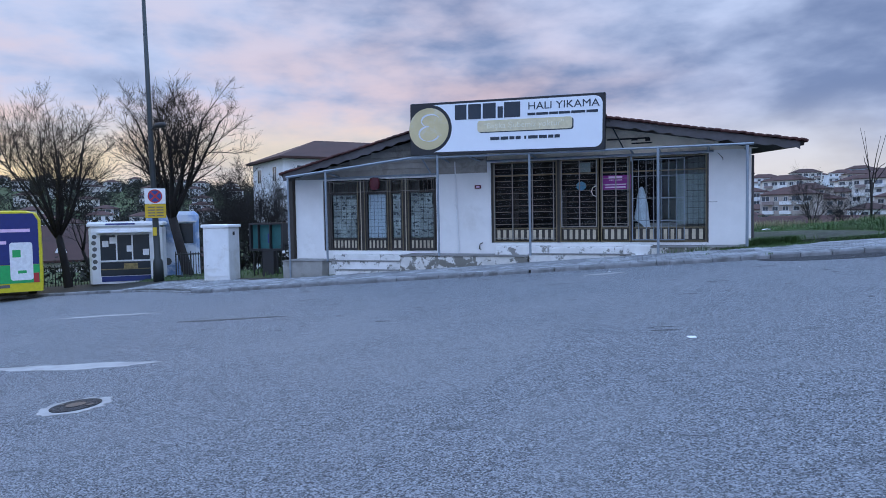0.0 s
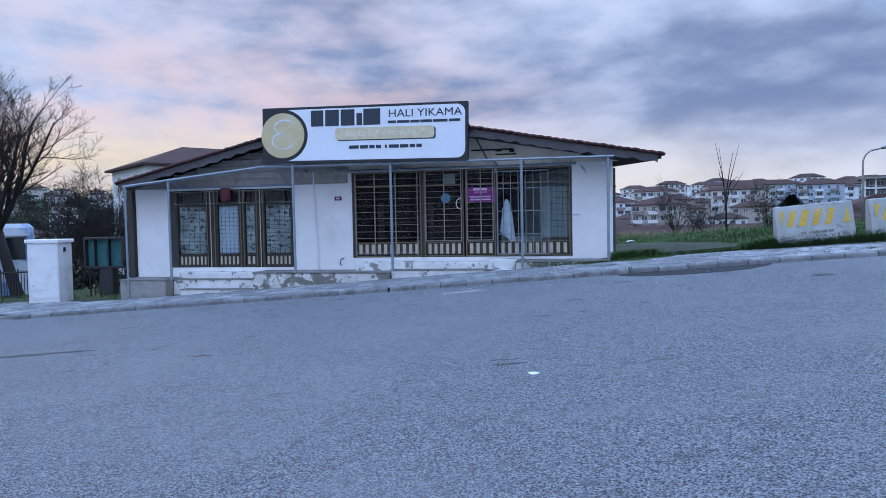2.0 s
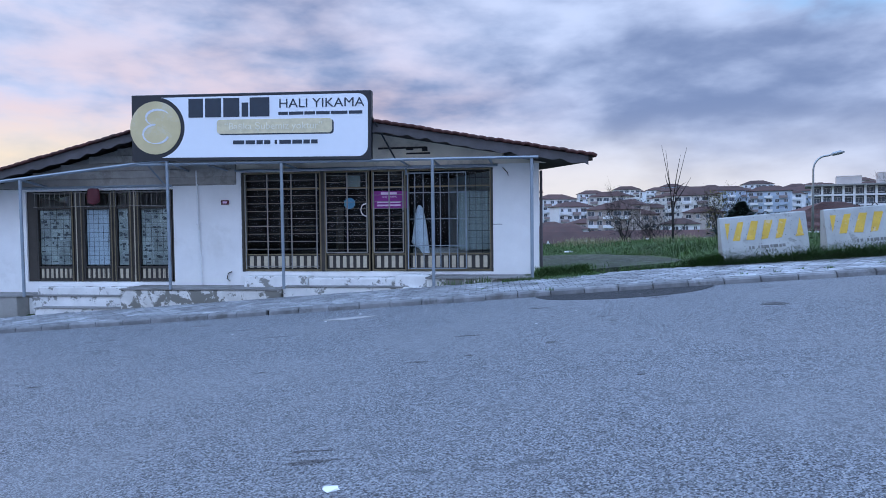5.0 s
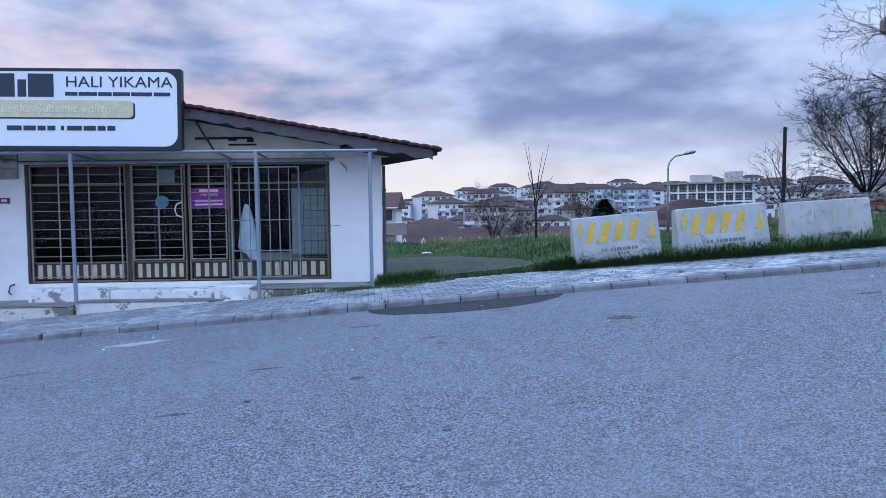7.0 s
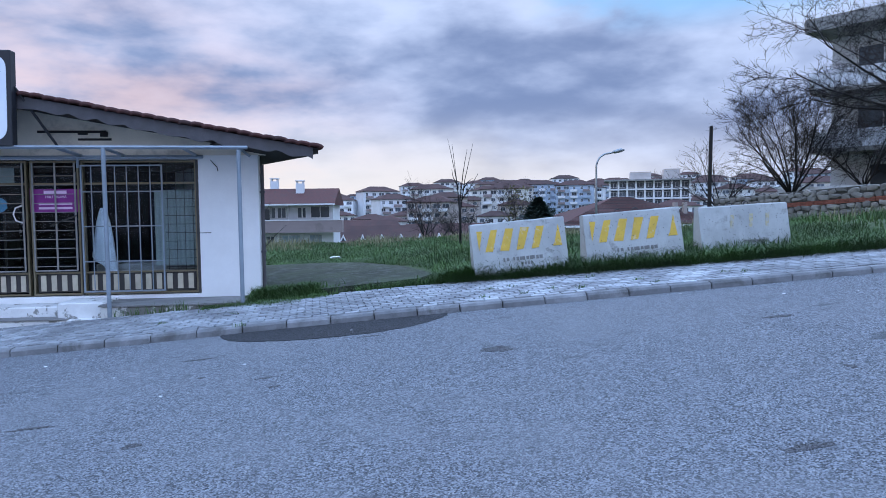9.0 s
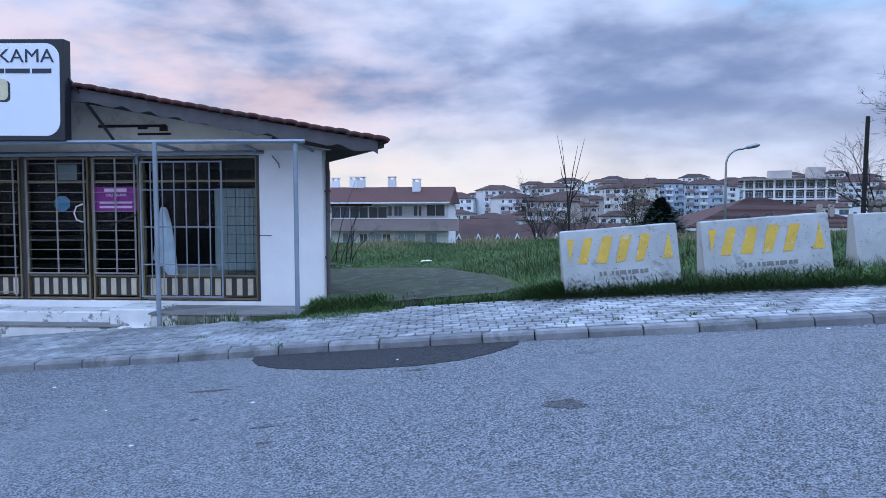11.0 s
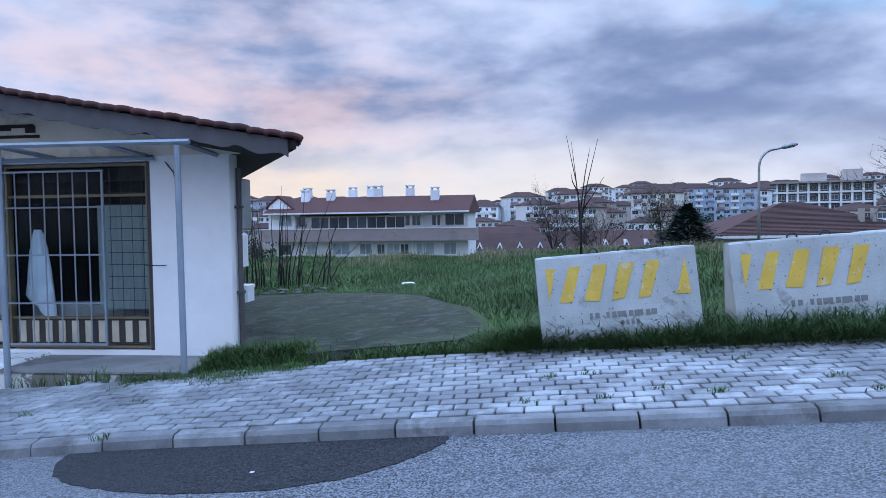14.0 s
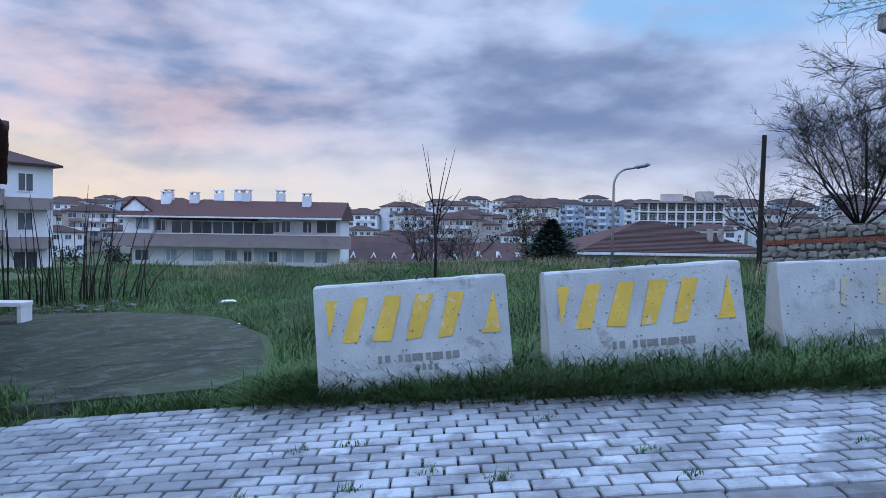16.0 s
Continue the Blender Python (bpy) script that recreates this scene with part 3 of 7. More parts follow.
while x < 2.82:
    ob = part("roof_tile", TILE_ME, None, shop)
    slope = math.degrees(math.atan2(roof_z(x + 0.1) - roof_z(x - 0.1), 0.2))
    ob.matrix_basis = pose(x - SO.x, V0 - 0.02 - SO.y, roof_z(x) - 0.045 - SO.z + rng.uniform(-0.008, 0.008), 0, -slope, 23.4 + rng.uniform(-3, 3))
    x += 0.172
# tiles along the falling eave
for d in range(24):
    p = back((2.80, V0 + 0.2), 0.2 + d * 0.4)
    ob = part("roof_tile", TILE_ME, None, shop)
    ob.matrix_basis = pose(p[0] - SO.x - 0.05, p[1] - SO.y, roof_z(2.8) - 0.035 - SO.z, 6, 0, 113.4 + rng.uniform(-3, 3))
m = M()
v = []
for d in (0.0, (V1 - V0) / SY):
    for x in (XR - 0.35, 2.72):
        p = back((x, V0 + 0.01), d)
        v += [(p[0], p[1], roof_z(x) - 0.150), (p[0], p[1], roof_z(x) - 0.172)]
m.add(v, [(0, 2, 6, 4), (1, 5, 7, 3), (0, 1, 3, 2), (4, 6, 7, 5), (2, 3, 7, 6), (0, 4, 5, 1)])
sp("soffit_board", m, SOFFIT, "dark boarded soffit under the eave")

# plinth, terraces and steps along the pavement
m = M()
m.box(-10.66, -9.35, 18.28, 19.195, -0.35, 0.43, 0.015)
sp("plinth", m, CONC, "grey stained concrete plinth")
m = M()
m.box(-6.95, -3.42, 18.3, 19.195, -0.2, 0.60, 0.02)
sp("plinth", m, PLINTH, "flaking whitewashed plinth")
m = M()
m.box(-0.42, 1.62, 18.34, 19.195, 0.2, 0.845, 0.02)
sp("plinth", m, PLINTH, "flaking whitewashed plinth")
m = M()
m.box(-6.96, -3.41, 18.285, 19.19, 0.60, 0.628)
sp("terrace_screed", m, TERRACE)
sp("terrace_screed", M().box(-0.44, 1.64, 18.32, 19.19, 0.845, 0.87), TERRACE)
sp("terrace_screed", M().box(-10.68, -9.33, 18.265, 19.19, 0.43, 0.452), TERRACE)
for x0, x1, y0, z0, z1 in ((-9.34, -6.96, 18.62, -0.3, 0.42), (-8.95, -6.96, 18.3, -0.35, 0.185), (-9.34, -6.96, 18.9, 0.42, 0.60)):
    m = M()
    m.box(x0, x1, y0, 19.195, z0, z1, 0.018)
    sp("step", m, STEPW, "white-painted entrance step")
for x0, x1, y0, z0, z1 in ((-3.40, -0.43, 18.36, 0.1, 0.66), (-2.95, -1.1, 18.68, 0.66, 0.83), (-4.4, -3.0, 18.75, 0.63, 0.86), (-1.09, -0.42, 18.5, 0.66, 0.90)):
    m = M()
    m.box(x0, x1, y0, 19.195, z0, z1, 0.018)
    sp("step", m, STEPW, "white-painted entrance step")
for x0, x1, y0, y1, zt in ((-9.35, -6.955, 18.6, 18.9, 0.42), (-8.96, -6.955, 18.285, 18.62, 0.185)):
    sp("tread", M().box(x0, x1, y0, y1, zt, zt + 0.014), TERRACE)
m = M()
m.box(-3.42, -0.9, 18.345, 18.7, 0.66, 0.676)
sp("step_nosing", m, TERRACE)

# old timber column closing the low corner
sp("corner_post", M().box(XL - 0.20, XL - 0.04, FY - 0.10, FY + 0.06, -0.3, 2.85, 0.01), DARKFRAME, "dark weathered corner post")

# service pipe and cable on the wall
m = M()
m.tube([(-5.62, 19.165, 3.2), (-5.6, 19.165, 2.0), (-5.54, 19.165, 0.65)], 0.022, 8)
m.box(-5.65, -5.55, 19.15, 19.2, 1.98, 2.02)
sp("wall_pipe", m, WHITEPAINT)
for pts, r in (([(-4.80, 19.17, 3.25), (-4.9, 19.16, 3.2), (-5.05, 19.16, 3.12), (-5.08, 19.16, 2.98)], 0.008),
               ([(-4.85, 19.17, 0.93), (-4.93, 19.16, 0.9), (-4.96, 19.16, 0.78), (-4.9, 19.15, 0.74)], 0.014),
               ([(1.05, 19.17, 3.12), (1.15, 19.16, 3.0), (1.16, 19.16, 2.94)], 0.008), ([(0.82, 19.10, 1.93), (1.03, 19.16, 1.93)], 0.006)):
    sp("cable", M().tube(pts, r, 5), IRON)
plate = thing("number_plate", (-4.98, 19.185, 2.48), "small dark red house plate with a pale bar", "sign")
m = M()
m.box(-0.09, 0.09, -0.012, 0.012, -0.05, 0.05, 0.004)
part("plate", m, REDCLOTH, plate)
m = M()
m.box(-0.05, 0.05, -0.016, -0.013, -0.022, 0.022)
part("number_bar", m, PINK, plate)

# side wall fittings
mx = back((XR + 0.02, FY + WT), 0.35)
m = M()
m.box(mx[0], mx[0] + 0.09, mx[1], mx[1] + 0.24, 2.34, 2.95, 0.012)
solid("meter_box", m, STEELGREY, "grey metal meter box on the side wall", "meter box")
m = M()
m.box(mx[0] + 0.01, mx[0] + 0.15, mx[1] - 0.22, mx[1] - 0.02, 1.88, 2.28, 0.02)
solid("cable_box", m, WHITEPAINT, "white plastic cable box below the meter", "cable box")
m = M()
m.tube([(XR + 0.04, FY + 0.16, 3.05), (XR + 0.04, FY + 0.16, 0.78)], 0.03, 10)
m.box(XR - 0.01, XR + 0.08, FY + 0.12, FY + 0.20, 1.58, 1.61).box(XR - 0.01, XR + 0.08, FY + 0.12, FY + 0.20, 2.58, 2.61)
sp("drain_pipe", m, FASCIA, "grey drain pipe at the corner")
bench = thing("low_bench", (-0.72, 25.1, 0.755), "white painted low metal bench beside the wall", "bench")
m = M()
m.box(-0.42, 0.42, -0.2, 0.2, 0.33, 0.40, 0.01)
part("seat", m, WHITEPAINT, bench)
for sx_ in (-0.38, 0.38):
    m = M()
    m.box(sx_ - 0.03, sx_ + 0.03, -0.18, 0.18, 0, 0.33)
    part("leg", m, WHITEPAINT, bench)


# ---- shop fronts ----
def front(name, x, y, z, label):
    return thing(name, (x, y, z), label, "storefront")


def frame_rect(m, x0, x1, z0, z1, w, y0, y1):
    m.box(x0, x1, y0, y1, z0, z0 + w)
    m.box(x0, x1, y0, y1, z1 - w, z1)
    m.box(x0, x0 + w, y0, y1, z0 + w, z1 - w)
    m.box(x1 - w, x1, y0, y1, z0 + w, z1 - w)
    return m


def stripes(parent, x0, x1, z0, z1, y, pitch=0.115):
    """A kick panel of upright beige slats on a dark board."""
    m = M()
    m.box(x0, x1, y, y + 0.02, z0, z1)
    part("kick_board", m, DARKSLAT, parent)
    n = max(2, round((x1 - x0) / pitch))
    for i in range(n):
        xx = x0 + (i + 0.28) * (x1 - x0) / n
        m = M()
        m.box(xx, xx + 0.5 * (x1 - x0) / n, y - 0.012, y - 0.001, z0 + 0.02, z1 - 0.02)
        part("slat", m, BEIGE, parent)


W0 = FY + 0.06        # plane of the frames inside the openings
# right front: window, double door, barred window
rf = front("glazed_storefront", -1.93, W0, 0.93, "brown aluminium shop front with barred panes and striped kick panels")
RX, RZ = -1.93, 0.93
sect = ((-4.56, -2.84), (-2.76, -1.77), (-1.72, -0.99), (-0.95, 0.80))
for i, (a, b) in enumerate(sect):
    m = frame_rect(M(), a - RX, b - RX, 0.02, 2.19, 0.026, -0.04, 0.05)
    m.box(a + 0.032 - RX, b - 0.032 - RX, -0.03, 0.04, 0.365, 0.39)
    m.box(a + 0.032 - RX, b - 0.032 - RX, -0.03, 0.04, 1.81, 1.84)
    fr = part("door_leaf" if i in (1, 2) else "window_frame", m, BRASS, rf, "brown-gold aluminium frame")
    stripes(fr, a + 0.05 - RX, b - 0.05 - RX, 0.065, 0.36, 0.0, 0.158)
    m = M()
    m.box(a + 0.03 - RX, b - 0.03 - RX, 0.012, 0.018, 0.40, 2.15)
    g = part("glass_pane", m, GLASS, fr)
    g.visible_shadow = False
for a, b, y0, y1 in ((-4.62, -4.565, -0.06, 0.14), (0.80, 0.845, -0.06, 0.14), (-2.84, -2.76, -0.02, 0.06), (-0.99, -0.95, -0.02, 0.06)):
    part("mullion", M().box(a - RX, b - RX, y0, y1, 0, 2.2), DARKFRAME, rf, "dark brown mullion")
# window bars, each thing of its own rhythm
gr = M()
for k in range(10):
    zz = 0.50 + k * 0.168
    part("window_bar", M().rod((-4.53 - RX, -0.06, zz), (-2.88 - RX, -0.06, zz), 0.0062, 5), BARS, rf)
for xx in (-4.52, -4.02, -3.48, -2.92):
    part("window_bar", M().square((xx - RX, -0.07, 0.06), (xx - RX, -0.07, 2.15), 0.010), BARS, rf)
part("window_bar", M().rod((-4.53 - RX, -0.06, 0.12), (-2.88 - RX, -0.06, 0.12), 0.008, 5), BARS, rf)
for a, b in ((-2.71, -1.82), (-1.67, -1.04)):
    for k in range(12):
        zz = 0.49 + k * 0.146
        part("door_bar", M().rod((a - RX, -0.06, zz), (b - RX, -0.06, zz), 0.0055, 5), BARS, rf)
    for xx in (a, (a + b) / 2 + 0.02, b):
        part("door_bar", M().square((xx - RX, -0.07, 0.42), (xx - RX, -0.07, 2.16), 0.010), BARS, rf)
    part("door_bar", M().rod((a - RX, -0.07, 0.42), (b - RX, -0.07, 0.42), 0.012, 5), BARS, rf)
gr = frame_rect(M(), -0.94 - RX, 0.30 - RX, 0.06, 2.12, 0.022, -0.113, -0.091)
for k in range(6):
    xx = -0.78 + k * 0.178
    part("grille_bar", M().square((xx - RX, -0.1, 0.08), (xx - RX, -0.1, 2.1), 0.0065), PIPE, rf)
for zz in (0.55, 1.12, 1.68):
    part("grille_bar", M().box(-0.92 - RX, 0.28 - RX, -0.11, -0.096, zz, zz + 0.018), PIPE, rf)
part("security_grille", gr, PIPE, rf, "blue-grey upright-barred security grille")
gr = M()
for k in range(13):
    gr.rod((0.32 - RX, -0.07, 0.45 + k * 0.14), (0.79 - RX, -0.07, 0.45 + k * 0.14), 0.004, 4)
for k in range(4):
    gr.rod((0.36 - RX + k * 0.13, -0.07, 0.40), (0.36 - RX + k * 0.13, -0.07, 2.15), 0.004, 4)
part("wire_mesh", gr, IRON, rf)
m = M()
m.tube([(-1.82 - RX, -0.10, 1.20), (-1.90 - RX, -0.14, 1.24), (-1.93 - RX, -0.15, 1.34), (-1.90 - RX, -0.14, 1.44), (-1.82 - RX, -0.10, 1.48)], 0.013, 8)
part("door_handle", m, WHITEPAINT, rf, "curved pale door handle", True)
m = M()
m.tube([(-1.42 - RX, -0.09, 1.14), (-1.3 - RX, -0.13, 1.20), (-1.18 - RX, -0.13, 1.24), (-1.02 - RX, -0.08, 1.31)], 0.014, 6)
part("door_chain", m, IRON, rf)
poster = thing("door_poster", (-1.37, W0 - 0.032, 2.47), "magenta poster with pale print behind the door bars", "poster")
m = M()
m.box(-0.36, 0.40, 0.0, 0.006, -0.17, 0.20)
part("sheet", m, MAGENTA, poster)
m = M()
for z0, w, h in ((0.125, 0.17, 0.05), (-0.055, 0.25, 0.035), (-0.125, 0.25, 0.035)):
    m.box(-w + 0.02, w + 0.02, -0.005, -0.001, z0, z0 + h)
part("print_bar", m, PINK, poster)
coat = M()
rg = random.Random(3)
prof = [(0.0, 0.03), (0.06, 0.07), (0.25, 0.13), (0.5, 0.17), (0.8, 0.21), (0.98, 0.20), (1.02, 0.12)]
nn = 20
for i, (d, r) in enumerate(prof):
    for k in range(nn):
        a = 2 * math.pi * k / nn
        fold = 1 + 0.16 * math.sin(5 * a + d * 3)
        coat.v.append((0.80 * r * fold * math.cos(a) + (0.05 if d > 0.9 else 0), 0.055 * fold * math.sin(a), -d - (0.10 * math.cos(a) if d > 0.9 else 0)))
    if i:
        for k in range(nn):
            coat.f.append(((i - 1) * nn + k, (i - 1) * nn + (k + 1) % nn, i * nn + (k + 1) % nn, i * nn + k))
coat.mi = [0] * len(coat.f)
solid("hanging_coat", coat, WHITECLOTH, "white cotton coat hanging inside the shop window", "coat", smooth=True, at=(-0.74, W0 + 0.22, 2.36))
cur = M()
n = 60
for i in range(n + 1):
    xx = 0.12 + 0.66 * i / n
    yy = W0 + 0.06 + 0.012 * math.sin(i * 0.9)
    cur.v += [(xx, yy, 1.40), (xx, yy, 2.64)]
    if i:
        cur.f.append((2 * i - 2, 2 * i, 2 * i + 1, 2 * i - 1))
cur.mi = [0] * len(cur.f)
solid("window_curtain", cur, CLOTH, "grey-green curtain drawn behind the window", "curtain", smooth=True)
m = M()
m.box(-0.9, 0.76, W0 + 0.3, W0 + 0.75, 0.66, 1.42, 0.01)
solid("shop_counter", m, BOARD, "low wooden counter inside the window", "counter")
m = M()
m.box(-2.28, -1.98, W0 + 0.03, W0 + 0.035, 2.78, 3.02)
solid("window_notice", m, CLOTH, "grey paper notice above the door", "notice")
m = M()
m.add([(0.12 * math.cos(a) * s, 0, 0.12 * math.sin(a) * s) for s, a in [(1, 2 * math.pi * i / 16) for i in range(16)]], [tuple(range(16))])
m.v = [(p[0] * (1.1 if i % 2 else 0.95), yy, p[2]) for yy in (0.0, 0.012) for i, p in enumerate(m.v)]
m.f = [tuple(range(16)), tuple(range(31, 15, -1))] + [((i + 1) % 16, i, 16 + i, 16 + (i + 1) % 16) for i in range(16)]
m.mi = [0] * len(m.f)
solid("round_sticker", m, plain("sky_blue_print", (0.12, 0.36, 0.55), 0.5), "round light blue sticker on the door glass", "sticker", at=(-2.22, W0 + 0.022, 2.42))
m = M()
for z0 in (0.7, 1.25, 1.8):
    m.box(-4.5, -3.1, 21.2, 21.7, z0, z0 + 0.05)
m.box(-4.55, -4.5, 21.2, 21.7, 0.66, 2.4).box(-3.1, -3.05, 21.2, 21.7, 0.66, 2.4)
solid("shop_shelf", m, DARKFRAME, "dark shelf inside the shop", "shelf")

# left front: papered panes, white-blinded door
lf = front("glazed_storefront", -8.0, W0, 0.70, "old shop front with newspapered panes and a blinded door")
LX, LZ = -8.0, 0.70
lsect = ((-9.56, -8.66, "p"), (-8.40, -7.72, "b"), (-7.62, -7.26, "p"), (-7.06, -6.26, "p"))
rgn = random.Random(11)
for a, b, kind in lsect:
    m = frame_rect(M(), a - LX, b - LX, 0.02, 2.07, 0.04, -0.04, 0.05)
    m.box(a + 0.04 - LX, b - 0.04 - LX, -0.03, 0.04, 0.32, 0.36)
    m.box(a + 0.04 - LX, b - 0.04 - LX, -0.03, 0.04, 1.68, 1.72)
    fr = part("door_leaf" if kind == "b" else "window_frame", m, DARKFRAME, lf, "dark brown frame")
    stripes(fr, a + 0.045 - LX, b - 0.045 - LX, 0.06, 0.32, 0.0, 0.12)
    m = M()
    m.box(a + 0.03 - LX, b - 0.03 - LX, 0.012, 0.018, 0.36, 2.03)
    part("glass_pane", m, GLASS, fr).visible_shadow = False
    if kind == "b":
        m = M()
        for k in range(22):
            zz = 0.38 + k * 0.058
            m.box(a + 0.05 - LX, b - 0.05 - LX, 0.03, 0.036 + 0.004 * (k % 2), zz, zz + 0.056)
        part("blind", m, BLIND, fr, "white slatted blind")
    else:
        z0 = 0.38
        while z0 < 1.58:
            x0, h = a + 0.05 - LX, rgn.uniform(0.22, 0.34)
            h = min(h, 1.66 - z0)
            while x0 < b - 0.1 - LX:
                w_ = min(rgn.uniform(0.18, 0.3), b - 0.05 - LX - x0)
                m = M()
                yy = 0.026 + rgn.uniform(0, 0.008)
                m.box(x0, x0 + w_, yy, yy + 0.002, z0, z0 + h)
                sheet_ob = part("newspaper", m, PAPER, fr)
                m = M()
                for q in range(rgn.randint(2, 5)):
                    bx, bz = x0 + rgn.uniform(0.01, w_ * 0.6), z0 + rgn.uniform(0.02, h - 0.08)
                    m.box(bx, min(bx + rgn.uniform(0.04, 0.1), x0 + w_ - 0.01), yy - 0.004, yy - 0.001, bz, bz + rgn.uniform(0.015, 0.06))
                part("print_block", m, INK, sheet_ob)
                x0 += w_ + 0.004
            z0 += h + 0.004
for a, b in ((-9.80, -9.58), (-8.64, -8.42), (-7.70, -7.64), (-7.24, -7.08), (-6.25, -6.2)):
    part("mullion", M().box(a - LX, b - LX, -0.02, 0.06, 0.0, 2.1), DARKFRAME, lf, "dark timber mullion")
gr = M()
for k in range(27):
    xx = -9.56 + k * 0.124
    gr.rod((xx - LX, -0.07, 1.74), (xx - LX, -0.07, 2.06), 0.005, 4)
gr.rod((-9.6 - LX, -0.07, 1.74), (-6.24 - LX, -0.07, 1.74), 0.007, 5).rod((-9.6 - LX, -0.07, 2.06), (-6.24 - LX, -0.07, 2.06), 0.007, 5)
part("top_grille", gr, BARS, lf, "fine upright grille over the panes")
gr = M()
for a, b in ((-9.54, -8.68), (-8.38, -7.74), (-7.04, -6.28)):
    for k in range(6):
        xx = a + 0.03 + k * (b - a - 0.06) / 5
        gr.rod((xx - LX, -0.065, 0.05), (xx - LX, -0.065, 1.72), 0.0045, 4)
    for k in range(13):
        gr.rod((a - LX, -0.065, 0.40 + k * 0.105), (b - LX, -0.065, 0.40 + k * 0.105), 0.0035, 4)
part("wire_mesh", gr, IRON, lf)
m = M()
for k, xx in enumerate((-8.66, -8.56, -8.44, -7.70, -7.62, -7.24, -7.14, -7.06)):
    part("upright_trim", M().square((xx - LX, -0.05, 0.0), (xx - LX, -0.05, 2.08), 0.010), BEIGE if k in (1, 6) else BRASS, lf)
bag = M()
prof = [(0, 0.10), (0.05, 0.15), (0.2, 0.17), (0.33, 0.15), (0.38, 0.05)]
for i, (d, r) in enumerate(prof):
    for k in range(12):
        a = 2 * math.pi * k / 12
        bag.v.append((r * 0.95 * math.cos(a) * (1 + 0.1 * math.sin(3 * a)), 0.06 * math.sin(a), -d))
    if i:
        bag.f += [((i - 1) * 12 + k, (i - 1) * 12 + (k + 1) % 12, i * 12 + (k + 1) % 12, i * 12 + k) for k in range(12)]
bag.mi = [0] * len(bag.f)
solid("hanging_bag", bag, REDCLOTH, "dark red plastic bag hung over the door", "bag", smooth=True, at=(-8.05, 19.10, 2.86))

# ---- awning frame of painted steel pipe ----
aw = thing("awning_frame", (-4, 18.15, 0.5), "blue-grey painted steel pipe frame before the shop front", "awning frame")
AO = Vector((-4, 18.15, 0.5))


def ap(name, a, b, r, square=False):
    m = M()
    a, b = Vector(a) - AO, Vector(b) - AO
    m.square(a, b, r) if square else m.rod(a, b, r, 10)
    part(name, m, PIPE, aw)


for x, zt, zb in ((-10.40, 2.90, -0.06), (-9.16, 3.0, 0.44), (-5.79, 3.36, 0.62), (-3.33, 3.24, 0.64), (-0.26, 3.24, 0.70), (1.65, 3.2, 0.86)):
    ap("post", (x, 18.27, zb), (x, 18.25, zt), 0.032 if x > -9.5 else 0.026)
ap("beam", (-10.45, 18.25, 2.90), (-5.7, 18.25, 3.37), 0.025, True)
ap("beam", (-6.6, 18.25, 3.27), (1.78, 18.25, 3.235), 0.02, True)
ap("beam", (-4.7, 19.1, 3.17), (0.95, 19.1, 3.17), 0.02, True)
ap("beam", (-9.85, 19.05, 2.87), (-6.15, 19.05, 2.87), 0.022, True)
for x, zf in ((-9.2, 3.02), (-5.79, 3.33), (-4.9, 3.24), (-3.33, 3.24), (-0.9, 3.24), (-0.26, 3.24), (0.84, 3.24), (1.65, 3.24)):
    ap("crossbar", (x, 18.25, zf), (x, 19.18, min(zf, 3.19) if x > -6 else 2.9), 0.02, True)
ap("hanger", (-6.25, 18.25, 3.30), (-6.25, 19.0, 2.86), 0.018, True)
ap("hanger", (-0.95, 19.1, 3.19), (-0.95, 19.1, 3.0), 0.014, True)

# ---- sign ----
sg = thing("shop_sign", (-4.17, 18.53, 4.035), "long framed shop sign with a gold disc and dark lettering", "sign")
sg.matrix_basis = pose(-3.99, 18.20, 4.0, 0, 0.9, 0)
HW, HH = 2.53, 0.69
m = M()
m.box(-HW, HW, 0.0, 0.16, -HH, HH, 0.01)
part("case", m, BLACK, sg, "black sign case")


def round_rect(x0, x1, z0, z1, r, n=6):
    out = []
    for cx, cz, a0 in ((x1 - r, z1 - r, 0), (x0 + r, z1 - r, 90), (x0 + r, z0 + r, 180), (x1 - r, z0 + r, 270)):
        for i in range(n + 1):
            a = radians(a0 + 90 * i / n)
            out.append((cx + r * math.cos(a), cz + r * math.sin(a)))
    return out[::-1]


m = M()
right_side = [p for p in round_rect(-1.75, HW - 0.06, -HH + 0.06, HH - 0.06, 0.2) if p[0] > 0]
arc = [(-2.0 + 0.64 * math.cos(radians(a)), 0.64 * math.sin(radians(a))) for a in range(-78, 79, 6)]
m.prism(right_side[:7] + arc + right_side[7:], -0.006, 0.004)
part("face", m, SIGNWHITE, sg, "pale blue-white sign face")
m = M()
m.disc(-2.0, 0.0, 0.555, -0.012, 0.002)
disc = part("disc", m, GOLD, sg, "faded gold disc")
m = M()
pts = [(0.24 * math.cos(radians(a)) * 1.1, 0.17 + 0.17 * math.sin(radians(a))) for a in range(30, 270, 20)]
pts2 = [(-0.05 + 0.28 * math.cos(radians(a)), -0.17 + 0.2 * math.sin(radians(a))) for a in range(90, 345, 18)]
m.tube([(-2.0 + p[0] + 0.06, -0.012, p[1] + 0.04) for p in pts + pts2], [0.006 + 0.022 * abs(math.sin(i * 0.3)) for i in range(len(pts + pts2))], 6)
m.v = [(x, -0.018 if y < -0.012 else -0.012, z) for x, y, z in m.v]
part("swirl", m, SILVER, disc, "silver swirl")
x = -1.27
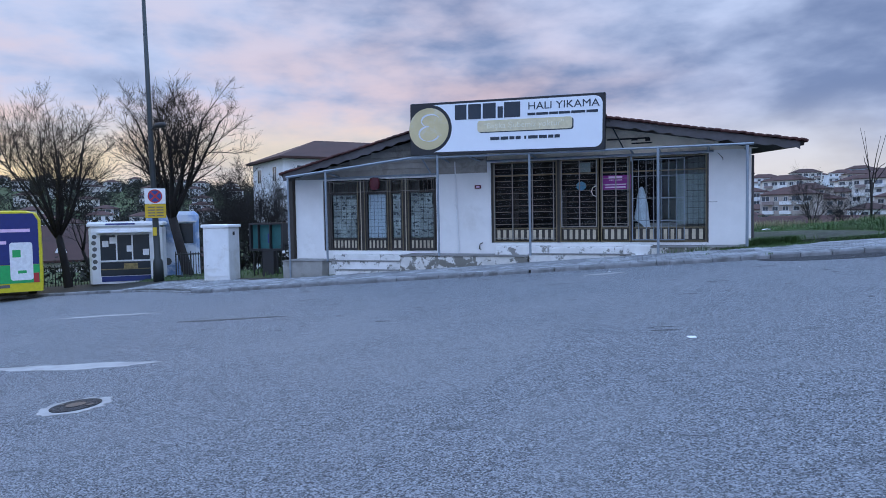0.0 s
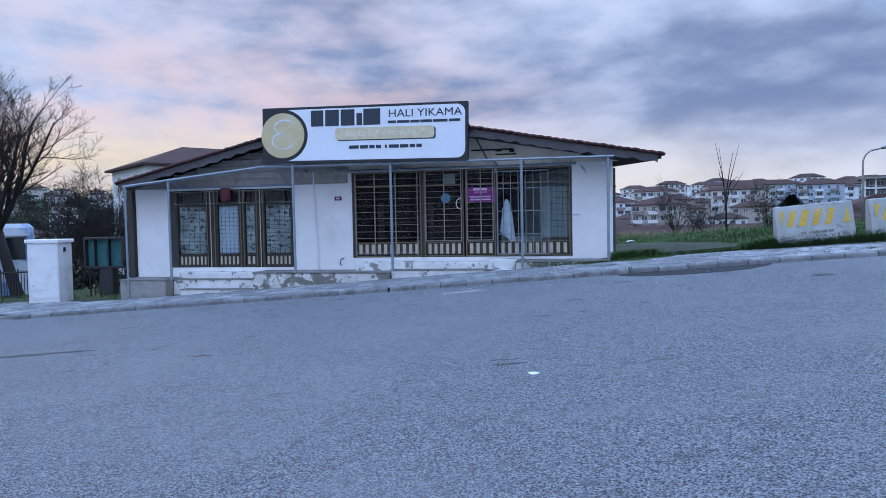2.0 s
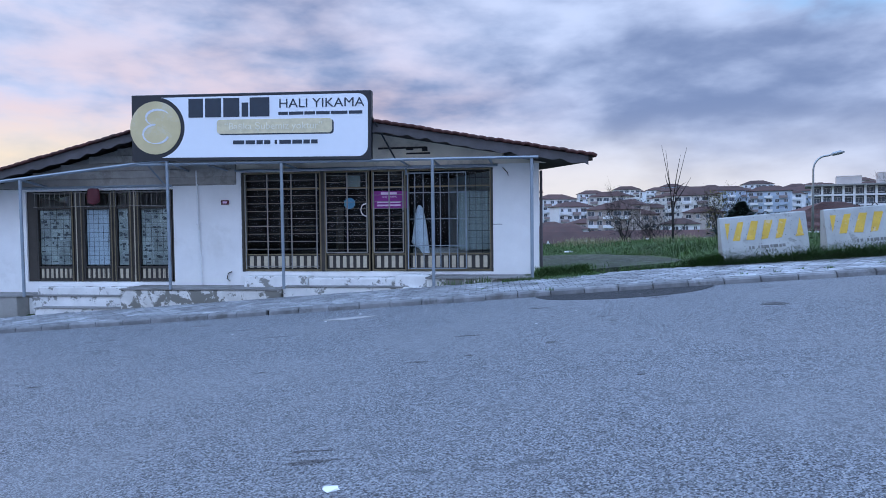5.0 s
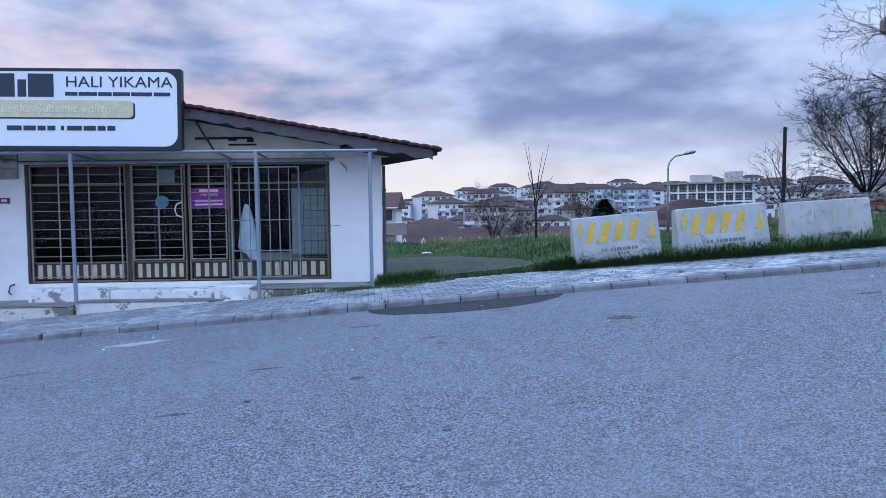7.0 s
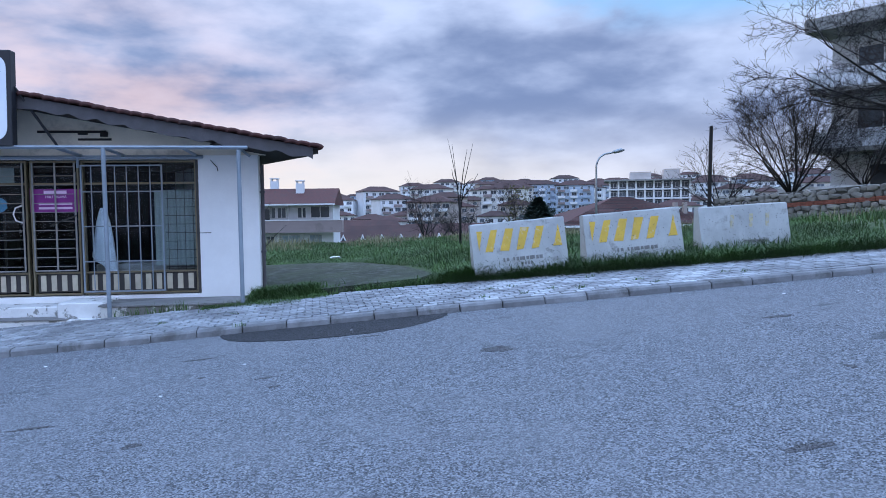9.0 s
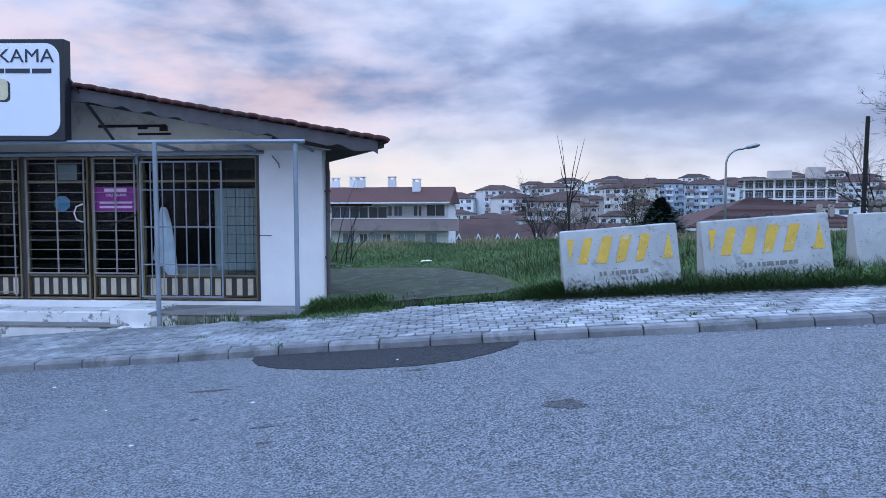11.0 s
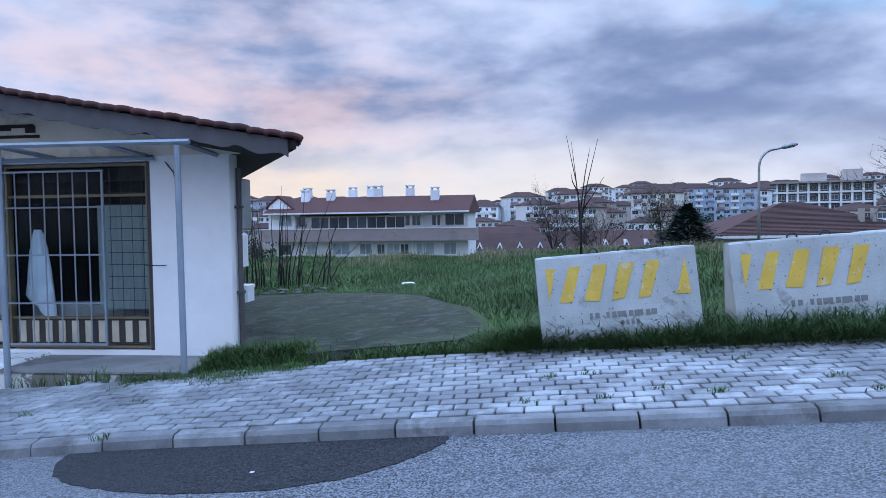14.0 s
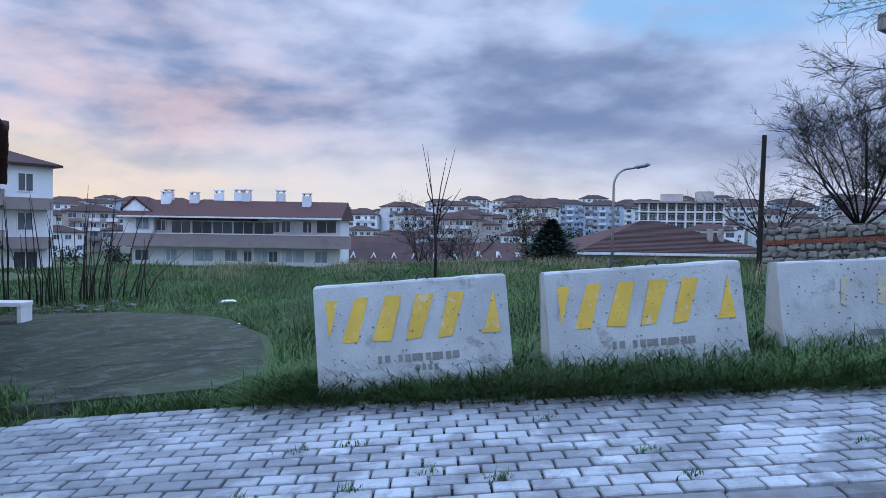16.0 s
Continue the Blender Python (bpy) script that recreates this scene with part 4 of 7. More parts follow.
for w_, h in ((0.34, 0.39), (0.37, 0.39), (0.37, 0.39), (0.15, 0.29), (0.45, 0.39)):
    part("name_bar", M().box(x, x + w_ * 0.92, -0.012, -0.007, 0.20, 0.20 + h), SIGNBLUE, sg, "dark bar of the shop name")
    x += w_ + 0.02


def lettering(text, size, parent, mat, x, z, y, width=None, align="LEFT"):
    """Flat letters of the built-in font, facing the street."""
    cu = bpy.data.curves.new("lettering", "FONT")
    cu.offset = 0.0
    cu.body, cu.size, cu.extrude, cu.align_x, cu.resolution_u = text, size, 0.002, align, 3
    tmp = bpy.data.objects.new("lettering", cu)
    scene.collection.objects.link(tmp)
    me = bpy.data.meshes.new_from_object(tmp.evaluated_get(bpy.context.evaluated_depsgraph_get()))
    bpy.data.objects.remove(tmp)
    me.materials.clear()
    me.materials.append(mat)
    ob = new("lettering", me)
    ob.parent = parent
    s = 1.0
    if width:
        s = width / max(v.co.x for v in me.vertices)
    ob.matrix_basis = Matrix.Translation((x, y, z)) @ Matrix.Rotation(math.pi / 2, 4, "X") @ Matrix.Diagonal((s, 1, 1, 1))
    return ob


lettering("HALI YIKAMA", 0.06, poster, PINK, -0.13, 0.055, -0.004, 0.32)
lettering("HALI YIKAMA", 0.26, sg, SIGNBLUE, 0.64, 0.37, -0.011, 1.76)
for x0, w_ in ((0.64, 0.20), (0.86, 0.30), (1.18, 0.22), (1.42, 0.28), (1.72, 0.34), (2.09, 0.27)):
    part("address_bar", M().box(x0, x0 + w_, -0.011, -0.007, 0.222, 0.285), SIGNBLUE, sg)
m = M()
m.prism(round_rect(-0.62, 1.78, -0.17, 0.12, 0.06), -0.010, -0.005)
part("panel_shadow", m, SIGNBLUE, sg)
m = M()
m.prism(round_rect(-0.66, 1.75, -0.145, 0.145, 0.07), -0.015, -0.0105)
part("slogan_panel", m, PALEGOLD, sg, "faded pale gold panel")
lettering("\u201cBa\u015fka \u015eubemiz yoktur\u201d", 0.2, sg, plain("pale_gold_print", (0.76, 0.72, 0.58), 0.5), -0.5, -0.06, -0.019, 2.05)
m = M()
for x0, w_ in ((-0.32, 0.24), (-0.05, 0.2), (0.18, 0.13), (0.34, 0.13), (0.56, 0.05), (0.66, 0.24), (0.93, 0.2), (1.16, 0.13), (1.32, 0.13)):
    part("number_bar", M().box(x0, x0 + w_, -0.011, -0.007, -0.365, -0.285), SIGNBLUE, sg)
for x0 in (-1.9, 0.9, 1.9):
    part("bracket", M().square((x0, 0.16, -0.3), (x0, 0.62, -0.42), 0.02), IRON, sg)
part("stay", M().square((2.51, 0.1, 0.2), (2.9, 0.6, -0.65), 0.016), IRON, sg)

# the whole shop stands slightly askew to the field
ASKEW = Matrix.Translation((0.84, FY, 0)) @ Matrix.Rotation(radians(-4.66), 4, "Z") @ Matrix.Diagonal((1.027, 1, 1, 1)) @ Matrix.Translation((-0.84, -FY, 0))
SETTING = ("camera", "evening_sun", "ground", "road", "pavement")
for ob in list(scene.objects):
    if ob.parent is None and ob.name not in SETTING:
        ob.matrix_basis = ASKEW @ ob.matrix_basis

# ---- concrete barriers ----


def barrier(name="concrete_barrier", striped=True, L=1.62):
    b = thing(name, (0, 0, 0), "weathered concrete road barrier with worn yellow stripes and lifting loops" if striped else
              "weathered plain concrete road barrier with faint yellow traces", "barrier", "barriers along the field")
    prof = [(-0.25, -0.09), (-0.24, 0.04), (-0.17, 0.20), (-0.075, 0.885), (-0.063, 0.90), (0.063, 0.90), (0.075, 0.885), (0.17, 0.20), (0.24, 0.04), (0.25, -0.09)]
    m = M()
    n = 14
    rg = random.Random(5 if striped else 9)
    off = [[(rg.uniform(-0.004, 0.004), rg.uniform(-0.004, 0.004)) for _ in prof] for _ in range(n + 1)]
    for i in range(n + 1):
        x = -L / 2 + L * i / n
        for j, (y, z) in enumerate(prof):
            m.v.append((x + (0.012 * (1 if i == 0 else -1) if i in (0, n) and j in (4, 5) else 0), y + off[i][j][0], z + off[i][j][1]))
    k = len(prof)
    for i in range(n):
        for j in range(k):
            jj = (j + 1) % k
            m.f.append((i * k + j, i * k + jj, (i + 1) * k + jj, (i + 1) * k + j))
    m.f += [tuple(range(k - 1, -1, -1)), tuple(range(n * k, (n + 1) * k))]
    m.f = [tuple(reversed(q)) for q in m.f]
    m.mi = [0] * len(m.f)
    body = part("body", m, BARRIER, b)

    def face_y(z):
        return -float(np.interp(z, (0.04, 0.20, 0.885), (0.24, 0.17, 0.075))) - 0.0065

    def decal(pts, dy=0.0):
        """A painted shape on the sloping street face."""
        q = M()
        q.v = [(x, face_y(z) - dy, z) for x, z in pts] + [(x, face_y(z) + 0.004, z) for x, z in pts]
        c = len(pts)
        q.f = [tuple(range(c))] + [((i + 1) % c, i, c + i, c + (i + 1) % c) for i in range(c)]
        q.mi = [0] * len(q.f)
        return q
    s = L / 1.62
    z0, z1 = 0.435, 0.785
    if striped:
        bars = [[(-0.72, z1), (-0.60, z1), (-0.70, z0 + 0.02)]]
        for x in (-0.50, -0.235, 0.03, 0.295):
            bars.append([(x + 0.02, z1), (x + 0.155, z1), (x + 0.035, z0), (x - 0.105, z0)])
        bars.append([(0.70, z1), (0.72, z0), (0.58, z0), (0.595, z0 + 0.06)])
        for q in bars:
            wob = [(x * s + rg.uniform(-0.012, 0.012), z + rg.uniform(-0.01, 0.01)) for x, z in q]
            part("stripe", decal(wob), YELLOW, body, "worn yellow stripe")
        for x0, x1, za, zb in [(-0.30 + 0.055 * i, -0.27 + 0.055 * i + 0.012 * (i % 3), 0.255 + 0.006 * (i % 2), 0.315) for i in range(12) if i != 2] + [(0.0 + 0.05 * i, 0.03 + 0.05 * i, 0.18, 0.225) for i in range(4)]:
            part("maker_bar", decal([(x0, za), (x1, za), (x1, zb), (x0, zb)]), MAKER, body)
    else:
        for x in (-0.24, 0.10, 0.40):
            part("stripe", decal([(x, 0.74), (x + 0.07, 0.74), (x + 0.03, 0.5), (x - 0.03, 0.52)]), FAINT, body, "faint yellow trace")
        q = M()
        d = decal([(-0.05, 0.24), (0.4, 0.24), (0.4, 0.29), (-0.05, 0.29)])
        q.add(d.v, d.f)
        part("maker_bar", q, MAKER, body)
    # weather pits
    q = M()
    for i in range(190):
        x, z = rg.uniform(-0.76, 0.76) * s, 0.2 + 0.67 * rg.random() ** 1.3
        r = 0.0012 + 0.0075 * rg.random() ** 2
        d = decal([(x + r * math.cos(a), z + r * rg.uniform(0.6, 1.2) * math.sin(a)) for a in (0, 1.2, 2.5, 3.8, 5)], 0.001)
        q.add(d.v, d.f)
    tagged(part("pitting", q, PIT, body), "weather pits in the concrete", kind="stuff")
    for x in (-0.20, 0.10):
        q = M()
        q.tube([(x * s + 0.045 * math.cos(radians(a)), 0, 0.90 + 0.05 * math.sin(radians(a))) for a in range(-20, 201, 20)], 0.009, 6)
        part("lifting_loop", q, IRON, body)
    return b


def tilt(x, y, z, rz, lean=0.0, slope=0.0):
    return pose(x, y, z, 0, 0, rz) @ Matrix.Rotation(radians(lean), 4, "X") @ Matrix.Rotation(radians(slope), 4, "Y")


b1 = barrier(L=1.58)
b1.matrix_basis = tilt(6.06, 18.29, 1.165, -4.0, 0, -4.6)
b2 = copy_thing(b1, tilt(8.0, 18.15, 1.285, -2.5, 0, -4.3) @ Matrix.Diagonal((1.08, 1, 1.02, 1)))
b3 = barrier("concrete_barrier", False)
b3.matrix_basis = tilt(10.06, 18.16, 1.385, -5.0, 0, -3.0)

# ---- street details ----
edge = [(1.50, 16.30), (1.52, 15.98), (1.8, 15.64), (2.4, 15.36), (3.1, 15.22), (3.6, 15.28), (4.0, 15.48), (4.28, 15.76), (4.42, 15.98), (3.6, 16.16), (2.6, 16.30)]
rgp = random.Random(17)
for _ in range(3):
    edge = [(p[0] + (q[0] - p[0]) * f + rgp.uniform(-0.012, 0.012), p[1] + (q[1] - p[1]) * f + rgp.uniform(-0.012, 0.012)) for p, q in zip(edge, edge[1:] + edge[:1]) for f in (0.25, 0.75)]
m = M()
m.slab(edge, lambda x, y: road_z(x, y) - 0.03, lambda x, y: road_z(x, y) + 0.006)
tagged(new("asphalt_patch", m.mesh("asphalt_patch", PATCH)), "darker repair patch of fresh asphalt by the kerb", "road patch", kind="structure")
PALE = material("pale_cement_stain", (0.33, 0.325, 0.32), 0.9, 1.5, 0.25, 60, 0.2)


def blotch(cx, cy, rx, ry, mat, label, seed, dz=0.004):
    """A thin irregular stain lying on the road."""
    rg = random.Random(seed)
    n = 28
    ph = [rg.uniform(0, 6.28) for _ in range(4)]
    poly = []
    for i in range(n):
        a = 2 * math.pi * i / n
        r = 1 + 0.16 * math.sin(2 * a + ph[0]) + 0.13 * math.sin(3 * a + ph[1]) + 0.1 * math.sin(7 * a + ph[2]) + 0.06 * math.sin(11 * a + ph[3])
        poly.append((cx + rx * r * math.cos(a), cy + ry * r * math.sin(a)))
    mm = M()
    mm.slab(poly, lambda x, y: road_z(x, y) - 0.01, lambda x, y: road_z(x, y) + dz)
    return tagged(new("road_stain", mm.mesh("road_stain", mat)), label, "road stain", kind="structure")


DAMP = asphalt_material("oily_asphalt", (0.090, 0.090, 0.096), (0.20, 0.20, 0.20), (0.08, 0.08, 0.082))
blotch(-7.85, 8.1, 1.15, 0.20, PALE, "pale cement stain on the asphalt", 1)
blotch(-1.5, 15.4, 0.42, 0.11, PALE, "pale cement stain on the asphalt", 2)
blotch(-12.1, 13.4, 1.2, 0.13, PALE, "pale worn streak on the asphalt", 3)
blotch(-7.94, 11.74, 0.95, 0.10, DAMP, "dark damp streak on the asphalt", 4)
blotch(4.42, 13.72, 0.16, 0.10, DAMP, "dark oil spot on the asphalt", 5)
rg = random.Random(21)
for i in range(40):
    x, d = rg.uniform(-9, 12), rg.uniform(0.5, 7.5)
    blotch(x, float(kerb_y(x)) - d, 0.03 + 0.13 * rg.random() ** 2, rg.uniform(0.015, 0.05), DAMP, "small dark spot on the asphalt", 30 + i, 0.003)

man = thing("manhole_cover", (-5.92, 6.25, float(road_z(-5.92, 6.25)) + 0.004), "round iron manhole cover in a cracked ring of mortar", "manhole cover")
man.matrix_basis = man.matrix_basis @ Matrix.Rotation(-math.atan(0.0752), 4, "Y") @ Matrix.Rotation(math.atan(0.0194), 4, "X")
m = M()
n = 40
rgm = random.Random(2)
m.slab([((0.31 + rgm.uniform(-0.04, 0.05)) * math.cos(2 * math.pi * i / n), (0.31 + rgm.uniform(-0.04, 0.05)) * math.sin(2 * math.pi * i / n)) for i in range(n)], -0.02, 0.006)
part("mortar_ring", m, PALE, man)
m = M()
m.slab([(0.23 * math.cos(2 * math.pi * i / n), 0.23 * math.sin(2 * math.pi * i / n)) for i in range(n)], -0.02, 0.014)
part("cover", m, PATCH, man, "worn dark iron cover")
m = M()
m.slab([(0.09 * math.cos(2 * math.pi * i / n), 0.09 * math.sin(2 * math.pi * i / n)) for i in range(n)], 0.0, 0.019)
m.box(-0.20, -0.14, -0.03, 0.03, 0, 0.019).box(0.14, 0.20, -0.03, 0.03, 0, 0.019)
part("cover_boss", m, IRON, man)

# loose litter
LITTER = plain("white_paper_scrap", (0.72, 0.73, 0.74), 0.7)


def scrap(x, y, z, s, mat=LITTER, label="crumpled white paper scrap on the ground", seed=0, flat=0.35):
    rg = random.Random(seed)
    mm = M()
    for lat in range(4):
        for k in range(7):
            a, b = 2 * math.pi * k / 7, math.pi * lat / 3
            r = s * rg.uniform(0.6, 1.1)
            mm.v.append((r * math.cos(a) * math.sin(b + 0.05), r * math.sin(a) * math.sin(b + 0.05), s * flat * (1 - math.cos(b)) * 0.5))
        if lat:
            mm.f += [((lat - 1) * 7 + k, (lat - 1) * 7 + (k + 1) % 7, lat * 7 + (k + 1) % 7, lat * 7 + k) for k in range(7)]
    mm.f.append(tuple(range(21, 28)))
    mm.mi = [0] * len(mm.f)
    return solid("litter_scrap", mm, mat, label, "litter", "scattered litter", at=(x, y, z))


scrap(-0.19, 8.45, float(road_z(-0.19, 8.45)), 0.06, seed=1)
rg = random.Random(8)
for i in range(16):
    x = rg.uniform(-5, 9)
    y = float(kerb_y(x)) - abs(rg.gauss(0.35, 1.6)) - 0.1
    scrap(x, y, float(road_z(x, y)), rg.uniform(0.012, 0.028), seed=50 + i)
scrap(3.25, 26.4, float(ground_z(3.25, 26.4)) + 0.12, 0.22, label="torn white plastic sheet lying in the grass", seed=70, flat=0.3)
scrap(3.9, 23.0, float(ground_z(3.9, 23.0)) + 0.03, 0.10, seed=71, flat=0.1)
scrap(4.75, 18.28, float(ground_z(4.75, 18.28)) + 0.03, 0.06, plain("orange_plastic", (0.5, 0.09, 0.03), 0.5), "orange plastic scrap in the grass edge", 72)
m = M()
m.slab([(2.75, 18.72), (3.15, 18.66), (3.22, 18.92), (2.82, 18.98)], lambda x, y: float(ground_z(x, y)) - 0.12, lambda x, y: float(ground_z(3.0, 18.8)) + 0.02 + 0.06 * (x - 3.0))
solid("concrete_slab", m, STEPW, "pale broken concrete slab lying on the ground", "slab")

# concrete pad beside the shop
pad_poly = [(2.0, 18.75), (2.6, 18.5), (4.4, 18.55), (4.72, 19.1), (4.62, 20.2), (4.45, 21.3), (3.75, 23.4), (2.9, 24.5), (1.4, 25.7), (-0.9, 26.7), (-1.2, 26.2)]


def in_pad(x, y, grow=0.0):
    inside = False
    for i in range(len(pad_poly)):
        (x0, y0), (x1, y1) = pad_poly[i - 1], pad_poly[i]
        if (y0 > y) != (y1 > y) and x < (x1 - x0) * (y - y0) / (y1 - y0) + x0 + grow:
            inside = not inside
    return inside


def pad_z(x, y):
    return 0.2745 + 0.0752 * x + 0.353 + 0.175


pads = M()
pads.slab(pad_poly, lambda x, y: pad_z(x, y) - 0.4, pad_z)
tagged(new("concrete_pad", pads.mesh("concrete_pad", PAD)), "mossy cracked concrete yard beside the shop", "yard", kind="structure")
CRACK = plain("crack_dirt", (0.03, 0.03, 0.022), 0.95)
rg = random.Random(14)
cr = M()
for i in range(26):
    x, y = rg.uniform(1.2, 4.3), rg.uniform(18.9, 25)
    if not in_pad(x, y):
        continue
    a = rg.choice((0.1, 0.2, -0.1, 1.4)) + rg.uniform(-0.2, 0.2)
    pts = []
    for k in range(rg.randint(4, 9)):
        if in_pad(x, y):
            pts.append((x, y))
        a += rg.uniform(-0.5, 0.5)
        x, y = x + 0.16 * math.cos(a), y + 0.16 * math.sin(a)
    for (xa, ya), (xb, yb) in zip(pts, pts[1:]):
        nx, ny = -(yb - ya), xb - xa
        ln = math.hypot(nx, ny) or 1
        nx, ny = nx / ln * 0.008, ny / ln * 0.008
        q = [(xa + nx, ya + ny), (xa - nx, ya - ny), (xb - nx, yb - ny), (xb + nx, yb + ny)]
        cr.add([(px, py, pad_z(px, py) + 0.004) for px, py in q], [(0, 1, 2, 3)])
tagged(new("pad_cracks", cr.mesh("pad_cracks", CRACK)), "dark earth-filled cracks in the concrete yard", "cracks", kind="stuff")

# ---- trees ----


def branch(m, tw, p, d, length, r, level, rg, depth, curl, up):
    """Grows one branch and its side branches; thick ones into m, thin ones into tw."""
    n = 4 if level < 2 else 3
    pts, rad = [p.copy()], [r]
    q, dd = p.copy(), d.copy()
    for i in range(n):
        dd = (dd + Vector((rg.gauss(0, curl), rg.gauss(0, curl), rg.gauss(0, curl) + up))).normalized()
        q = q + dd * (length / n)
        pts.append(q.copy())
        rad.append(r * (1 - 0.72 * (i + 1) / n))
    (m if level < 2 else tw).tube(pts, rad, 7 if level == 0 else (5 if level < 2 else 3), caps=level < 2)
    if level >= depth:
        return
    kids = (0, 9, 9, 6)[level] if level else 0
    for k in range(kids + rg.randint(-1, 1)):
        f = rg.uniform(0.22, 1.0)
        i = min(int(f * n), n - 1)
        at = pts[i].lerp(pts[i + 1], f * n - i)
        side = Vector((rg.gauss(0, 1), rg.gauss(0, 1), rg.gauss(0.1, 0.6))).normalized()
        ax = (pts[i + 1] - pts[i]).normalized()
        nd = (ax * 0.75 + side * 0.72).normalized()
        branch(m, tw, at, nd, length * rg.uniform(0.42, 0.68) * (1 - 0.35 * f), max(0.0065, r * 0.40 * (1 - 0.5 * f)), level + 1, rg, depth, curl, up)


def bare_tree(x, y, z, height, trunk_h, r, limbs, spread, seed, label, lean=(0, 0), depth=4, up=0.05, curl=0.12, group="bare trees"):
    rg = random.Random(seed)
    t = thing("bare_tree", (x, y, z), label, "tree", group)
    m, tw = M(), M()
    top = Vector((lean[0], lean[1], trunk_h))
    mid = top * 0.5 + Vector((rg.uniform(-0.06, 0.06), rg.uniform(-0.06, 0.06), 0))
    m.tube([(0, 0, -0.3), (0, 0, 0.02), mid, top], [r * 1.35, r * 1.15, r * 0.95, r * 0.9], 9)
    for k in range(limbs):
        a = 2 * math.pi * (k + rg.uniform(-0.3, 0.3)) / limbs
        tilt_ = spread * rg.uniform(0.45, 1.1)
        d = Vector((math.cos(a) * math.sin(tilt_), math.sin(a) * math.sin(tilt_), math.cos(tilt_)))
        branch(m, tw, top - Vector((0, 0, rg.uniform(0, 0.15 * trunk_h))), d, (height - trunk_h) * rg.uniform(0.8, 1.05), r * rg.uniform(0.4, 0.6), 1, rg, depth, curl, up)
    part("trunk", m, BARK, t, "dark trunk with spreading limbs", True)
    part("crown", tw, TWIG, t, "bare brown twigs")
    return t


gz = lambda x, y: float(ground_z(x, y))
bare_tree(-22.76, 22.05, gz(-22.76, 22.05), 6.7, 2.2, 0.15, 11, 0.50, 5, "bare pollarded street tree with upswept twigs", lean=(-0.5, 0.1), up=0.07)
bare_tree(-22.0, 22.6, gz(-22.0, 22.6), 3.6, 1.5, 0.07, 4, 0.5, 6, "slim leaning bare tree", lean=(-0.5, 0.0), depth=3)
bare_tree(-18.2, 23.65, gz(-18.2, 23.65), 6.9, 2.3, 0.19, 11, 0.50, 9, "bare pollarded street tree with upswept twigs", lean=(-0.75, 0.1), up=0.08)
bare_tree(24.9, 36.3, 1.9, 5.8, 0.9, 0.11, 13, 0.72, 12, "large bare tree behind the stone wall", up=0.04, curl=0.15)
bare_tree(23.0, 39.0, 1.4, 4.0, 0.6, 0.09, 8, 0.95, 15, "low spreading bare tree behind the stone wall", depth=3)
bare_tree(28.0, 35.4, 2.4, 4.2, 0.8, 0.08, 8, 0.9, 16, "bare tree beside the apartment block", depth=4)
bare_tree(22.0, 24.9, gz(22.0, 24.9), 8.4, 3.4, 0.11, 18, 1.2, 18, "wide bare fruit tree on the verge", lean=(-0.8, 0), up=-0.03, curl=0.24)
for x, y, h, sd in ((-18.9, 30.5, 4.3, 61), (-17.2, 31.5, 4.0, 62), (-20.6, 32.0, 4.4, 63)):
    bare_tree(x, y, gz(x, y), h, 0.5, 0.07, 8, 0.75, sd, "dark bare thicket tree on the slope below the railings")
bare_tree(9.6, 50.5, gz(9.6, 50.5), 3.6, 0.5, 0.07, 7, 0.9, 19, "small bare thicket tree beyond the field", depth=3)
bare_tree(12.6, 52.5, gz(12.6, 52.5), 3.4, 0.5, 0.07, 7, 0.9, 22, "small bare thicket tree beyond the field", depth=3)
bare_tree(11.2, 54.5, gz(11.2, 54.5), 3.8, 0.5, 0.07, 7, 0.9, 23, "small bare thicket tree beyond the field", depth=3)

# sapling: a few straight rods from one stool
sap = thing("sapling", (8.19, 33.0, gz(8.19, 33.0)), "slim bare sapling with upright rods", "tree")
m = M()
m.tube([(0, 0, -0.1), (0.01, 0, 1.2), (0.0, 0, 2.0)], [0.05, 0.045, 0.04], 7)
rods = [[(0, 0, 1.0), (-0.08, 0, 2.4), (-0.28, 0.0, 4.05)], [(0, 0, 1.7), (-0.12, 0.1, 2.8), (-0.42, 0.1, 4.25)], [(0, 0, 1.4), (0.2, 0, 2.7), (0.55, 0, 4.15)],
        [(0, 0, 1.9), (0.12, -0.1, 3.0), (0.28, -0.1, 3.85)], [(0.05, 0, 1.9), (0.4, 0, 2.4), (0.75, 0.1, 2.95)], [(0.1, 0, 2.3), (0.3, 0, 2.6), (0.5, 0, 2.75)],
        [(-0.05, 0, 2.4), (-0.25, 0, 2.8), (-0.3, 0, 3.1)]]
for rr in rods:
    m.tube(rr, [0.024, 0.016, 0.006], 5)
part("trunk", m, BARK, sap, smooth=True)

# thicket of bare rods behind the yard
shrub = thing("bare_shrub", (-0.45, 28.7, gz(-0.45, 28.7)), "thicket of tall bare brown rods", "shrub")
rg = random.Random(31)
for i in range(52):
    a = rg.uniform(-1.5, 1.75)
    b, sway = rg.uniform(-0.6, 0.6), a * rg.uniform(0.0, 0.5) + rg.uniform(-0.15, 0.15)
    h = rg.uniform(1.0, 3.2) * (1 - 0.14 * abs(a))
    m = M()
    m.tube([(a * 0.9 + sway * f * f + rg.uniform(-0.03, 0.03), b * 0.6, h * f - 0.1) for f in (0, 0.25, 0.5, 0.75, 1)], [0.016, 0.014, 0.012, 0.009, 0.004], 4)
    part("rod", m, TWIG, shrub, smooth=True)
rg = random.Random(33)
RUB = material("rubble_and_plaster", (0.11, 0.105, 0.10), 0.9, 4.0, 0.3, 30, 0.4, per_object=0.4)
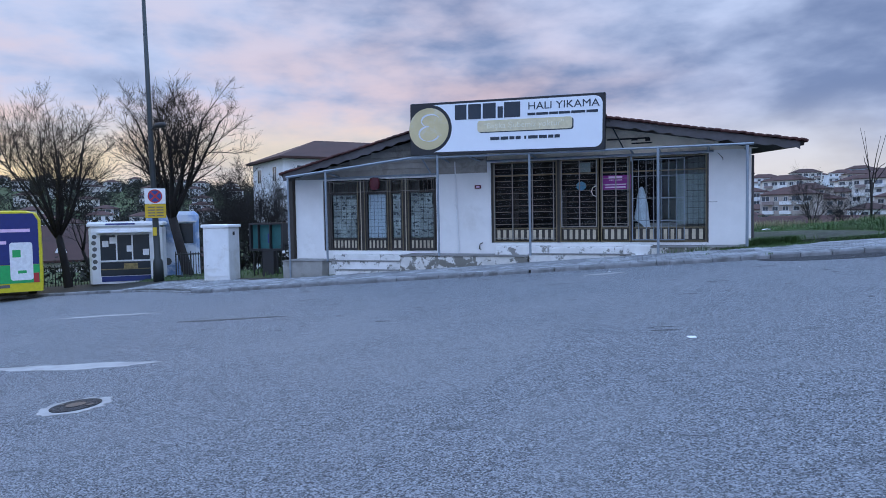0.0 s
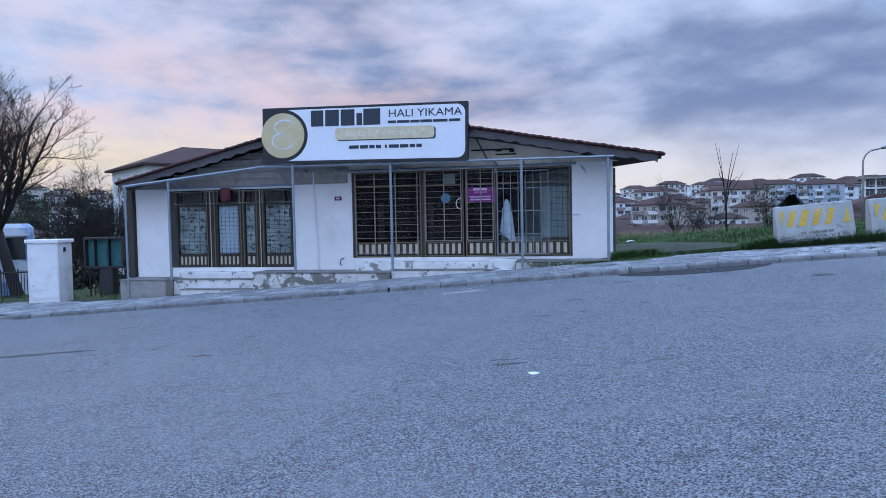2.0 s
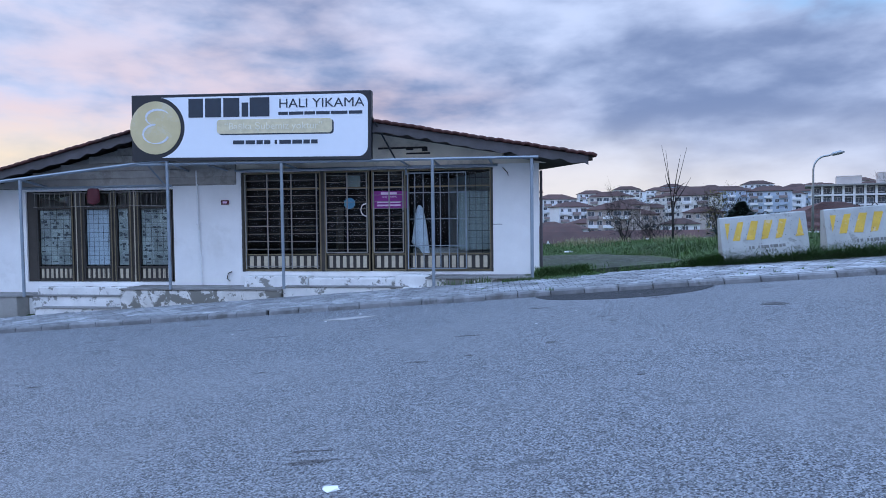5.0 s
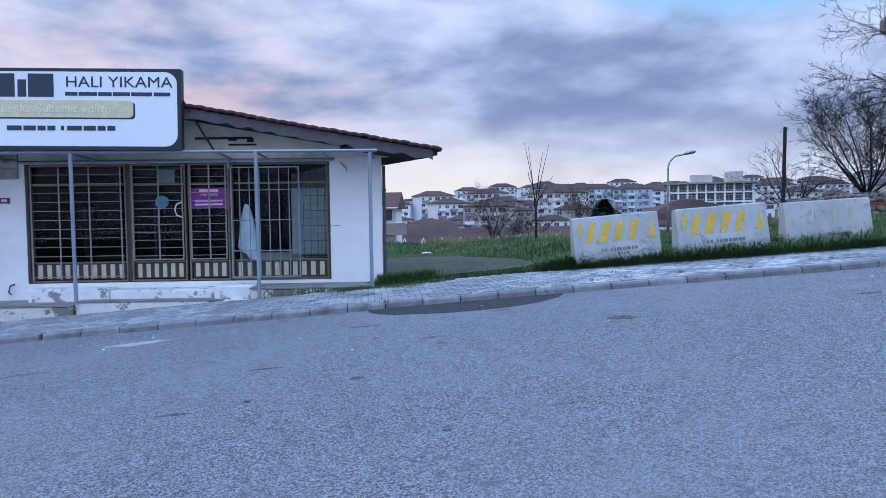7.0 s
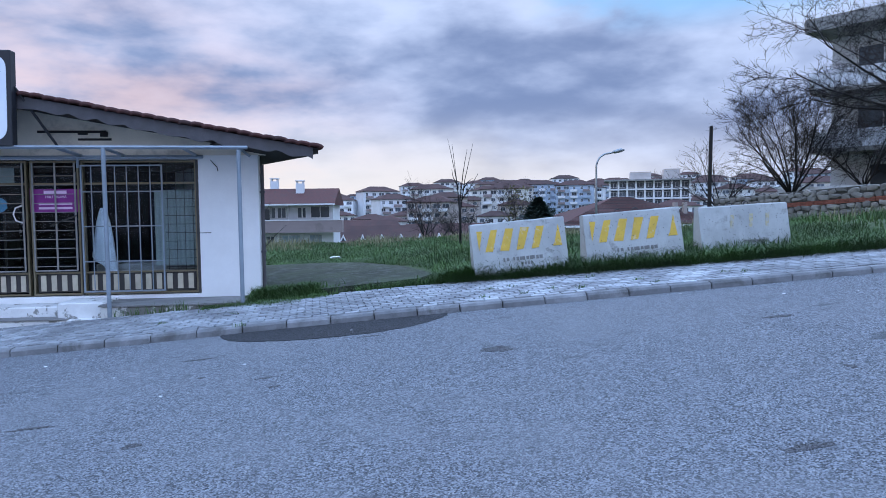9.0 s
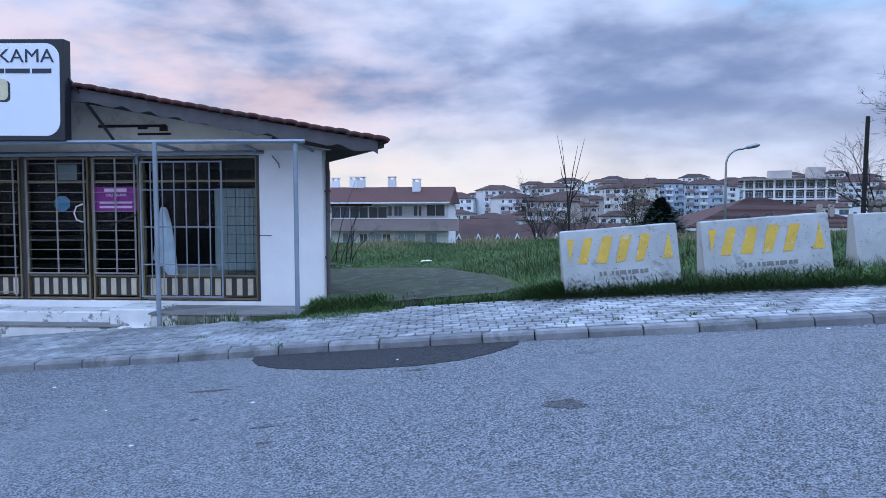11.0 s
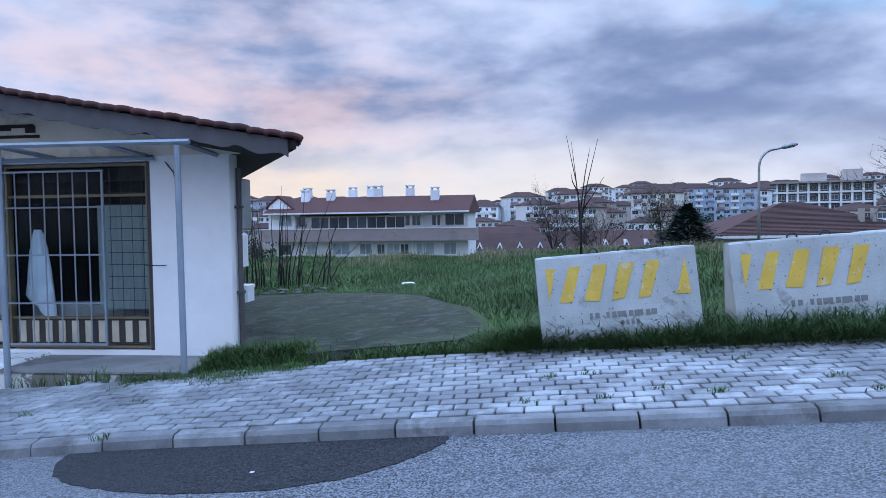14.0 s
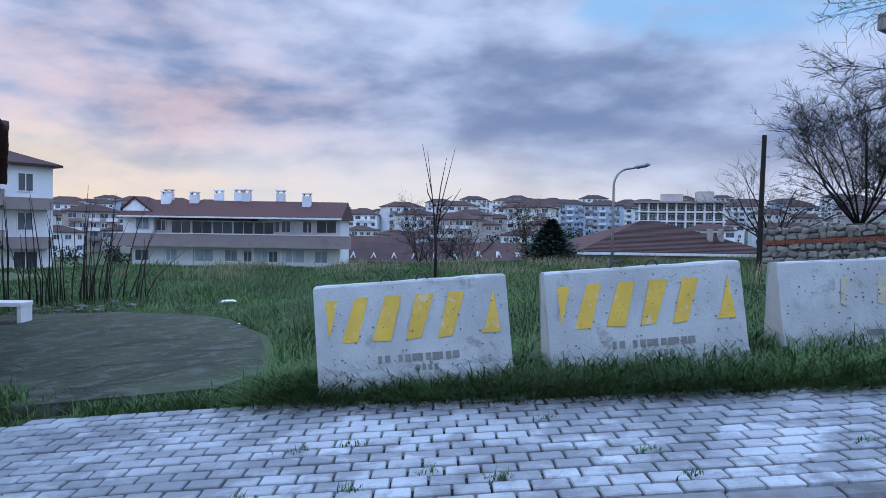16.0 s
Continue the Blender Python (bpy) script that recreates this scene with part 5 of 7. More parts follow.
for i in range(34):
    x, y = -0.3 + rg.uniform(-1.4, 1.6), 27.6 + rg.uniform(-0.5, 0.8)
    o = scrap(x, y, gz(x, y) - 0.02, rg.uniform(0.05, 0.17), RUB, "lump of rubble at the foot of the thicket", 200 + i, 0.8)
    o.name, o["category"], o["group"] = "rubble_lump", "rubble", "rubble heap"


# evergreen and thin autumn shrub beyond the field
def needle_crown(h, r, seed, count=1500):
    rg = random.Random(seed)
    m = M()
    for i in range(count):
        f = rg.random() ** 0.8
        z = h * (0.06 + 0.94 * f)
        rr = r * (1 - f) ** 0.95 * rg.uniform(0.35, 1.12) * (1 + 0.25 * math.sin(7 * f * 3.1 + i))
        a = rg.uniform(0, 6.283)
        c = Vector((rr * math.cos(a), rr * math.sin(a), z))
        d = Vector((math.cos(a), math.sin(a), rg.uniform(-0.3, 0.5))).normalized() * rg.uniform(0.14, 0.3)
        s = Vector((-math.sin(a), math.cos(a), rg.uniform(-0.4, 0.4))) * rg.uniform(0.05, 0.1)
        m.add([c - s, c + s, c + d + s * 0.3, c + d - s * 0.3], [(0, 1, 2, 3)])
    return m


NEEDLE = material("dark_needles", (0.020, 0.044, 0.034), 0.85, 1.5, 0.3, 8, 0.0, per_island=0.4)
AUTUMN = material("olive_autumn_leaves", (0.11, 0.10, 0.03), 0.85, 1.5, 0.3, 8, 0.0, per_island=0.4)
con = thing("conifer", (17.5, 51.5, gz(17.5, 51.5)), "dark green young conifer beyond the field", "tree")
m = M()
m.tube([(0, 0, -0.1), (0, 0, 2.2)], [0.09, 0.02], 7)
part("trunk", m, BARK, con)
part("crown", needle_crown(2.95, 2.0, 3, 6500), NEEDLE, con)
aut = thing("autumn_tree", (16.8, 54.0, gz(16.8, 54.0)), "thin tree with a few olive autumn leaves", "tree")
m, tw = M(), M()
rg = random.Random(44)
m.tube([(0, 0, -0.1), (0, 0, 1.6)], [0.07, 0.05], 7)
for k in range(9):
    branch(m, tw, Vector((0, 0, 1.4)), Vector((rg.gauss(0, 0.4), rg.gauss(0, 0.4), 1)).normalized(), 3.0, 0.03, 1, rg, 3, 0.1, 0.05)
part("trunk", m, BARK, aut)
part("crown", tw, TWIG, aut)
lv = M()
for i in range(420):
    c = Vector((rg.gauss(0, 0.55), rg.gauss(0, 0.5), rg.uniform(1.4, 4.6)))
    u, v = Vector((rg.gauss(0, 1), rg.gauss(0, 1), rg.gauss(0, 1))).normalized() * 0.09, Vector((rg.gauss(0, 1), rg.gauss(0, 1), rg.gauss(0, 1))).normalized() * 0.06
    lv.add([c - u, c - v, c + u, c + v], [(0, 1, 2, 3)])
part("leaves", lv, AUTUMN, aut)

# ---- lamps and poles ----
m = M()
zb = gz(14.17, 34.1)
lamp = thing("street_lamp", (14.17, 34.1, zb), "tall grey street lamp with a curved arm", "street lamp")
arm = [(0, 0, 4.0 - zb)]
for i in range(1, 8):
    a = radians(90 * i / 7)
    arm.append((0.55 * (1 - math.cos(a)), 0.0, 4.0 - zb + 0.58 * math.sin(a)))
m.tube([(0, 0, -0.1), (0, 0, 2.0)] + arm + [(0.75, 0.05, 4.62 - zb)], [0.06, 0.05] + [0.04] * len(arm) + [0.035], 8)
part("pole", m, STEELGREY, lamp, smooth=True)
m = M()
m.tube([(0.72, 0.05, 4.62 - zb), (0.82, 0.05, 4.65 - zb), (1.12, 0.05, 4.72 - zb), (1.26, 0.05, 4.73 - zb)], [0.03, 0.075, 0.085, 0.03], 8)
part("lamp_head", m, STEELGREY, lamp, "flat grey lantern", True)
wp = M()
zb = gz(17.23, 30.8)
wp.tube([(0, 0, -0.2), (0.03, 0.02, 2.0), (0.1, 0.05, 5.32 - zb)], [0.085, 0.08, 0.07], 6)
solid("timber_pole", wp, BARK, "bare dark timber pole standing in the field", "pole", at=(17.23, 30.8, zb))

px, py = -18.05, 21.7
zb = gz(px, py)
pole = thing("lamp_post", (px, py, zb), "tall dark green tapered lamp post with a no-parking sign", "lamp post")
m = M()
m.tube([(0, 0, -0.1), (0, 0, 0.9), (-0.02, 0, 1.0), (-0.1, 0, 4.5), (-0.22, 0, 11.5)], [0.20, 0.17, 0.115, 0.10, 0.06], 10)
part("post", m, plain("dark_green_paint", (0.014, 0.020, 0.022), 0.5), pole, smooth=True)
m = M()
m.rod((-0.1, 0, 5.75), (0.25, -0.1, 5.85), 0.03)
m.tube([(0.1, -0.05, 5.84), (0.3, -0.12, 5.88), (0.7, -0.25, 5.86), (0.78, -0.28, 5.83)], [0.06, 0.10, 0.10, 0.04], 8)
part("lamp_head", m, IRON, pole, "dark flat lantern", True)
TOP = Matrix.Rotation(radians(38), 4, "Z")
sig = new("no_parking_sign")
sig.parent = pole
sig.matrix_basis = Matrix.Translation((0.10, -0.16, 0)) @ TOP
m = M()
m.box(-0.36, 0.36, 0, 0.02, 3.02, 3.58, 0.01)
panel = part("panel", m, WHITEPAINT, sig, "white square sign panel")
NAVY, RED = plain("sign_blue_film", (0.02, 0.05, 0.22), 0.45), plain("sign_red_film", (0.42, 0.03, 0.03), 0.45)
m = M()
m.disc(0, 3.30, 0.25, -0.006, -0.001)
part("ring", m, RED, sig)
m = M()
m.disc(0, 3.30, 0.205, -0.011, -0.0065)
part("roundel", m, NAVY, sig)
m = M()
for s in (1, -1):
    d = 0.145
    m.add([(-d - 0.02, -0.014, 3.30 - s * d + 0.02 * s), (-d + 0.02, -0.014, 3.30 - s * d - 0.02 * s), (d + 0.02, -0.014, 3.30 + s * d - 0.02 * s), (d - 0.02, -0.014, 3.30 + s * d + 0.02 * s)], [(0, 1, 2, 3)])
part("cross", m, RED, sig)
m = M()
m.box(-0.36, 0.36, 0, 0.02, 2.50, 3.0, 0.01)
part("lower_panel", m, plain("sign_yellow_film", (0.62, 0.40, 0.02), 0.5), sig, "yellow sign panel")
m = M()
for k in range(4):
    for x0, x1 in ((-0.26, -0.02), (0.03, 0.27)):
        m.box(x0, x1, -0.005, -0.001, 2.56 + 0.105 * k, 2.60 + 0.105 * k)
part("print_bar", m, INK, sig)
sig.name = "no_parking_sign"
m = M()
m.box(-0.06, 0.10, -0.16, -0.13, 1.85, 2.15)
part("sticker", m, plain("yellow_sticker", (0.6, 0.42, 0.03), 0.5), pole)

# ---- corner by the kiosks ----
DARKGLASS = material("dark_glass", (0.025, 0.03, 0.033), 0.12, 1.0, 0.2, 30, 0.0, spec=0.6)
KBLUE = plain("navy_film", (0.02, 0.035, 0.16), 0.5)
kz = gz(-20.1, 22.4)
kio = thing("sales_kiosk", (-20.1, 22.35, kz), "white sales kiosk with sliding windows and dark round prints", "kiosk", turn=34)
m = M()
m.box(-1.32, 1.32, 0, 2.0, 0.12, 2.36, 0.10)
m.box(-1.38, 1.38, -0.05, 2.05, 2.36, 2.52, 0.07)
part("body", m, WHITEPAINT, kio)
m = M()
m.box(-1.25, 1.25, 0.05, 1.95, -0.1, 0.12)
part("base", m, DARKFRAME, kio)
m = M()
m.box(-0.92, 0.86, -0.012, 0.0, 1.02, 2.02)
win = part("window", m, DARKGLASS, kio, "dark sliding window")
m = frame_rect(M(), -0.96, 0.90, 0.98, 2.06, 0.05, -0.03, -0.013)
m.box(-0.36, -0.31, -0.03, -0.013, 1.03, 2.01).box(0.20, 0.25, -0.03, -0.013, 1.03, 2.01)
part("window_frame", m, WHITEPAINT, win)
m = M()
m.box(-0.92, 0.86, -0.010, 0.0, 0.42, 0.96)
low = part("display_window", m, DARKGLASS, kio, "low display window")
m = M()
m.box(-0.90, 0.84, -0.016, -0.011, 0.66, 0.69).box(-0.1, 0.4, -0.018, -0.012, 0.70, 0.9)
part("display_shelf", m, material("mixed_goods", (0.25, 0.19, 0.08), 0.8, 8.0, 0.5, 30, 0.1), low)
m = M()
m.box(-0.90, 0.86, -0.014, -0.001, 0.20, 0.40)
part("navy_strip", m, KBLUE, kio)
m = M()
m.box(-1.0, 0.92, -0.34, 0.0, 2.10, 2.15, 0.01)
part("canopy", m, WHITEPAINT, kio)
m = M()
m.box(-0.7, 0.35, -0.062, -0.052, 2.40, 2.46)
part("name_bar", m, KBLUE, kio)
for sx_ in (-1.14, 1.08):
    for k in range(6):
        m = M()
        m.disc(sx_ + 0.03 * (k % 2), 0.75 + 0.24 * k, 0.085, -0.006, -0.001, 14)
        part("print", m, INK, kio)
for x0, z0 in ((-0.84, 1.55), (-0.58, 1.68), (0.02, 1.35), (0.6, 1.2)):
    m = M()
    m.box(x0, x0 + 0.22, -0.018, -0.0125, z0, z0 + 0.24)
    part("notice", m, LITTER, win)
k2 = thing("blue_kiosk", (-19.9, 25.0, gz(-19.9, 25.0)), "blue and white printed kiosk cabin", "kiosk", turn=36)
FILM = material("cloud_blue_film", (0.22, 0.36, 0.62), 0.5, 1.2, 0.3, 20, 0.02, stain=(0.70, 0.74, 0.80), stain_amount=0.85, stain_scale=0.9, stain_lo=0.42, stain_hi=0.6)
m = M()
m.box(-1.1, 1.0, 0, 2.2, 0.0, 2.72, 0.16)
part("body", m, FILM, k2)
m = M()
m.box(0.0, 0.75, -0.014, -0.001, 1.35, 2.2)
w2 = part("window", m, DARKGLASS, k2)
m = M()
m.box(-0.1, 0.9, -0.3, 0.0, 2.25, 2.3)
part("canopy", m, WHITEPAINT, k2)
for x0, h in ((-0.9, 0.55), (-0.65, 0.75), (-0.3, 0.5)):
    m = M()
    m.disc(x0, 0.35 + h * 0.5, 0.16, -0.005, -0.001, 12)
    part("print", m, INK, k2)

ebz = gz(-14.05, 20.0)
eb = thing("electrical_cabinet", (-14.05, 20.0, ebz), "white electrical cabinet on a concrete base", "cabinet")
m = M()
m.box(-0.52, 0.52, -0.36, 0.36, -0.2, 0.16, 0.01)
part("base", m, CONC, eb, "concrete base")
m = M()
m.box(-0.48, 0.48, -0.31, 0.31, 0.16, 1.88, 0.012)
body = part("body", m, WHITEPAINT, eb)
m = M()
m.box(-0.53, 0.53, -0.36, 0.36, 1.88, 1.98, 0.02)
part("lid", m, WHITEPAINT, eb)
m = M()
m.box(-0.45, 0.45, -0.325, -0.312, 0.30, 1.84, 0.004)
dr = part("door", m, WHITEPAINT, eb)
m = M()
m.box(0.487, 0.497, -0.08, 0.02, 1.62, 1.74).box(-0.32, -0.30, -0.332, -0.326, 0.62, 0.66)
part("latch", m, IRON, dr)


def fence(a, b, h, seed):
    """Iron railing from a to b."""
    f = thing("iron_fence", (*a, gz(*a)), "black iron railing beside the pavement", "fence", "street railings")
    L = math.hypot(b[0] - a[0], b[1] - a[1])
    n = max(3, int(L / 0.17))
    dz = gz(*b) - gz(*a)
    P = lambda s, z: ((b[0] - a[0]) * s, (b[1] - a[1]) * s, dz * s + z)
    for z in (0.12, h - 0.05):
        mm = M()
        mm.square(P(0, z), P(1, z), 0.018)
        part("rail", mm, IRON, f)
    for i in range(n + 1):
        mm = M()
        mm.square(P(i / n, 0.0), P(i / n, h + (0.02 if i % 6 else 0.06)), 0.011 if i % 6 else 0.022)
        part("post" if i % 6 == 0 else "bar", mm, IRON, f)
    return f


fence((-25.6, 23.2), (-21.6, 22.6), 0.98, 1)
fence((-18.2, 22.9), (-14.6, 21.4), 1.02, 2)
fence((-13.3, 20.75), (-11.1, 20.3), 1.05, 3)
nb = thing("notice_board", (-12.6, 20.55, gz(-12.6, 20.55)), "dark glazed notice cabinet on a square pedestal", "notice board")
m = M()
m.box(-0.16, 0.26, -0.14, 0.14, -0.1, 0.95, 0.01)
part("pedestal", m, IRON, nb)
m = frame_rect(M(), -0.62, 0.62, 0.95, 1.86, 0.06, -0.16, 0.16)
case = part("case", m, IRON, nb)
m = M()
m.box(-0.56, 0.56, -0.02, 0.0, 1.01, 1.80)
part("back_panel", m, plain("teal_felt", (0.03, 0.13, 0.13), 0.8), case)
m = M()
part("inner_bar", M().box(0.12, 0.16, -0.15, 0.0, 1.01, 1.80), IRON, case)
part("inner_bar", M().box(-0.30, -0.28, -0.15, 0.0, 1.01, 1.8), IRON, case)
m = M()
m.box(0.0, 0.1, -0.04, -0.021, 1.2, 1.5)
part("pinned_card", m, KBLUE, case)

bus = thing("city_bus", (-21.35, 18.84, float(road_z(-21.35, 18.84))), "parked city bus with a navy and green advert on its back", "bus", turn=52)
BUSY, BUSN, BUSG = plain("bus_yellow_paint", (0.60, 0.52, 0.02), 0.35), plain("bus_navy_film", (0.014, 0.025, 0.15), 0.4), plain("bus_green_film", (0.02, 0.36, 0.10), 0.4)
m = M()
sec = [(-1.25, 0.32), (-1.27, 1.2), (-1.25, 2.75), (-1.12, 3.0), (-0.8, 3.08), (0.8, 3.08), (1.12, 3.0), (1.25, 2.75), (1.27, 1.2), (1.25, 0.32)]
k = len(sec)
for yy, s in ((0.0, 0.97), (0.12, 1.0), (11.6, 1.0), (11.75, 0.96)):
    for x, z in sec:
        m.v.append((x * s, yy, 0.32 + (z - 0.32) * (0.985 if s < 1 else 1)))
for i in range(3):
    for j in range(k):
        m.f.append((i * k + j, i * k + (j + 1) % k, (i + 1) * k + (j + 1) % k, (i + 1) * k + j))
m.f += [tuple(range(k - 1, -1, -1)), tuple(range(3 * k, 4 * k))]
m.mi = [0] * len(m.f)
part("body", m, BUSY, bus, "yellow bus body")
m = M()
m.prism([(-1.20, 1.25), (1.14, 1.25), (1.14, 2.75), (1.0, 2.98), (-1.0, 2.98), (-1.2, 2.75)], -0.008, -0.001)
ad = part("rear_advert", m, BUSN, bus, "navy advert film")
m = M()
m.box(-1.2, 1.14, -0.010, -0.002, 0.62, 1.24)
part("green_film", m, BUSG, ad)
m = M()
m.prism(round_rect(0.28, 0.95, 0.72, 2.0, 0.09), -0.016, -0.009)
part("advert_panel", m, LITTER, ad, "white rounded panel")
m = M()
m.box(0.36, 0.6, -0.02, -0.0165, 1.5, 1.75).box(0.5, 0.75, -0.02, -0.0165, 0.95, 1.05)
part("print", m, BUSG, ad)
m = M()
for x0, x1, z0 in ((-0.2, 0.9, 2.35), (-0.7, -0.1, 2.15), (-0.6, 0.0, 1.85), (0.0, 0.2, 1.95)):
    m.box(x0, x1, -0.012, -0.0085, z0, z0 + 0.11)
part("print_bar", m, PINK, ad)
m = M()
m.box(-0.3, 0.25, -0.012, -0.001, 0.48, 0.58)
part("plate_bar", m, INK, bus)
for sx_ in (-1.1, 1.0):
    m = M()
    m.box(sx_ - 0.05, sx_ + 0.12, -0.02, -0.001, 0.62, 0.95, 0.006)
    part("tail_light", m, RED, bus)
for sx_ in (-1.1, 1.1):
    for yy in (2.6, 9.0):
        m = M()
        m.tube([(sx_ - 0.14, yy, 0.48), (sx_ + 0.14, yy, 0.48)], 0.48, 18)
        wh = part("wheel", m, IRON, bus)
        m = M()
        m.tube([(sx_ - 0.15, yy, 0.48), (sx_ + 0.15, yy, 0.48)], 0.26, 14)
        part("rim", m, STEELGREY, wh)

# the corner things follow the kerb's bend
for ob in list(scene.objects):
    x, y, _ = ob.matrix_basis.translation
    if ob.parent is None and -30 < x < -11 and 19 < y < 26:
        ob.matrix_basis = Matrix.Translation((0, 0.1 - 0.04 * x, 0)) @ ob.matrix_basis

# ---- buildings ----
CREAM = material("cream_render", (0.62, 0.61, 0.58), 0.9, 0.3, 0.08, 3, 0.05, stain=(0.36, 0.34, 0.31), stain_amount=0.4, stain_scale=0.3, per_object=0.12)
GREYW = material("pale_grey_render", (0.76, 0.78, 0.81), 0.9, 0.3, 0.06, 3, 0.05, stain=(0.45, 0.45, 0.46), stain_amount=0.35, stain_scale=0.3, per_object=0.15)
BLUEW = material("blue_grey_render", (0.36, 0.43, 0.52), 0.9, 0.3, 0.1, 3, 0.05, per_object=0.12)
TANW = material("tan_render", (0.40, 0.35, 0.32), 0.9, 0.3, 0.1, 3, 0.05, per_object=0.12)
PARAPET = material("brown_parapet", (0.28, 0.225, 0.22), 0.85, 0.5, 0.1, 5, 0.05, stain=(0.13, 0.11, 0.10), stain_amount=0.4, stain_scale=0.5)
# pale glass, white curtains and reflected light both put into its colour
WINPALE = material("curtain_and_reflection_glass", (0.30, 0.37, 0.44), 0.3, 0.5, 0.35, 3.0, 0.0, per_object=0.4)
WINDARK = material("window_glass_far", (0.07, 0.085, 0.105), 0.2, 0.2, 0.3, 2.0, 0.0, per_object=0.5)


def window_mesh(w, h, name="window", glass=None):
    m = M()
    m.box(-w / 2, w / 2, -0.05, 0.05, 0, h)
    m.cur = 1
    t_ = 0.07
    for x0, x1, z0, z1 in ((-w / 2 + t_, -t_ / 2, t_, h - t_), (t_ / 2, w / 2 - t_, t_, h - t_)):
        m.add([(x0, -0.056, z0), (x1, -0.056, z0), (x1, -0.056, z1), (x0, -0.056, z1)], [(0, 1, 2, 3)])
    return m.mesh(name, [WHITEPAINT, glass or WINDARK])


WIN_A, WIN_B, WIN_C = window_mesh(1.7, 1.35), window_mesh(1.1, 1.35), window_mesh(2.4, 1.5)


def hip_roof(L, D, z, h, over=0.5, hip=True):
    m = M()
    x0, x1, y0, y1 = -L / 2 - over, L / 2 + over, -over, D + over
    ins = (D / 2 + over) if hip else 0.0
    ins = min(ins, L / 2)
    v = [(x0, y0, z), (x1, y0, z), (x1, y1, z), (x0, y1, z), (x0 + ins, D / 2, z + h), (x1 - ins, D / 2, z + h)]
    v += [(p[0], p[1], z - 0.18) for p in v[:4]]
    m.add(v, [(0, 1, 5, 4), (1, 2, 5), (2, 3, 4, 5), (3, 0, 4), (0, 6, 7, 1), (1, 7, 8, 2), (2, 8, 9, 3), (3, 9, 6, 0), (9, 8, 7, 6)])
    return m


def put(me, parent, x, y, z, rz=0.0, name="window"):
    ob = new(name, me)
    ob.parent = parent
    ob.matrix_basis = pose(x, y, z, 0, 0, rz)
    return ob


def block(name, at, turn, L, D, storeys, wallmat, label, roof_h=2.2, sh=2.9, cols=None, win=None, balcony=0, chimneys=0, seed=0, side_cols=2, group="hillside apartment blocks", under=6.0, category="apartment block"):
    """An apartment block: front on local y = 0, windows, hipped roof, optional balcony bands."""
    rg = random.Random(seed)
    b = thing(name, at, label, category, group, turn=turn)
    H = storeys * sh
    m = M()
    m.box(-L / 2, L / 2, 0, D, -under, H)
    part("wall", m, wallmat, b)
    part("roof", hip_roof(L, D, H + 0.18, roof_h), ROOFRED, b)
    cols = cols or max(2, int(L / 3.0))
    for s in range(storeys):
        for c in range(cols):
            x = -L / 2 + (c + 0.5) * L / cols
            put(win or rg.choice((WIN_A, WIN_A, WIN_B, WIN_C)), b, x + rg.uniform(-0.15, 0.15), -0.02, s * sh + 0.95)
        for c in range(side_cols):
            y = (c + 0.5) * D / max(1, side_cols)
            put(WIN_B, b, L / 2 + 0.02, y, s * sh + 0.95, 90)
            put(WIN_B, b, -L / 2 - 0.02, y, s * sh + 0.95, -90)
        if balcony and s:
            for c in range(balcony):
                x = -L / 2 + (c + 0.5) * L / balcony
                q = M()
                q.box(x - 1.6, x + 1.6, -1.1, 0, s * sh - 0.12, s * sh + 0.9)
                part("balcony", q, rg.choice((wallmat, PARAPET, WHITEPAINT)), b)
    for c in range(chimneys):
        x = -L / 2 + (c + 0.5 + rg.uniform(-0.2, 0.2)) * L / chimneys
        q = M()
        q.box(x - 0.35, x + 0.35, D * 0.4, D * 0.4 + 0.6, H, H + roof_h + 0.8)
        part("chimney", q, wallmat, b)
    return b


# long two-storey terrace beyond the field
row = thing("terraced_house", (-7.4, 95.6, -3.93), "long pale terraced house with red-brown roof and brown balconies", "house", turn=-8.7)
RL, RD = 25.6, 9.0
m = M()
m.box(-RL / 2 + 0.6, RL / 2 - 0.3, 1.6, RD, -4, 7.55)
part("wall", m, GREYW, row)
m = M()
m.box(-RL / 2 - 1.2, RL / 2 + 1.0, 0.0, 1.75, 3.95, 5.45, 0.03)
part("balcony_band", m, PARAPET, row, "brown balcony parapet")
m = M()
m.box(-RL / 2 - 1.25, RL / 2 + 1.05, -0.06, 0.25, 5.45, 5.55)
part("coping", m, WHITEPAINT, row)
part("roof", hip_roof(RL - 0.8, RD, 7.55, 2.0, 0.6, False), TILE, row, "red-brown tiled roof")
m = M()
m.box(-RL / 2 + 4.2, -RL / 2 + 15.5, 0.55, 1.6, 7.1, 7.3)
part("porch_roof", m, ROOFRED, row)
m = M()
m.box(-RL / 2 - 0.2, RL / 2 + 0.2, -0.68, -0.60, 7.34, 7.52)
part("gutter", m, WHITEPAINT, row)
for x, mesh_ in ((-10.9, WIN_A), (-8.7, WIN_B), (8.6, WIN_B), (10.9, WIN_C), (4.8, WIN_B), (6.1, WIN_B)):
    put(mesh_, row, x, 1.55, 5.75)
for i in range(5):
    put(WIN_C, row, -6.3 + i * 2.45, 1.5, 5.5)
WIN_P, WIN_Q = window_mesh(2.3, 1.45, "window", WINPALE), window_mesh(1.6, 1.45, "window", WINPALE)
for x, mesh_ in ((-7.6, WIN_Q), (-3.6, WIN_P), (-0.4, WIN_Q), (1.6, WIN_B), (3.2, WIN_Q), (4.6, WIN_B), (7.2, WIN_P), (10.3, WIN_Q), (-11.0, WIN_A)):
    put(mesh_, row, x, 1.55, 2.2)
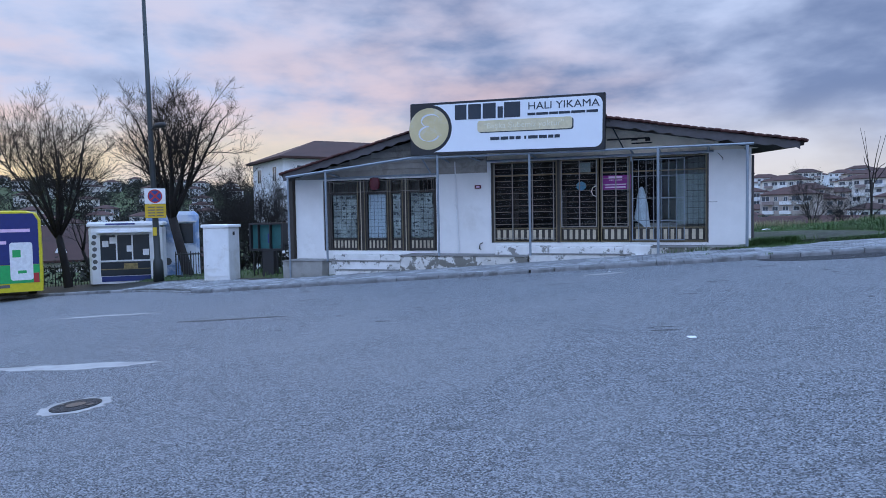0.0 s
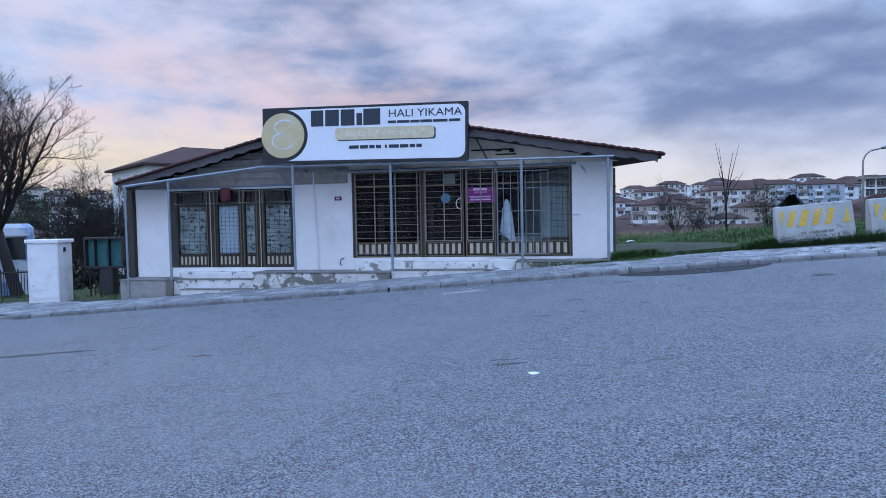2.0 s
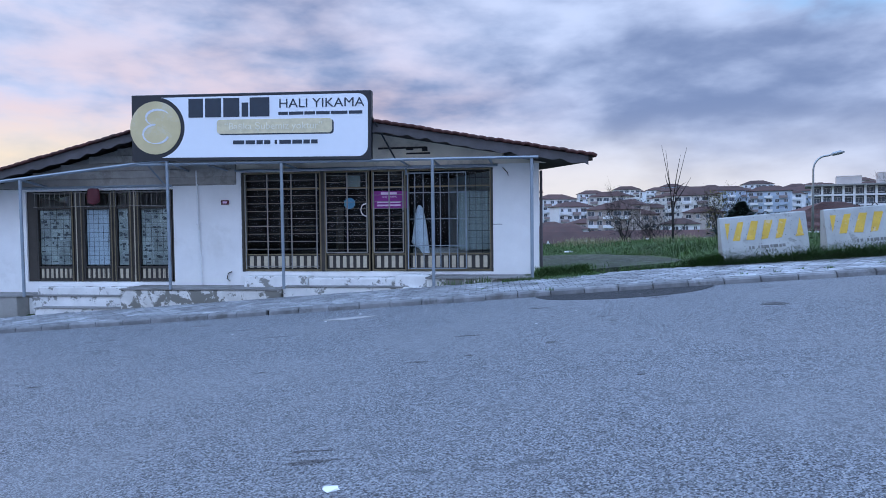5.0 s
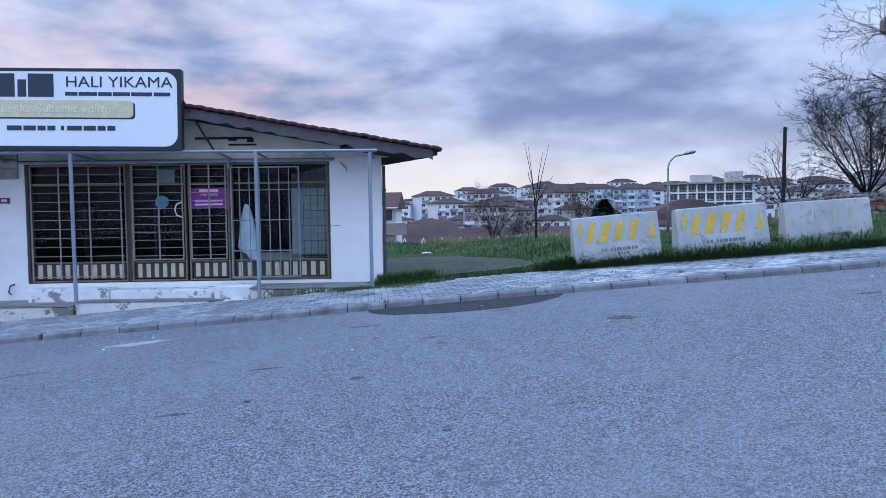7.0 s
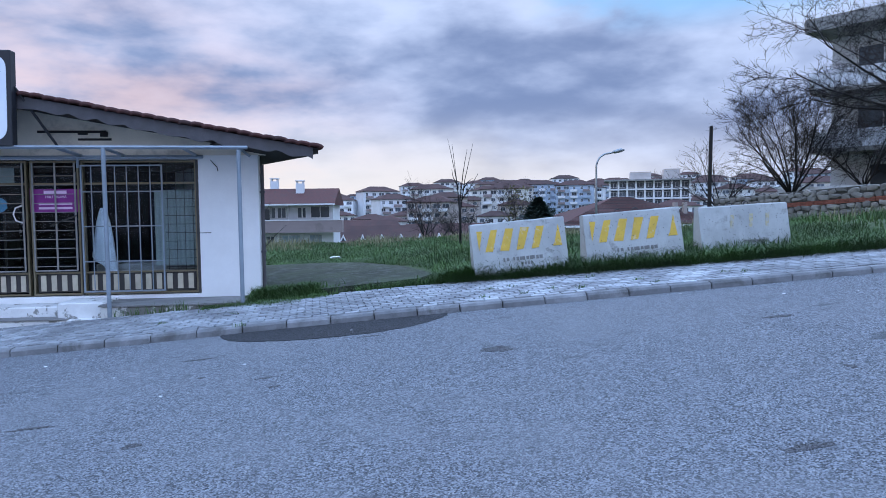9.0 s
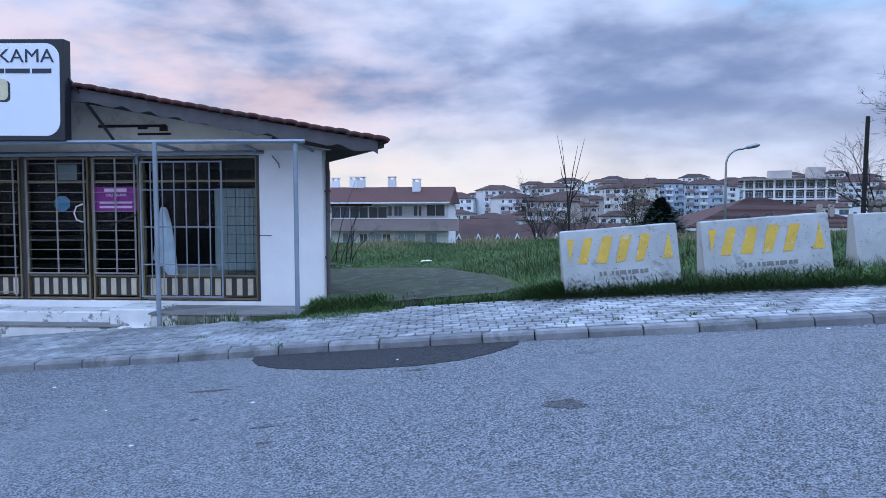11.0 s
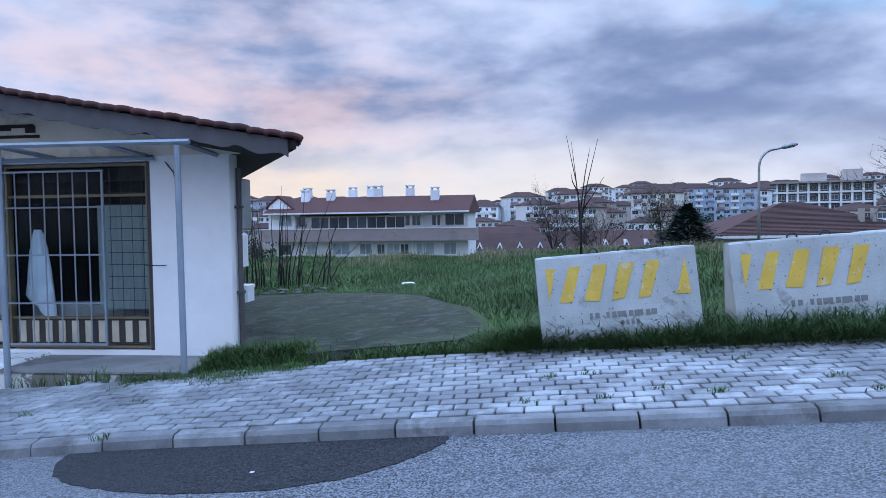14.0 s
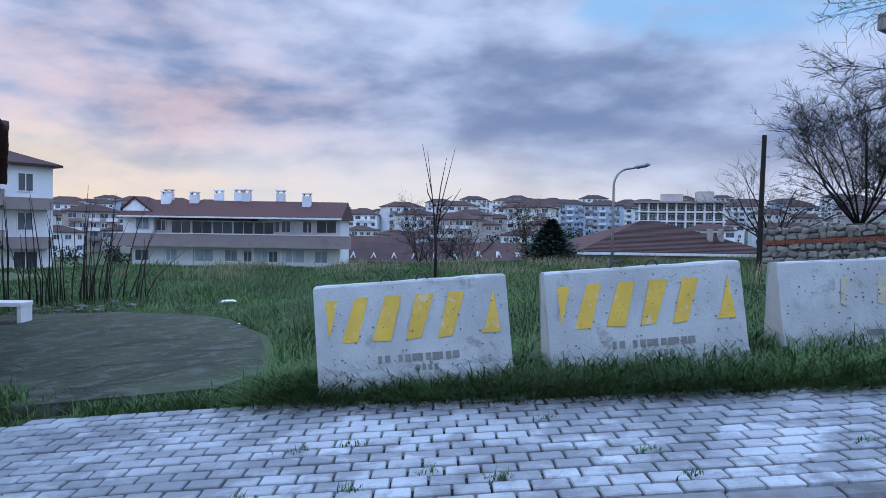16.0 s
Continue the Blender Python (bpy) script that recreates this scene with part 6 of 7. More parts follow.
# front gable at one end, with its own white verge
m = M()
m.prism([(-12.9, 5.4), (-9.3, 5.4), (-9.3, 7.75), (-11.5, 9.5), (-12.9, 8.3)], 0.75, 4.5)
part("gable_wing", m, GREYW, row)
m = M()
m.prism([(-9.1, 7.65), (-9.1, 7.9), (-11.5, 9.8), (-13.15, 8.4), (-13.15, 8.15), (-11.5, 9.53)], 0.55, 4.7)
part("wing_roof", m, TILE, row)
put(WIN_Q, row, -10.6, 0.72, 5.9)
for x in (-8.2, -5.2, 6.9, 8.7):
    part("downpipe", M().rod((x, 1.5, -1.0), (x, 1.5, 7.4), 0.07, 6), WHITEPAINT, row)
for x in (-5.0, 2.2, 5.6):
    m = M()
    m.box(x - 0.12, x + 0.12, 1.3, 1.6, 0, 4.1)
    part("pilaster", m, WHITEPAINT, row)
for x, y, h in ((-8.9, 3.4, 1.5), (-5.6, 3.8, 1.5), (-9.8, 6.5, 2.2), (-3.5, 6.5, 2.9), (-0.5, 4.8, 2.4), (0.5, 4.7, 2.2), (4.6, 5.0, 2.1), (8.2, 3.2, 1.6)):
    m = M()
    zt = 8.3 + (1.9 if y > 4 else 1.5)
    m.box(x - 0.5, x + 0.5, y - 0.4, y + 0.4, 7.9, zt + 0.35)
    m.box(x - 0.45, x - 0.3, y - 0.35, y + 0.35, zt + 0.35, zt + 0.62).box(x + 0.3, x + 0.45, y - 0.35, y + 0.35, zt + 0.35, zt + 0.62)
    m.box(x - 0.56, x + 0.56, y - 0.46, y + 0.46, zt + 0.62, zt + 0.75)
    part("chimney", m, GREYW, row, "pale chimney with an open cap")

# tall grey block behind the shop
gb = block("apartment_house", (-22.65, 59.95, -4.6), 47.5, 20.3, 9, 4, GREYW, "grey rendered apartment house with brown balcony parapets", 1.9, 2.8, cols=5, group="", seed=4)
for s in (1, 2, 3):
    m = M()
    for x0, x1 in ((-9.6, -6.6), (-4.2, -0.8), (2.6, 6.3)):
        part("balcony", M().box(x0, x1, -1.3, 0.0, s * 2.8 - 0.1, s * 2.8 + 1.0), PARAPET, gb, "brown balcony parapet")
        part("coping", M().box(x0 - 0.05, x1 + 0.05, -1.36, -1.18, s * 2.8 + 1.0, s * 2.8 + 1.08), WHITEPAINT, gb)
    part("balcony", M().box(6.4, 9.75, -0.9, 0.3, s * 2.8 - 0.35, s * 2.8 + 0.5), PARAPET, gb, "brown balcony parapet")

# low red-roofed house beyond the barriers
lh = thing("low_house", (28.3, 57.5, -1.85), "low house under a broad red tiled hipped roof", "house", turn=-6)
m = M()
m.box(-6.3, 6.3, 0, 11.4, -2, 2.8)
part("wall", m, TANW, lh)
part("roof", hip_roof(12.6, 11.4, 3.0, 2.25, 0.7), TILE, lh)
m = M()
m.box(-7.05, 7.05, -0.76, -0.68, 2.8, 2.98)
part("gutter", m, WHITEPAINT, lh)
# courses of tiles on the street slope
for k in range(26):
    f, f2 = k / 26, (k + 0.8) / 26
    a, b = 6.95 - 6.35 * f, 6.95 - 6.35 * f2
    y0, y1 = -0.68 + 6.35 * f, -0.68 + 6.35 * f2
    z0, z1 = 3.01 + 2.25 * f, 3.02 + 2.25 * f2
    part("tile_course", M().add([(-a, y0, z0 + 0.05), (a, y0, z0 + 0.05), (b, y1, z1 + 0.012), (-b, y1, z1 + 0.012), (-a, y0, z0 - 0.02), (a, y0, z0 - 0.02)], [(0, 1, 2, 3), (4, 5, 1, 0)]), ROOFRED if k % 3 else TILE, lh)
for x in (3.1, 3.9):
    m = M()
    m.box(x - 0.14, x + 0.14, 1.5, 1.9, 3.4, 4.7)
    part("chimney", m, TANW, lh)
for x in (-4.6, -1.0):
    put(WIN_B, lh, x, -0.02, 0.9)

# brown roofs with little dormers, down in the valley
for i, (x, y, z, L, tn) in enumerate(((14.0, 108.0, -7.5, 17, -4), (27.0, 112.0, -7.4, 18, 3), (10.0, 128.0, -6.8, 16, 8), (-36, 84, -9.0, 20, 35), (-52, 62, -9.5, 16, 40), (-44, 42.0, -6.6, 14, 42))):
    h = thing("tiled_house", (x, y, z), "brown-tiled house with white gable dormers", "house", "valley houses", turn=tn)
    m = M()
    m.box(-L / 2, L / 2, 0, 9, -5, 5.2)
    part("wall", m, CREAM, h)
    part("roof", hip_roof(L, 9, 5.38, 2.6, 0.6, False), ROOFRED, h)
    for k in range(6):
        xx = -L / 2 + (k + 0.5) * L / 6
        m = M()
        m.prism([(xx - 0.5, 5.75), (xx + 0.5, 5.75), (xx, 6.75)], 0.4, 2.2)
        dm = part("dormer", m, WHITEPAINT, h)
        m = M()
        m.prism([(xx - 0.25, 5.85), (xx + 0.25, 5.85), (xx, 6.4)], 0.36, 0.395)
        part("dormer_window", m, WINDARK, dm)
        put(WIN_A, h, xx, -0.02, 3.2)

# apartment block up the street, its front running down along the stone wall
ab = thing("apartment_building", (28.9, 38.6, 2.2), "concrete apartment building with deep balconies and overhanging roof", "apartment building", turn=-61.9)
m = M()
m.box(0, 20, 0, 12, -2, 8.6)
part("wall", m, GREYW, ab)
m = M()
m.box(-0.4, 21, -2.3, 13, 8.6, 9.25, 0.03)
part("roof_slab", m, CONC, ab, "thick concrete roof slab")
for s in (1, 2):
    zf = s * 2.9
    part("balcony_slab", M().box(-0.2, 14, -2.1, 0.0, zf - 0.2, zf), CONC, ab)
    part("balcony_parapet", M().box(-0.2, -0.05, -2.1, 0, zf, zf + 0.85), GREYW, ab)
    part("balcony_parapet", M().box(-0.05, 4.2, -2.1, -1.95, zf, zf + 0.85), GREYW, ab, "solid grey balcony parapet")
    for k in range(3):
        put(WIN_C, ab, 2.4 + k * 4.0, -0.02, zf + 0.7)
    for k in range(24):
        part("rail_bar", M().rod((4.3 + k * 0.2, -2.03, zf), (4.3 + k * 0.2, -2.03, zf + 0.95), 0.014, 4), IRON, ab)
    part("handrail", M().rod((4.2, -2.03, zf + 0.95), (9.1, -2.03, zf + 0.95), 0.022, 5), IRON, ab)
for k in range(3):
    put(WIN_C, ab, 3.0 + k * 4.2, -0.02, 0.7)
part("garden_parapet", M().box(-1.0, 12, -3.6, -3.4, -1.5, 1.05), WALL, ab)

# concrete-framed block far up the hill
cf = thing("unfinished_block", (112.1, 210.6, -8.6), "unfinished grey concrete apartment block with open floors", "apartment block", turn=-24)
cf.matrix_basis = pose(108.6, 212.8, -8.6, 0, 0, -24) @ Matrix.Diagonal((0.82, 1, 1, 1))
m = M()
m.box(-15, 15, 1.5, 14, -8, 20.5)
part("core", m, WINDARK, cf)
for k in range(10):
    part("pillar", M().box(-15.2 + k * 3.35, -14.5 + k * 3.35, 0.4, 1.6, -6, 20.5), WHITEPAINT, cf)
for s in range(8):
    m = M()
    m.box(-16, 16, 0.2, 15, s * 2.95 - 0.2, s * 2.95 + 0.3)
    part("floor_slab", m, WHITEPAINT, cf)
    for k in range(9):
        if s < 7:
            put(WIN_C, cf, -13.4 + k * 3.35, 1.45, s * 2.95 + 0.7)
m = M()
m.box(-7, 1, 3, 11, 20.5, 23.4).box(6, 12, 3, 11, 20.5, 24.2)
part("roof_house", m, TANW, cf)
m = M()
m.box(-17, 17, -0.8, 16, 20.4, 20.9)
part("roof_slab", m, CONC, cf)

# hillside of apartment blocks
rg = random.Random(77)
WALLS = (CREAM, GREYW, GREYW, WHITEPAINT, BLUEW, TANW, CREAM)
protos = []
for i, (L, D, st, rh, bal) in enumerate(((15, 10, 4, 2.2, 3), (20, 11, 4, 2.4, 4), (13, 10, 3, 2.0, 0), (17, 10, 5, 2.3, 3), (12, 9, 2, 1.8, 0), (24, 11, 4, 2.4, 5))):
    protos.append([block("apartment_block", (0, 0, 0), 0, L, D, st, wm, lab, rh, seed=i * 7 + j, balcony=bal, side_cols=0)
                   for j, (wm, lab) in enumerate(((CREAM, "cream apartment block with a red-brown hipped roof on the hill"), (GREYW, "pale grey apartment block with a red-brown hipped roof on the hill"),
                                                  (BLUEW if i % 2 else TANW, "coloured apartment block with a red-brown hipped roof on the hill")))])
used = set()
for ring, dist in enumerate((222, 250, 280, 314, 352, 396, 446, 502, 560)):
    b = -20.0 + (ring % 2) * 2
    while b < 42:
        fam = rg.choice((2, 4, 4, 2, 0)) if ring < 2 else (rg.choice((0, 1, 2, 3, 4, 2)) if ring < 6 else rg.choice((0, 1, 3, 5)))
        var = rg.choice((0, 1, 1, 2))
        r = dist + rg.uniform(-10, 10)
        x, y = 4 + r * math.sin(radians(b)), 10 + r * math.cos(radians(b))
        width = (15, 20, 13, 17, 12, 24)[fam] + rg.uniform(1, 12)
        if not (17 < b < 27 and 215 < r < 290):
            z = gz(x, y) + 1.0
            m_ = pose(x, y, z, 0, 0, -b + rg.uniform(-24, 24))
            if (fam, var) in used:
                copy_thing(protos[fam][var], m_)
            else:
                protos[fam][var].matrix_basis = m_
                used.add((fam, var))
        b += math.degrees(width / r)
# villas on the leafy hill to the west
villas = [block("villa", (0, 0, 0), 0, 8.5, 7, 2, wm, "small pale villa with a tiled roof among dark trees", 1.5, 2.6, cols=3, seed=91 + j, side_cols=0, group="villas on the hill", category="house")
          for j, wm in enumerate((CREAM, GREYW, WHITEPAINT))]
placed = 0
for ring, dist in enumerate((185, 225, 265, 310, 360, 415, 470, 530)):
    b = -63.0 + (ring % 2) * 2
    while b < -21:
        r = dist + rg.uniform(-14, 14)
        x, y = 4 + r * math.sin(radians(b)), 10 + r * math.cos(radians(b))
        m_ = pose(x, y, gz(x, y) + 0.6, 0, 0, -b + rg.uniform(-35, 35))
        if placed < 3:
            villas[placed].matrix_basis = m_
        else:
            copy_thing(rg.choice(villas), m_)
        placed += 1
        b += math.degrees((11 + rg.uniform(2, 26)) / r)
for fam in range(6):
    for var in range(3):
        if (fam, var) not in used:
            b = rg.uniform(-15, 40)
            x, y = 4 + 520 * math.sin(radians(b)), 10 + 520 * math.cos(radians(b))
            protos[fam][var].matrix_basis = pose(x, y, gz(x, y) + 1, 0, 0, -b)

# woods between the houses: clumps of small leaf cards, uncountable
FOREST = material("dark_winter_woods", (0.026, 0.028, 0.020), 0.95, 0.2, 0.4, 1.5, 0.0, per_island=0.45)


def woods(name, spots, seed, label):
    rgw = np.random.default_rng(seed)
    V, F = [], []
    n = 0
    for x, y, z, h, r, c in spots:
        ctr = rgw.normal(0, 1, (c, 3))
        ctr /= np.linalg.norm(ctr, axis=1)[:, None]
        ctr *= (rgw.random((c, 1)) ** 0.4)
        ctr = ctr * (r, r, h * 0.5) + (x, y, z + h * 0.55)
        u = rgw.normal(0, 1, (c, 3)) * 0.062 * r
        v = rgw.normal(0, 1, (c, 3)) * 0.062 * r
        quad = np.stack([ctr - u, ctr - v, ctr + u, ctr + v], 1).reshape(-1, 3)
        V.append(quad)
        F.append(np.arange(n, n + 4 * c).reshape(-1, 4))
        n += 4 * c
    me = bpy.data.meshes.new(name)
    me.from_pydata(np.concatenate(V).tolist(), [], np.concatenate(F).tolist())
    me.materials.append(FOREST)
    tagged(new(name, me), label, "woods", kind="stuff")


spots = []
for i in range(3300):
    b = rg.uniform(-66, -19) if i < 2600 else rg.uniform(-20, 46)
    r = 70 + 490 * rg.random() ** 0.75 if i < 2600 else rg.uniform(125, 560)
    if r < 150:
        r += 110
    if i < 2600 and b > -28:
        r = max(r, 300)
    x, y = 4 + r * math.sin(radians(b)), 10 + r * math.cos(radians(b))
    s = rg.uniform(1.6, 4.4) * (0.95 if i < 2600 else 0.8)
    spots.append((x, y, gz(x, y) - 0.5, s * rg.uniform(1.4, 2.4), s, 130))
woods("hillside_woods", spots, 5, "dark winter trees between the hillside houses")
spots = []
for i in range(70):
    x, y = rg.uniform(-60, -24), rg.uniform(27, 50)
    spots.append((x, y, gz(x, y) - 0.5, rg.uniform(0.9, 1.9), rg.uniform(0.7, 1.4), 60))
for i in range(60):
    x, y = rg.uniform(-25, -15), rg.uniform(30, 37)
    spots.append((x, y, gz(x, y) - 0.5, rg.uniform(1.4, 2.8), rg.uniform(0.7, 1.3), 60))
woods("slope_scrub", spots, 6, "dark scrub on the slope below the street")

# ---- stone wall up the field ----
A, B = Vector((21.4, 37.0, 0)), Vector((27.6, 25.4, 0))
WL = (B - A).length
wdir = (B - A).normalized()
sw = new("stone_wall")
ang = math.degrees(math.atan2(wdir.y, wdir.x))
sw.matrix_basis = pose(A.x, A.y, 0, 0, 0, ang)
tagged(sw, "rubble stone boundary wall with a red brick band", "wall", kind="structure")
top = lambda s: 2.72 + 0.78 * s / WL
low = lambda s: 1.0 + 0.5 * s / WL
m = M()
n = 24
for i in range(n + 1):
    s = WL * i / n
    m.v += [(s, -0.16, low(s) - 1), (s, -0.16, top(s)), (s, 0.2, top(s)), (s, 0.2, low(s) - 1)]
    if i:
        a, b = 4 * (i - 1), 4 * i
        m.f += [(a, b, b + 1, a + 1), (a + 1, b + 1, b + 2, a + 2), (a + 2, b + 2, b + 3, a + 3)]
m.f += [(0, 1, 2, 3), (4 * n + 3, 4 * n + 2, 4 * n + 1, 4 * n)]
m.mi = [0] * len(m.f)
part("core", m, MORTAR, sw)


def stone_mesh(seed):
    rgs = random.Random(seed)
    m = M()
    ring = [(-0.5, -0.5), (0.0, -0.55), (0.5, -0.45), (0.55, 0.05), (0.48, 0.5), (-0.05, 0.55), (-0.5, 0.48), (-0.56, 0.0)]
    ring = [(x + rgs.uniform(-0.1, 0.1), z + rgs.uniform(-0.1, 0.1)) for x, z in ring]
    v = [(x, 0.0, z) for x, z in ring] + [(x * 0.8, -1.0 + rgs.uniform(-0.2, 0.2), z * 0.78) for x, z in ring] + [(0.0, -1.15, 0.0)]
    f = [((i + 1) % 8, i, 8 + i, 8 + (i + 1) % 8) for i in range(8)] + [(8 + (i + 1) % 8, 8 + i, 16) for i in range(8)]
    m.add(v, f)
    return m.mesh("stone", STONE)


STONES = [stone_mesh(i) for i in range(8)]
rgs = random.Random(4)
z_off = 0.08
for row_i in range(8):
    s = rgs.uniform(0, 0.2)
    while s < WL - 0.1:
        w_ = rgs.uniform(0.2, 0.5)
        zc = top(s + w_ / 2) - 0.13 - row_i * 0.235
        if row_i >= 2:
            zc -= 0.17
        if zc > low(s) - 0.2:
            ob = part("stone", rgs.choice(STONES), None, sw)
            ob.matrix_basis = Matrix.Translation((s + w_ / 2, -0.15, zc + rgs.uniform(-0.05, 0.05))) @ Matrix.Rotation(rgs.uniform(-0.35, 0.35), 4, "Y") @ Matrix.Diagonal((w_ * 0.92, rgs.uniform(0.05, 0.10), rgs.uniform(0.17, 0.27), 1))
        s += w_
m = M()
m.box(-0.115, 0.115, -0.06, 0.0, -0.026, 0.026)
BRICK_ME = m.mesh("brick", BRICK)
for row_i in range(3):
    s = 0.12 + 0.12 * (row_i % 2)
    while s < WL - 0.12:
        ob = part("brick", BRICK_ME, None, sw)
        ob.matrix_basis = pose(s, -0.155, top(s) - 0.50 - row_i * 0.06, 0, -math.degrees(math.atan(0.78 / WL)), 0)
        s += 0.245

# ---- grass ----


def blades(name, pts, hgt, wid, seed, mat, label, bend=0.5):
    """Curved blades of grass at the given feet (x, y, z), uncountable."""
    g = np.random.default_rng(seed)
    P = np.asarray(pts, float)
    n = len(P)
    h = hgt * g.uniform(0.5, 1.25, n)
    a = g.uniform(0, 2 * np.pi, n)
    d = np.stack([np.cos(a), np.sin(a), np.zeros(n)], 1)
    s = np.stack([-np.sin(a), np.cos(a), np.zeros(n)], 1) * (wid * g.uniform(0.6, 1.3, n))[:, None]
    k = (bend * g.uniform(0.2, 1.3, n) * h)[:, None]
    up = np.stack([np.zeros(n), np.zeros(n), h], 1)
    p0, p1, p2 = P, P + up * 0.55 + d * k * 0.25, P + up * 0.95 + d * k
    V = np.stack([p0 - s, p0 + s, p1 - s * 0.8, p1 + s * 0.8, p2], 1).reshape(-1, 3)
    i = np.arange(n)[:, None] * 5
    F = [tuple(q) for q in (i + np.array([0, 1, 3, 2])).tolist()] + [tuple(q) for q in (i + np.array([2, 3, 4])).tolist()]
    me = bpy.data.meshes.new(name)
    me.from_pydata(V.tolist(), [], F)
    me.materials.append(mat)
    return tagged(new(name, me), label, "grass", kind="stuff")


g = np.random.default_rng(3)


def scatter(n, x0, x1, y0, y1, keep):
    x, y = g.uniform(x0, x1, n), g.uniform(y0, y1, n)
    z = ground_z(x, y)
    return [(a, b, c - 0.02) for a, b, c in zip(x, y, z) if keep(a, b)]


def shop_side(x, y, grow=0.0):
    """True over the shop's floor area."""
    return 18.2 < y < 28.2 and x < XR - 0.4325 * (y - FY) + 0.25 + grow and x > -11.5


def wild(x, y):
    return not in_pad(x, y, 0.1) and not shop_side(x, y, 0.1) and y > back_y(x) + 0.05


near = scatter(110000, 1.2, 13, 17.0, 27.0, lambda x, y: wild(x, y) and (x > 4.3 or y > 19.0) and y < 27)
blades("field_grass", near, 0.135, 0.005, 1, GRASS, "rough green meadow grass on the field", 1.4)
mid = scatter(120000, -4, 22, 26.5, 40, lambda x, y: wild(x, y))
blades("field_grass", mid, 0.16, 0.0075, 2, GRASS, "rough green meadow grass on the field", 1.1)
far = scatter(50000, -8, 30, 38, 48, lambda x, y: True)
blades("field_grass", far, 0.17, 0.013, 3, GRASS, "rough green meadow grass on the field")
right = scatter(26000, 13, 30, 15, 36, lambda x, y: wild(x, y))
blades("field_grass", right, 0.18, 0.012, 4, GRASS, "rough green meadow grass on the field")
# tufts
tx, ty = g.uniform(2, 16, 90), g.uniform(19, 38, 90)
tuft = []
for a, b in zip(tx, ty):
    for q in range(90):
        x, y = a + g.normal(0, 0.22), b + g.normal(0, 0.22)
        if wild(x, y):
            tuft.append((x, y, gz(x, y) - 0.02))
blades("grass_tufts", tuft, 0.27, 0.008, 6, GRASS, "taller tufts of green grass in the field")
# long fringe before and round the barriers
fr = []
for q in range(30000):
    x = g.uniform(4.75, 13.5)
    y = back_y(x) + abs(g.normal(0.10, 0.16)) - 0.06
    fr.append((x, y, gz(x, y) - 0.02))
for q in range(1500):
    x, y = g.uniform(4.75, 5.5), g.normal(18.3, 0.12)
    fr.append((x, max(y, 18.2), gz(x, max(y, 18.2)) - 0.02))
for q in range(4000):
    x, y = g.uniform(4.6, 11), g.uniform(17.75, 18.6)
    if y > back_y(x):
        fr.append((x, y, gz(x, y) - 0.02))
blades("verge_grass", fr, 0.25, 0.0062, 7, GRASS, "long dark green grass fringe along the pavement edge", 1.7)
dr = scatter(16000, -3, 34, 36, 47, lambda x, y: (math.sin(x * 1.3) + math.sin(y * 0.9 + x * 0.4)) > 0.2)
blades("dry_grass", dr, 0.42, 0.012, 8, DRYGRASS, "pale dry seed grass at the far edge of the field", 0.35)
dr = scatter(5000, 8.5, 20, 20, 34, lambda x, y: (math.sin(x * 1.9) + math.sin(y * 1.3 + x)) > 1.0 or x > 17)
blades("dry_grass", dr, 0.45, 0.008, 9, DRYGRASS, "pale dry seed grass in the field", 0.4)
# weeds at the shop corner and pad edge
wd = []
for q in range(5200):
    x = g.uniform(1.15, 2.75)
    y = 18.22 + abs(g.normal(0.12, 0.22)) + (0.35 if x > 1.75 else 0) * g.random()
    if y < 18.33 or x > 1.66:
        wd.append((x, y, gz(x, y) + 0.0))
for q in range(2600):
    x, y = g.normal(2.15, 0.42), g.normal(18.42, 0.18)
    if x > 1.7 and y > 18.2:
        wd.append((x, y, gz(x, y)))
for q in range(1300):
    x, y = g.uniform(3.35, 4.75), g.normal(18.34, 0.07)
    wd.append((x, max(y, 18.22), gz(x, max(y, 18.22))))
for q in range(90):
    x, y = g.uniform(-0.3, 1.0), g.normal(18.27, 0.04)
    wd.append((x, max(y, 18.22), pave_z(x, 18.2) - 0.02))
blades("weed_grass", wd, 0.16, 0.006, 11, GRASS, "green weeds growing along the shop wall and yard edge", 0.8)
wd = []
for q in range(15):
    a = g.uniform(0.2, 9.5)
    b = float(kerb_y(a)) + g.uniform(0.08, 1.6) * (0.4 if g.random() < 0.5 else 1)
    for k in range(26):
        x, y = a + g.normal(0, 0.045), b + g.normal(0, 0.02)
        wd.append((x, y, pave_z(x, y) - 0.015))
for q in range(2600):
    x = g.uniform(1.0, 2.9)
    y = 18.22 - abs(g.normal(0, 0.10 + 0.14 * math.sin(x * 2.3) ** 2))
    wd.append((x, y, pave_z(x, y) - 0.015))
blades("joint_weeds", wd, 0.06, 0.004, 12, GRASS, "small weeds in the paving joints", 0.9)
lf_ = scatter(3500, -26, -11, 20.2, 24.5, lambda x, y: y > back_y(x) + 0.1)
blades("verge_grass", lf_, 0.14, 0.009, 13, GRASS, "short grass along the railings", 0.6)

# ---- kerb stones and pavers ----
kerb = new("kerb")
tagged(kerb, "row of worn concrete kerb stones", "kerb", kind="structure")


